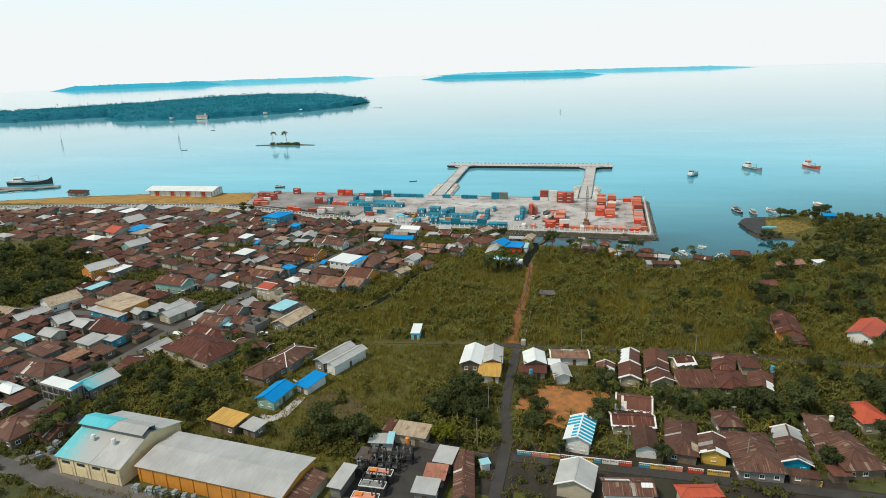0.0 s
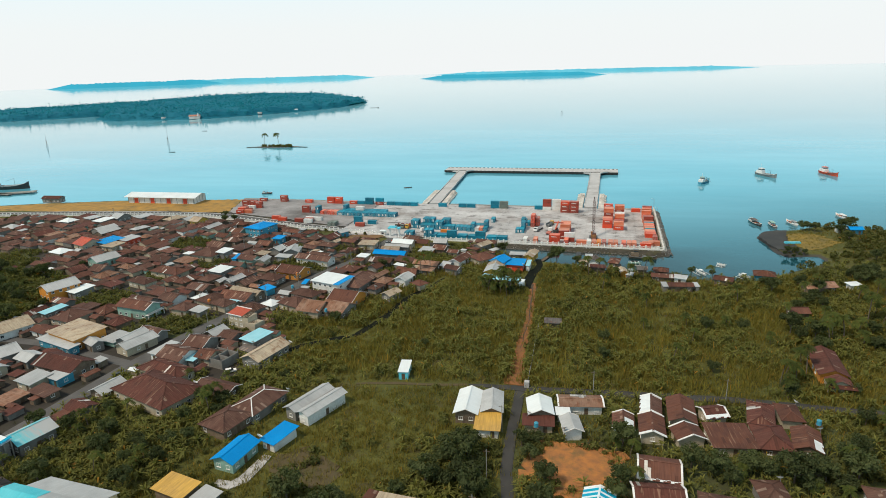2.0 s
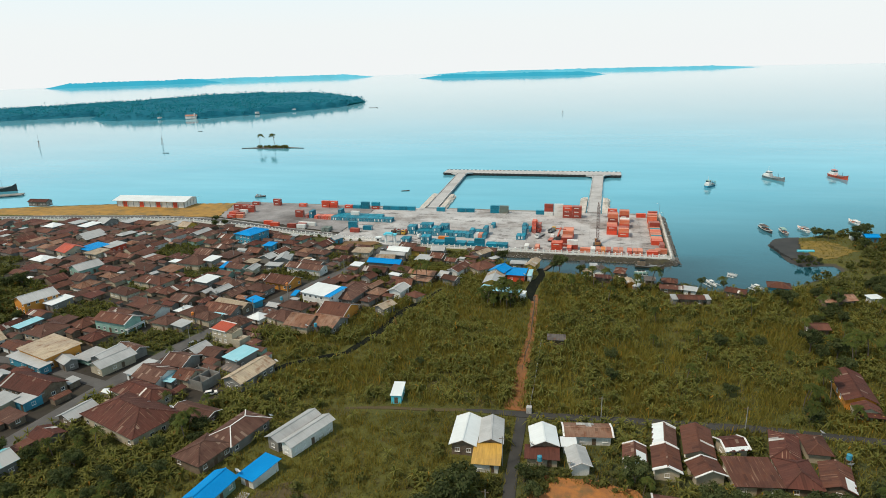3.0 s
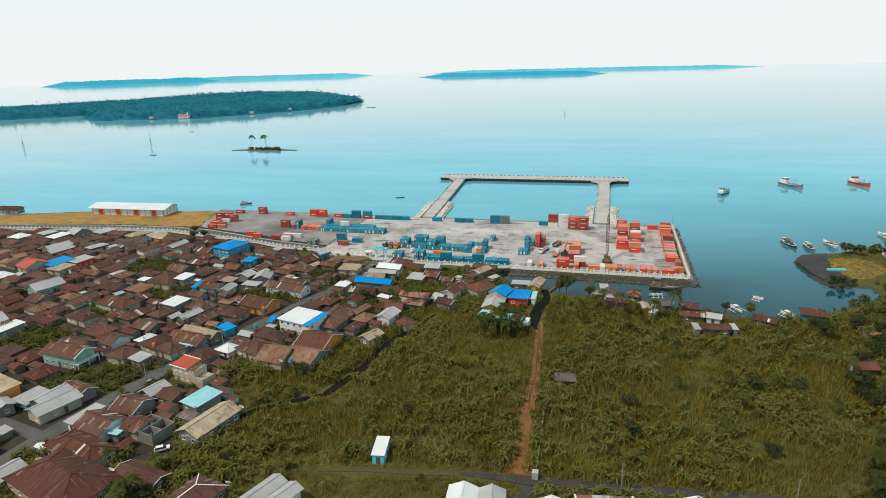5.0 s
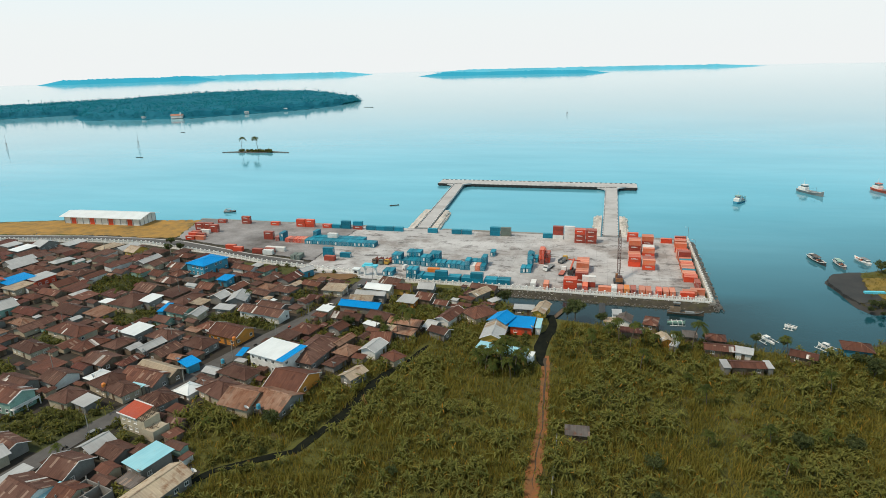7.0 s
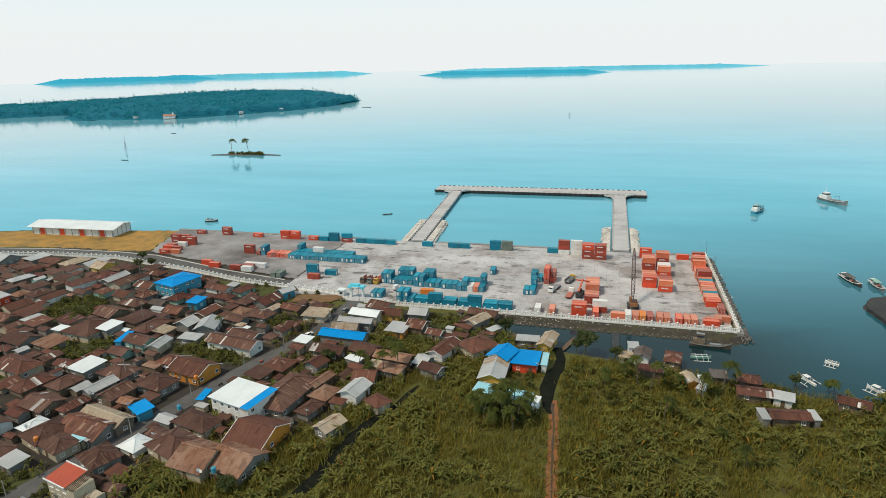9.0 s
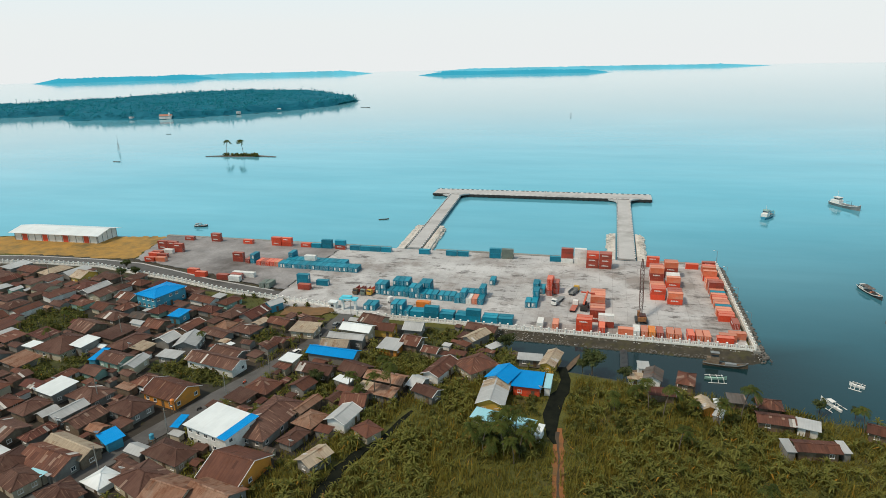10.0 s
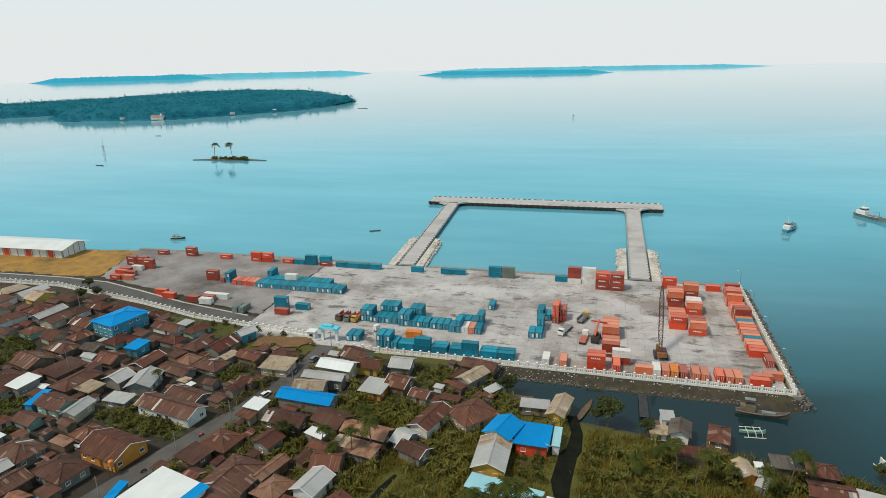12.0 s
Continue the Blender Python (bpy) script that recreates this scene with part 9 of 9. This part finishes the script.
# -- yard of dark machines beside the factory
def generator(x, y, turn, top):
    th = thing("generator_unit", pose(x, y, 0.05, 0, 0, turn), "dark steel generator unit with a painted rim and roof", "generator", "generator units in the yard")
    f = Form()
    f.box(0, 0, 0.15, 6.8, 2.6, 2.3)
    part("casing", f, "steel", th)
    f = Form()
    for s in (-1, 1):
        f.box(0, s * 1.24, 2.45, 6.9, 0.14, 0.28)
        f.box(s * 3.38, 0, 2.45, 0.14, 2.34, 0.28)
    part("rim", f, "white_paint", th)
    f = Form()
    f.box(-0.4, 0, 2.45, 5.6, 2.1, 0.12)
    part("roof", f, top, th)
    f = Form()
    f.box(-1.7, 0.2, 2.57, 1.7, 1.3, 0.35)
    part("hatch", f, "orange_box" if top == "faded_box" else "grey_paint", th)
    for k in (1.6, 2.6):
        f = Form()
        f.tube((k, 0.5, 2.45), (k, 0.5, 4.3), 0.2, n=8)
        part("exhaust", f, "steel", th)
    f = Form()
    f.box(0, 0, 0, 7.0, 2.4, 0.15)
    part("skid", f, "rubber", th)


def machine_rack(x, y, turn, L, n):
    """An open dark frame with tanks, pipes and fans."""
    th = thing("machine_rack", pose(x, y, 0.05, 0, 0, turn), "open dark steel frame crowded with pipes and tanks", "machine", "machine racks in the yard")
    f = Form()
    for sx in (-1, 0, 1):
        for sy in (-1, 1):
            f.box(sx * (L / 2 - 0.1), sy * 1.3, 0, 0.2, 0.2, 3.4)
    for sy in (-1, 1):
        for z in (1.5, 3.2):
            f.box(0, sy * 1.3, z, L, 0.16, 0.2)
    for k in range(n + 1):
        f.box(-L / 2 + 0.1 + k * (L - 0.2) / n, 0, 3.22, 0.16, 2.5, 0.16)
    part("frame", f, "rubber", th)
    for k in range(n):
        u = -L / 2 + (k + 0.5) * L / n
        f = Form()
        if k % 2:
            f.tube((u - 0.7, -0.3, 1.2), (u + 0.7, -0.3, 1.2), 0.75, n=10)
            part("tank", f, "steel", th)
        else:
            f.box(u, 0, 0.1, L / n * 0.8, 2.2, 2.3)
            part("engine", f, "steel", th)
        f = Form()
        f.tube((u + 0.3, 0.6, 2.0), (u + 0.3, 0.6, 4.1), 0.16, n=7)
        f.tube((u + 0.3, 0.6, 4.1), (u + 0.3, -0.4, 4.3), 0.16, n=7)
        part("pipe", f, "grey_paint", th)


for y, top in ((104.6, "grey_paint"), (109.8, "white_paint"), (115.0, "faded_box"), (120.2, "faded_box"), (124.9, "grey_paint"), (130.0, "faded_box")):
    generator(-53.4 + 0.03 * (y - 115), y, 2, top)
for x, y, turn, L, n in ((-53.2, 134.4, 3, 8.0, 4), (-49.6, 138.9, 3, 5.6, 3), (-59.0, 131.6, 88, 3.4, 2), (-56.6, 138.0, 3, 4.4, 2), (-53.4, 127.4, 2, 6.0, 3)):
    machine_rack(x, y, turn, L, n)
for i, (x, y) in enumerate(((-114.4, 112.6), (-110.2, 112.4), (-108.0, 112.8), (-105.6, 112.2), (-102.6, 112.5), (-99.2, 111.9), (-96.5, 112.0), (-152.6, 119), (-151.2, 121.8), (-152.2, 125))):
    th = thing("scrap_bale", pose(x, y, 0, 0, 0, 20 * i), "pale bale of wrapped material beside the factory", "bale", "bales by the factory")
    f = Form()
    f.box(0, 0, 0, 1.9, 1.5, 1.4)
    f.box(0.2, 0.1, 1.4, 1.4, 1.1, 0.5)
    part("wrap", f, "bale_wrap", th)
    f = Form()
    f.box(-0.4, 0, -0.01, 0.12, 1.54, 1.45)
    part("strap", f, "steel", th)


def bamboo_rack(x, y):
    """Leaning bamboo poles tied together beside the ditch."""
    th = thing("bamboo_rack", pose(x, y, 0), "orange-brown bamboo poles leaning together beside the ditch", "rack")
    for k, (ax, ay, bx, by, h) in enumerate(((-1.4, 0, 0.2, 0.2, 4.2), (1.4, 0.3, -0.2, 0.1, 4.0), (0, 1.2, 0.1, -0.2, 4.4), (-0.8, -0.6, 1.0, -0.5, 1.6), (0.6, 0.9, -0.9, 0.8, 2.6))):
        f = Form()
        f.tube((ax, ay, -0.2), (bx, by, h), 0.12, 0.08, 6)
        part("pole", f, "gold_pole", th)


MAT["gold_pole"] = surface("dry_bamboo", (0.42, 0.22, 0.06), (0.30, 0.16, 0.05), 1.0, 0.7, 0.2)
bamboo_rack(-88.4, 271.6)


def dish_kit():
    """Satellite dish: a shallow bowl and its arm."""
    bowl, n = Form(), 12
    rings = [[(r * math.cos(2 * math.pi * k / n), r * math.sin(2 * math.pi * k / n), 0.55 * r * r) for k in range(n)] for r in (0.05, 0.45, 0.85)]
    for lo, hi in zip(rings, rings[1:]):
        for k in range(n):
            j = (k + 1) % n
            bowl.face([lo[k], lo[j], hi[j], hi[k]])
            bowl.face([(x, y, z - 0.05) for x, y, z in (lo[k], hi[k], hi[j], lo[j])])
    arm = Form()
    arm.tube((0, 0, 0), (0, 0, 0.8), 0.04, n=5)
    arm.tube((0, 0, -0.05), (0, -0.5, -1.4), 0.06, n=5)
    return bowl.mesh("bowl", "white_paint"), arm.mesh("arm", "grey_paint")


BOWL, ARM = dish_kit()
aim = random.Random(44)
near_roofs = [b for b in BUILT if -215 < b[0] < 60 and 150 < b[1] < 345 and b[2] * b[3] > 9]
for x, y, a, b, turn in aim.sample(near_roofs, 26):
    c, s_ = math.cos(turn), math.sin(turn)
    u, v = aim.choice((-1, 1)) * (a - 0.3), -(b - 0.2)
    th = thing("satellite_dish", pose(x + u * c - v * s_, y + u * s_ + v * c, 4.0) @ pose(0, 0, 0, 38, 0, aim.uniform(120, 200)), "white satellite dish on a bracket at a roof edge", "satellite dish", "dishes on the roofs")
    under("bowl", BOWL, th)
    under("arm", ARM, th)
# water tanks beside houses
for x, y, paint in ((-49.5, 143.4, "orange_box"), (-118.0, 259.0, "blue_wall"), (-153.0, 301.0, "orange_box"), (-146.5, 283.5, "blue_wall"), (-176.0, 260.0, "orange_box"), (57.5, 207.0, "blue_wall"), (-20.5, 189.8, "blue_wall"), (66.5, 178.0, "white_paint")):
    th = thing("water_tank", pose(x, y, 0), "plastic water tank on a wooden stand beside a house", "water tank", "water tanks")
    f = Form()
    for px in (-0.6, 0.6):
        for py in (-0.6, 0.6):
            f.box(px, py, -0.2, 0.16, 0.16, 3.3)
    f.box(0, 0, 3.0, 1.6, 1.6, 0.12)
    part("stand", f, "wood", th)
    f = Form()
    f.tube((0, 0, 3.12), (0, 0, 4.5), 0.65, 0.65, 12)
    f.tube((0, 0, 4.5), (0, 0, 4.8), 0.62, 0.2, 12)
    part("drum", f, paint, th)

# ---- concrete slabs of the yard ----
def yard_slabs():
    bed = [o for o in scene.objects if o.name == "pavement"][0]
    w, d = 6.02, 4.97
    f = Form()
    f.box(0, 0, 0, w - 0.06, d - 0.06, 0.05)
    mesh = f.mesh("slab", "slab")
    rest = Form()
    for i in range(33):
        for j in range(19):
            x, y = -171 + (i + 0.5) * w, 384.2 + (j + 0.5) * d
            if j < 9:
                under("slab", mesh, bed, pose(x, y, 0.10))
            else:
                rest.box(x, y, 0.10, w - 0.06, d - 0.06, 0.05)
    tagged(part("far_slabs", rest, "slab", bed), kind="stuff")


yard_slabs()
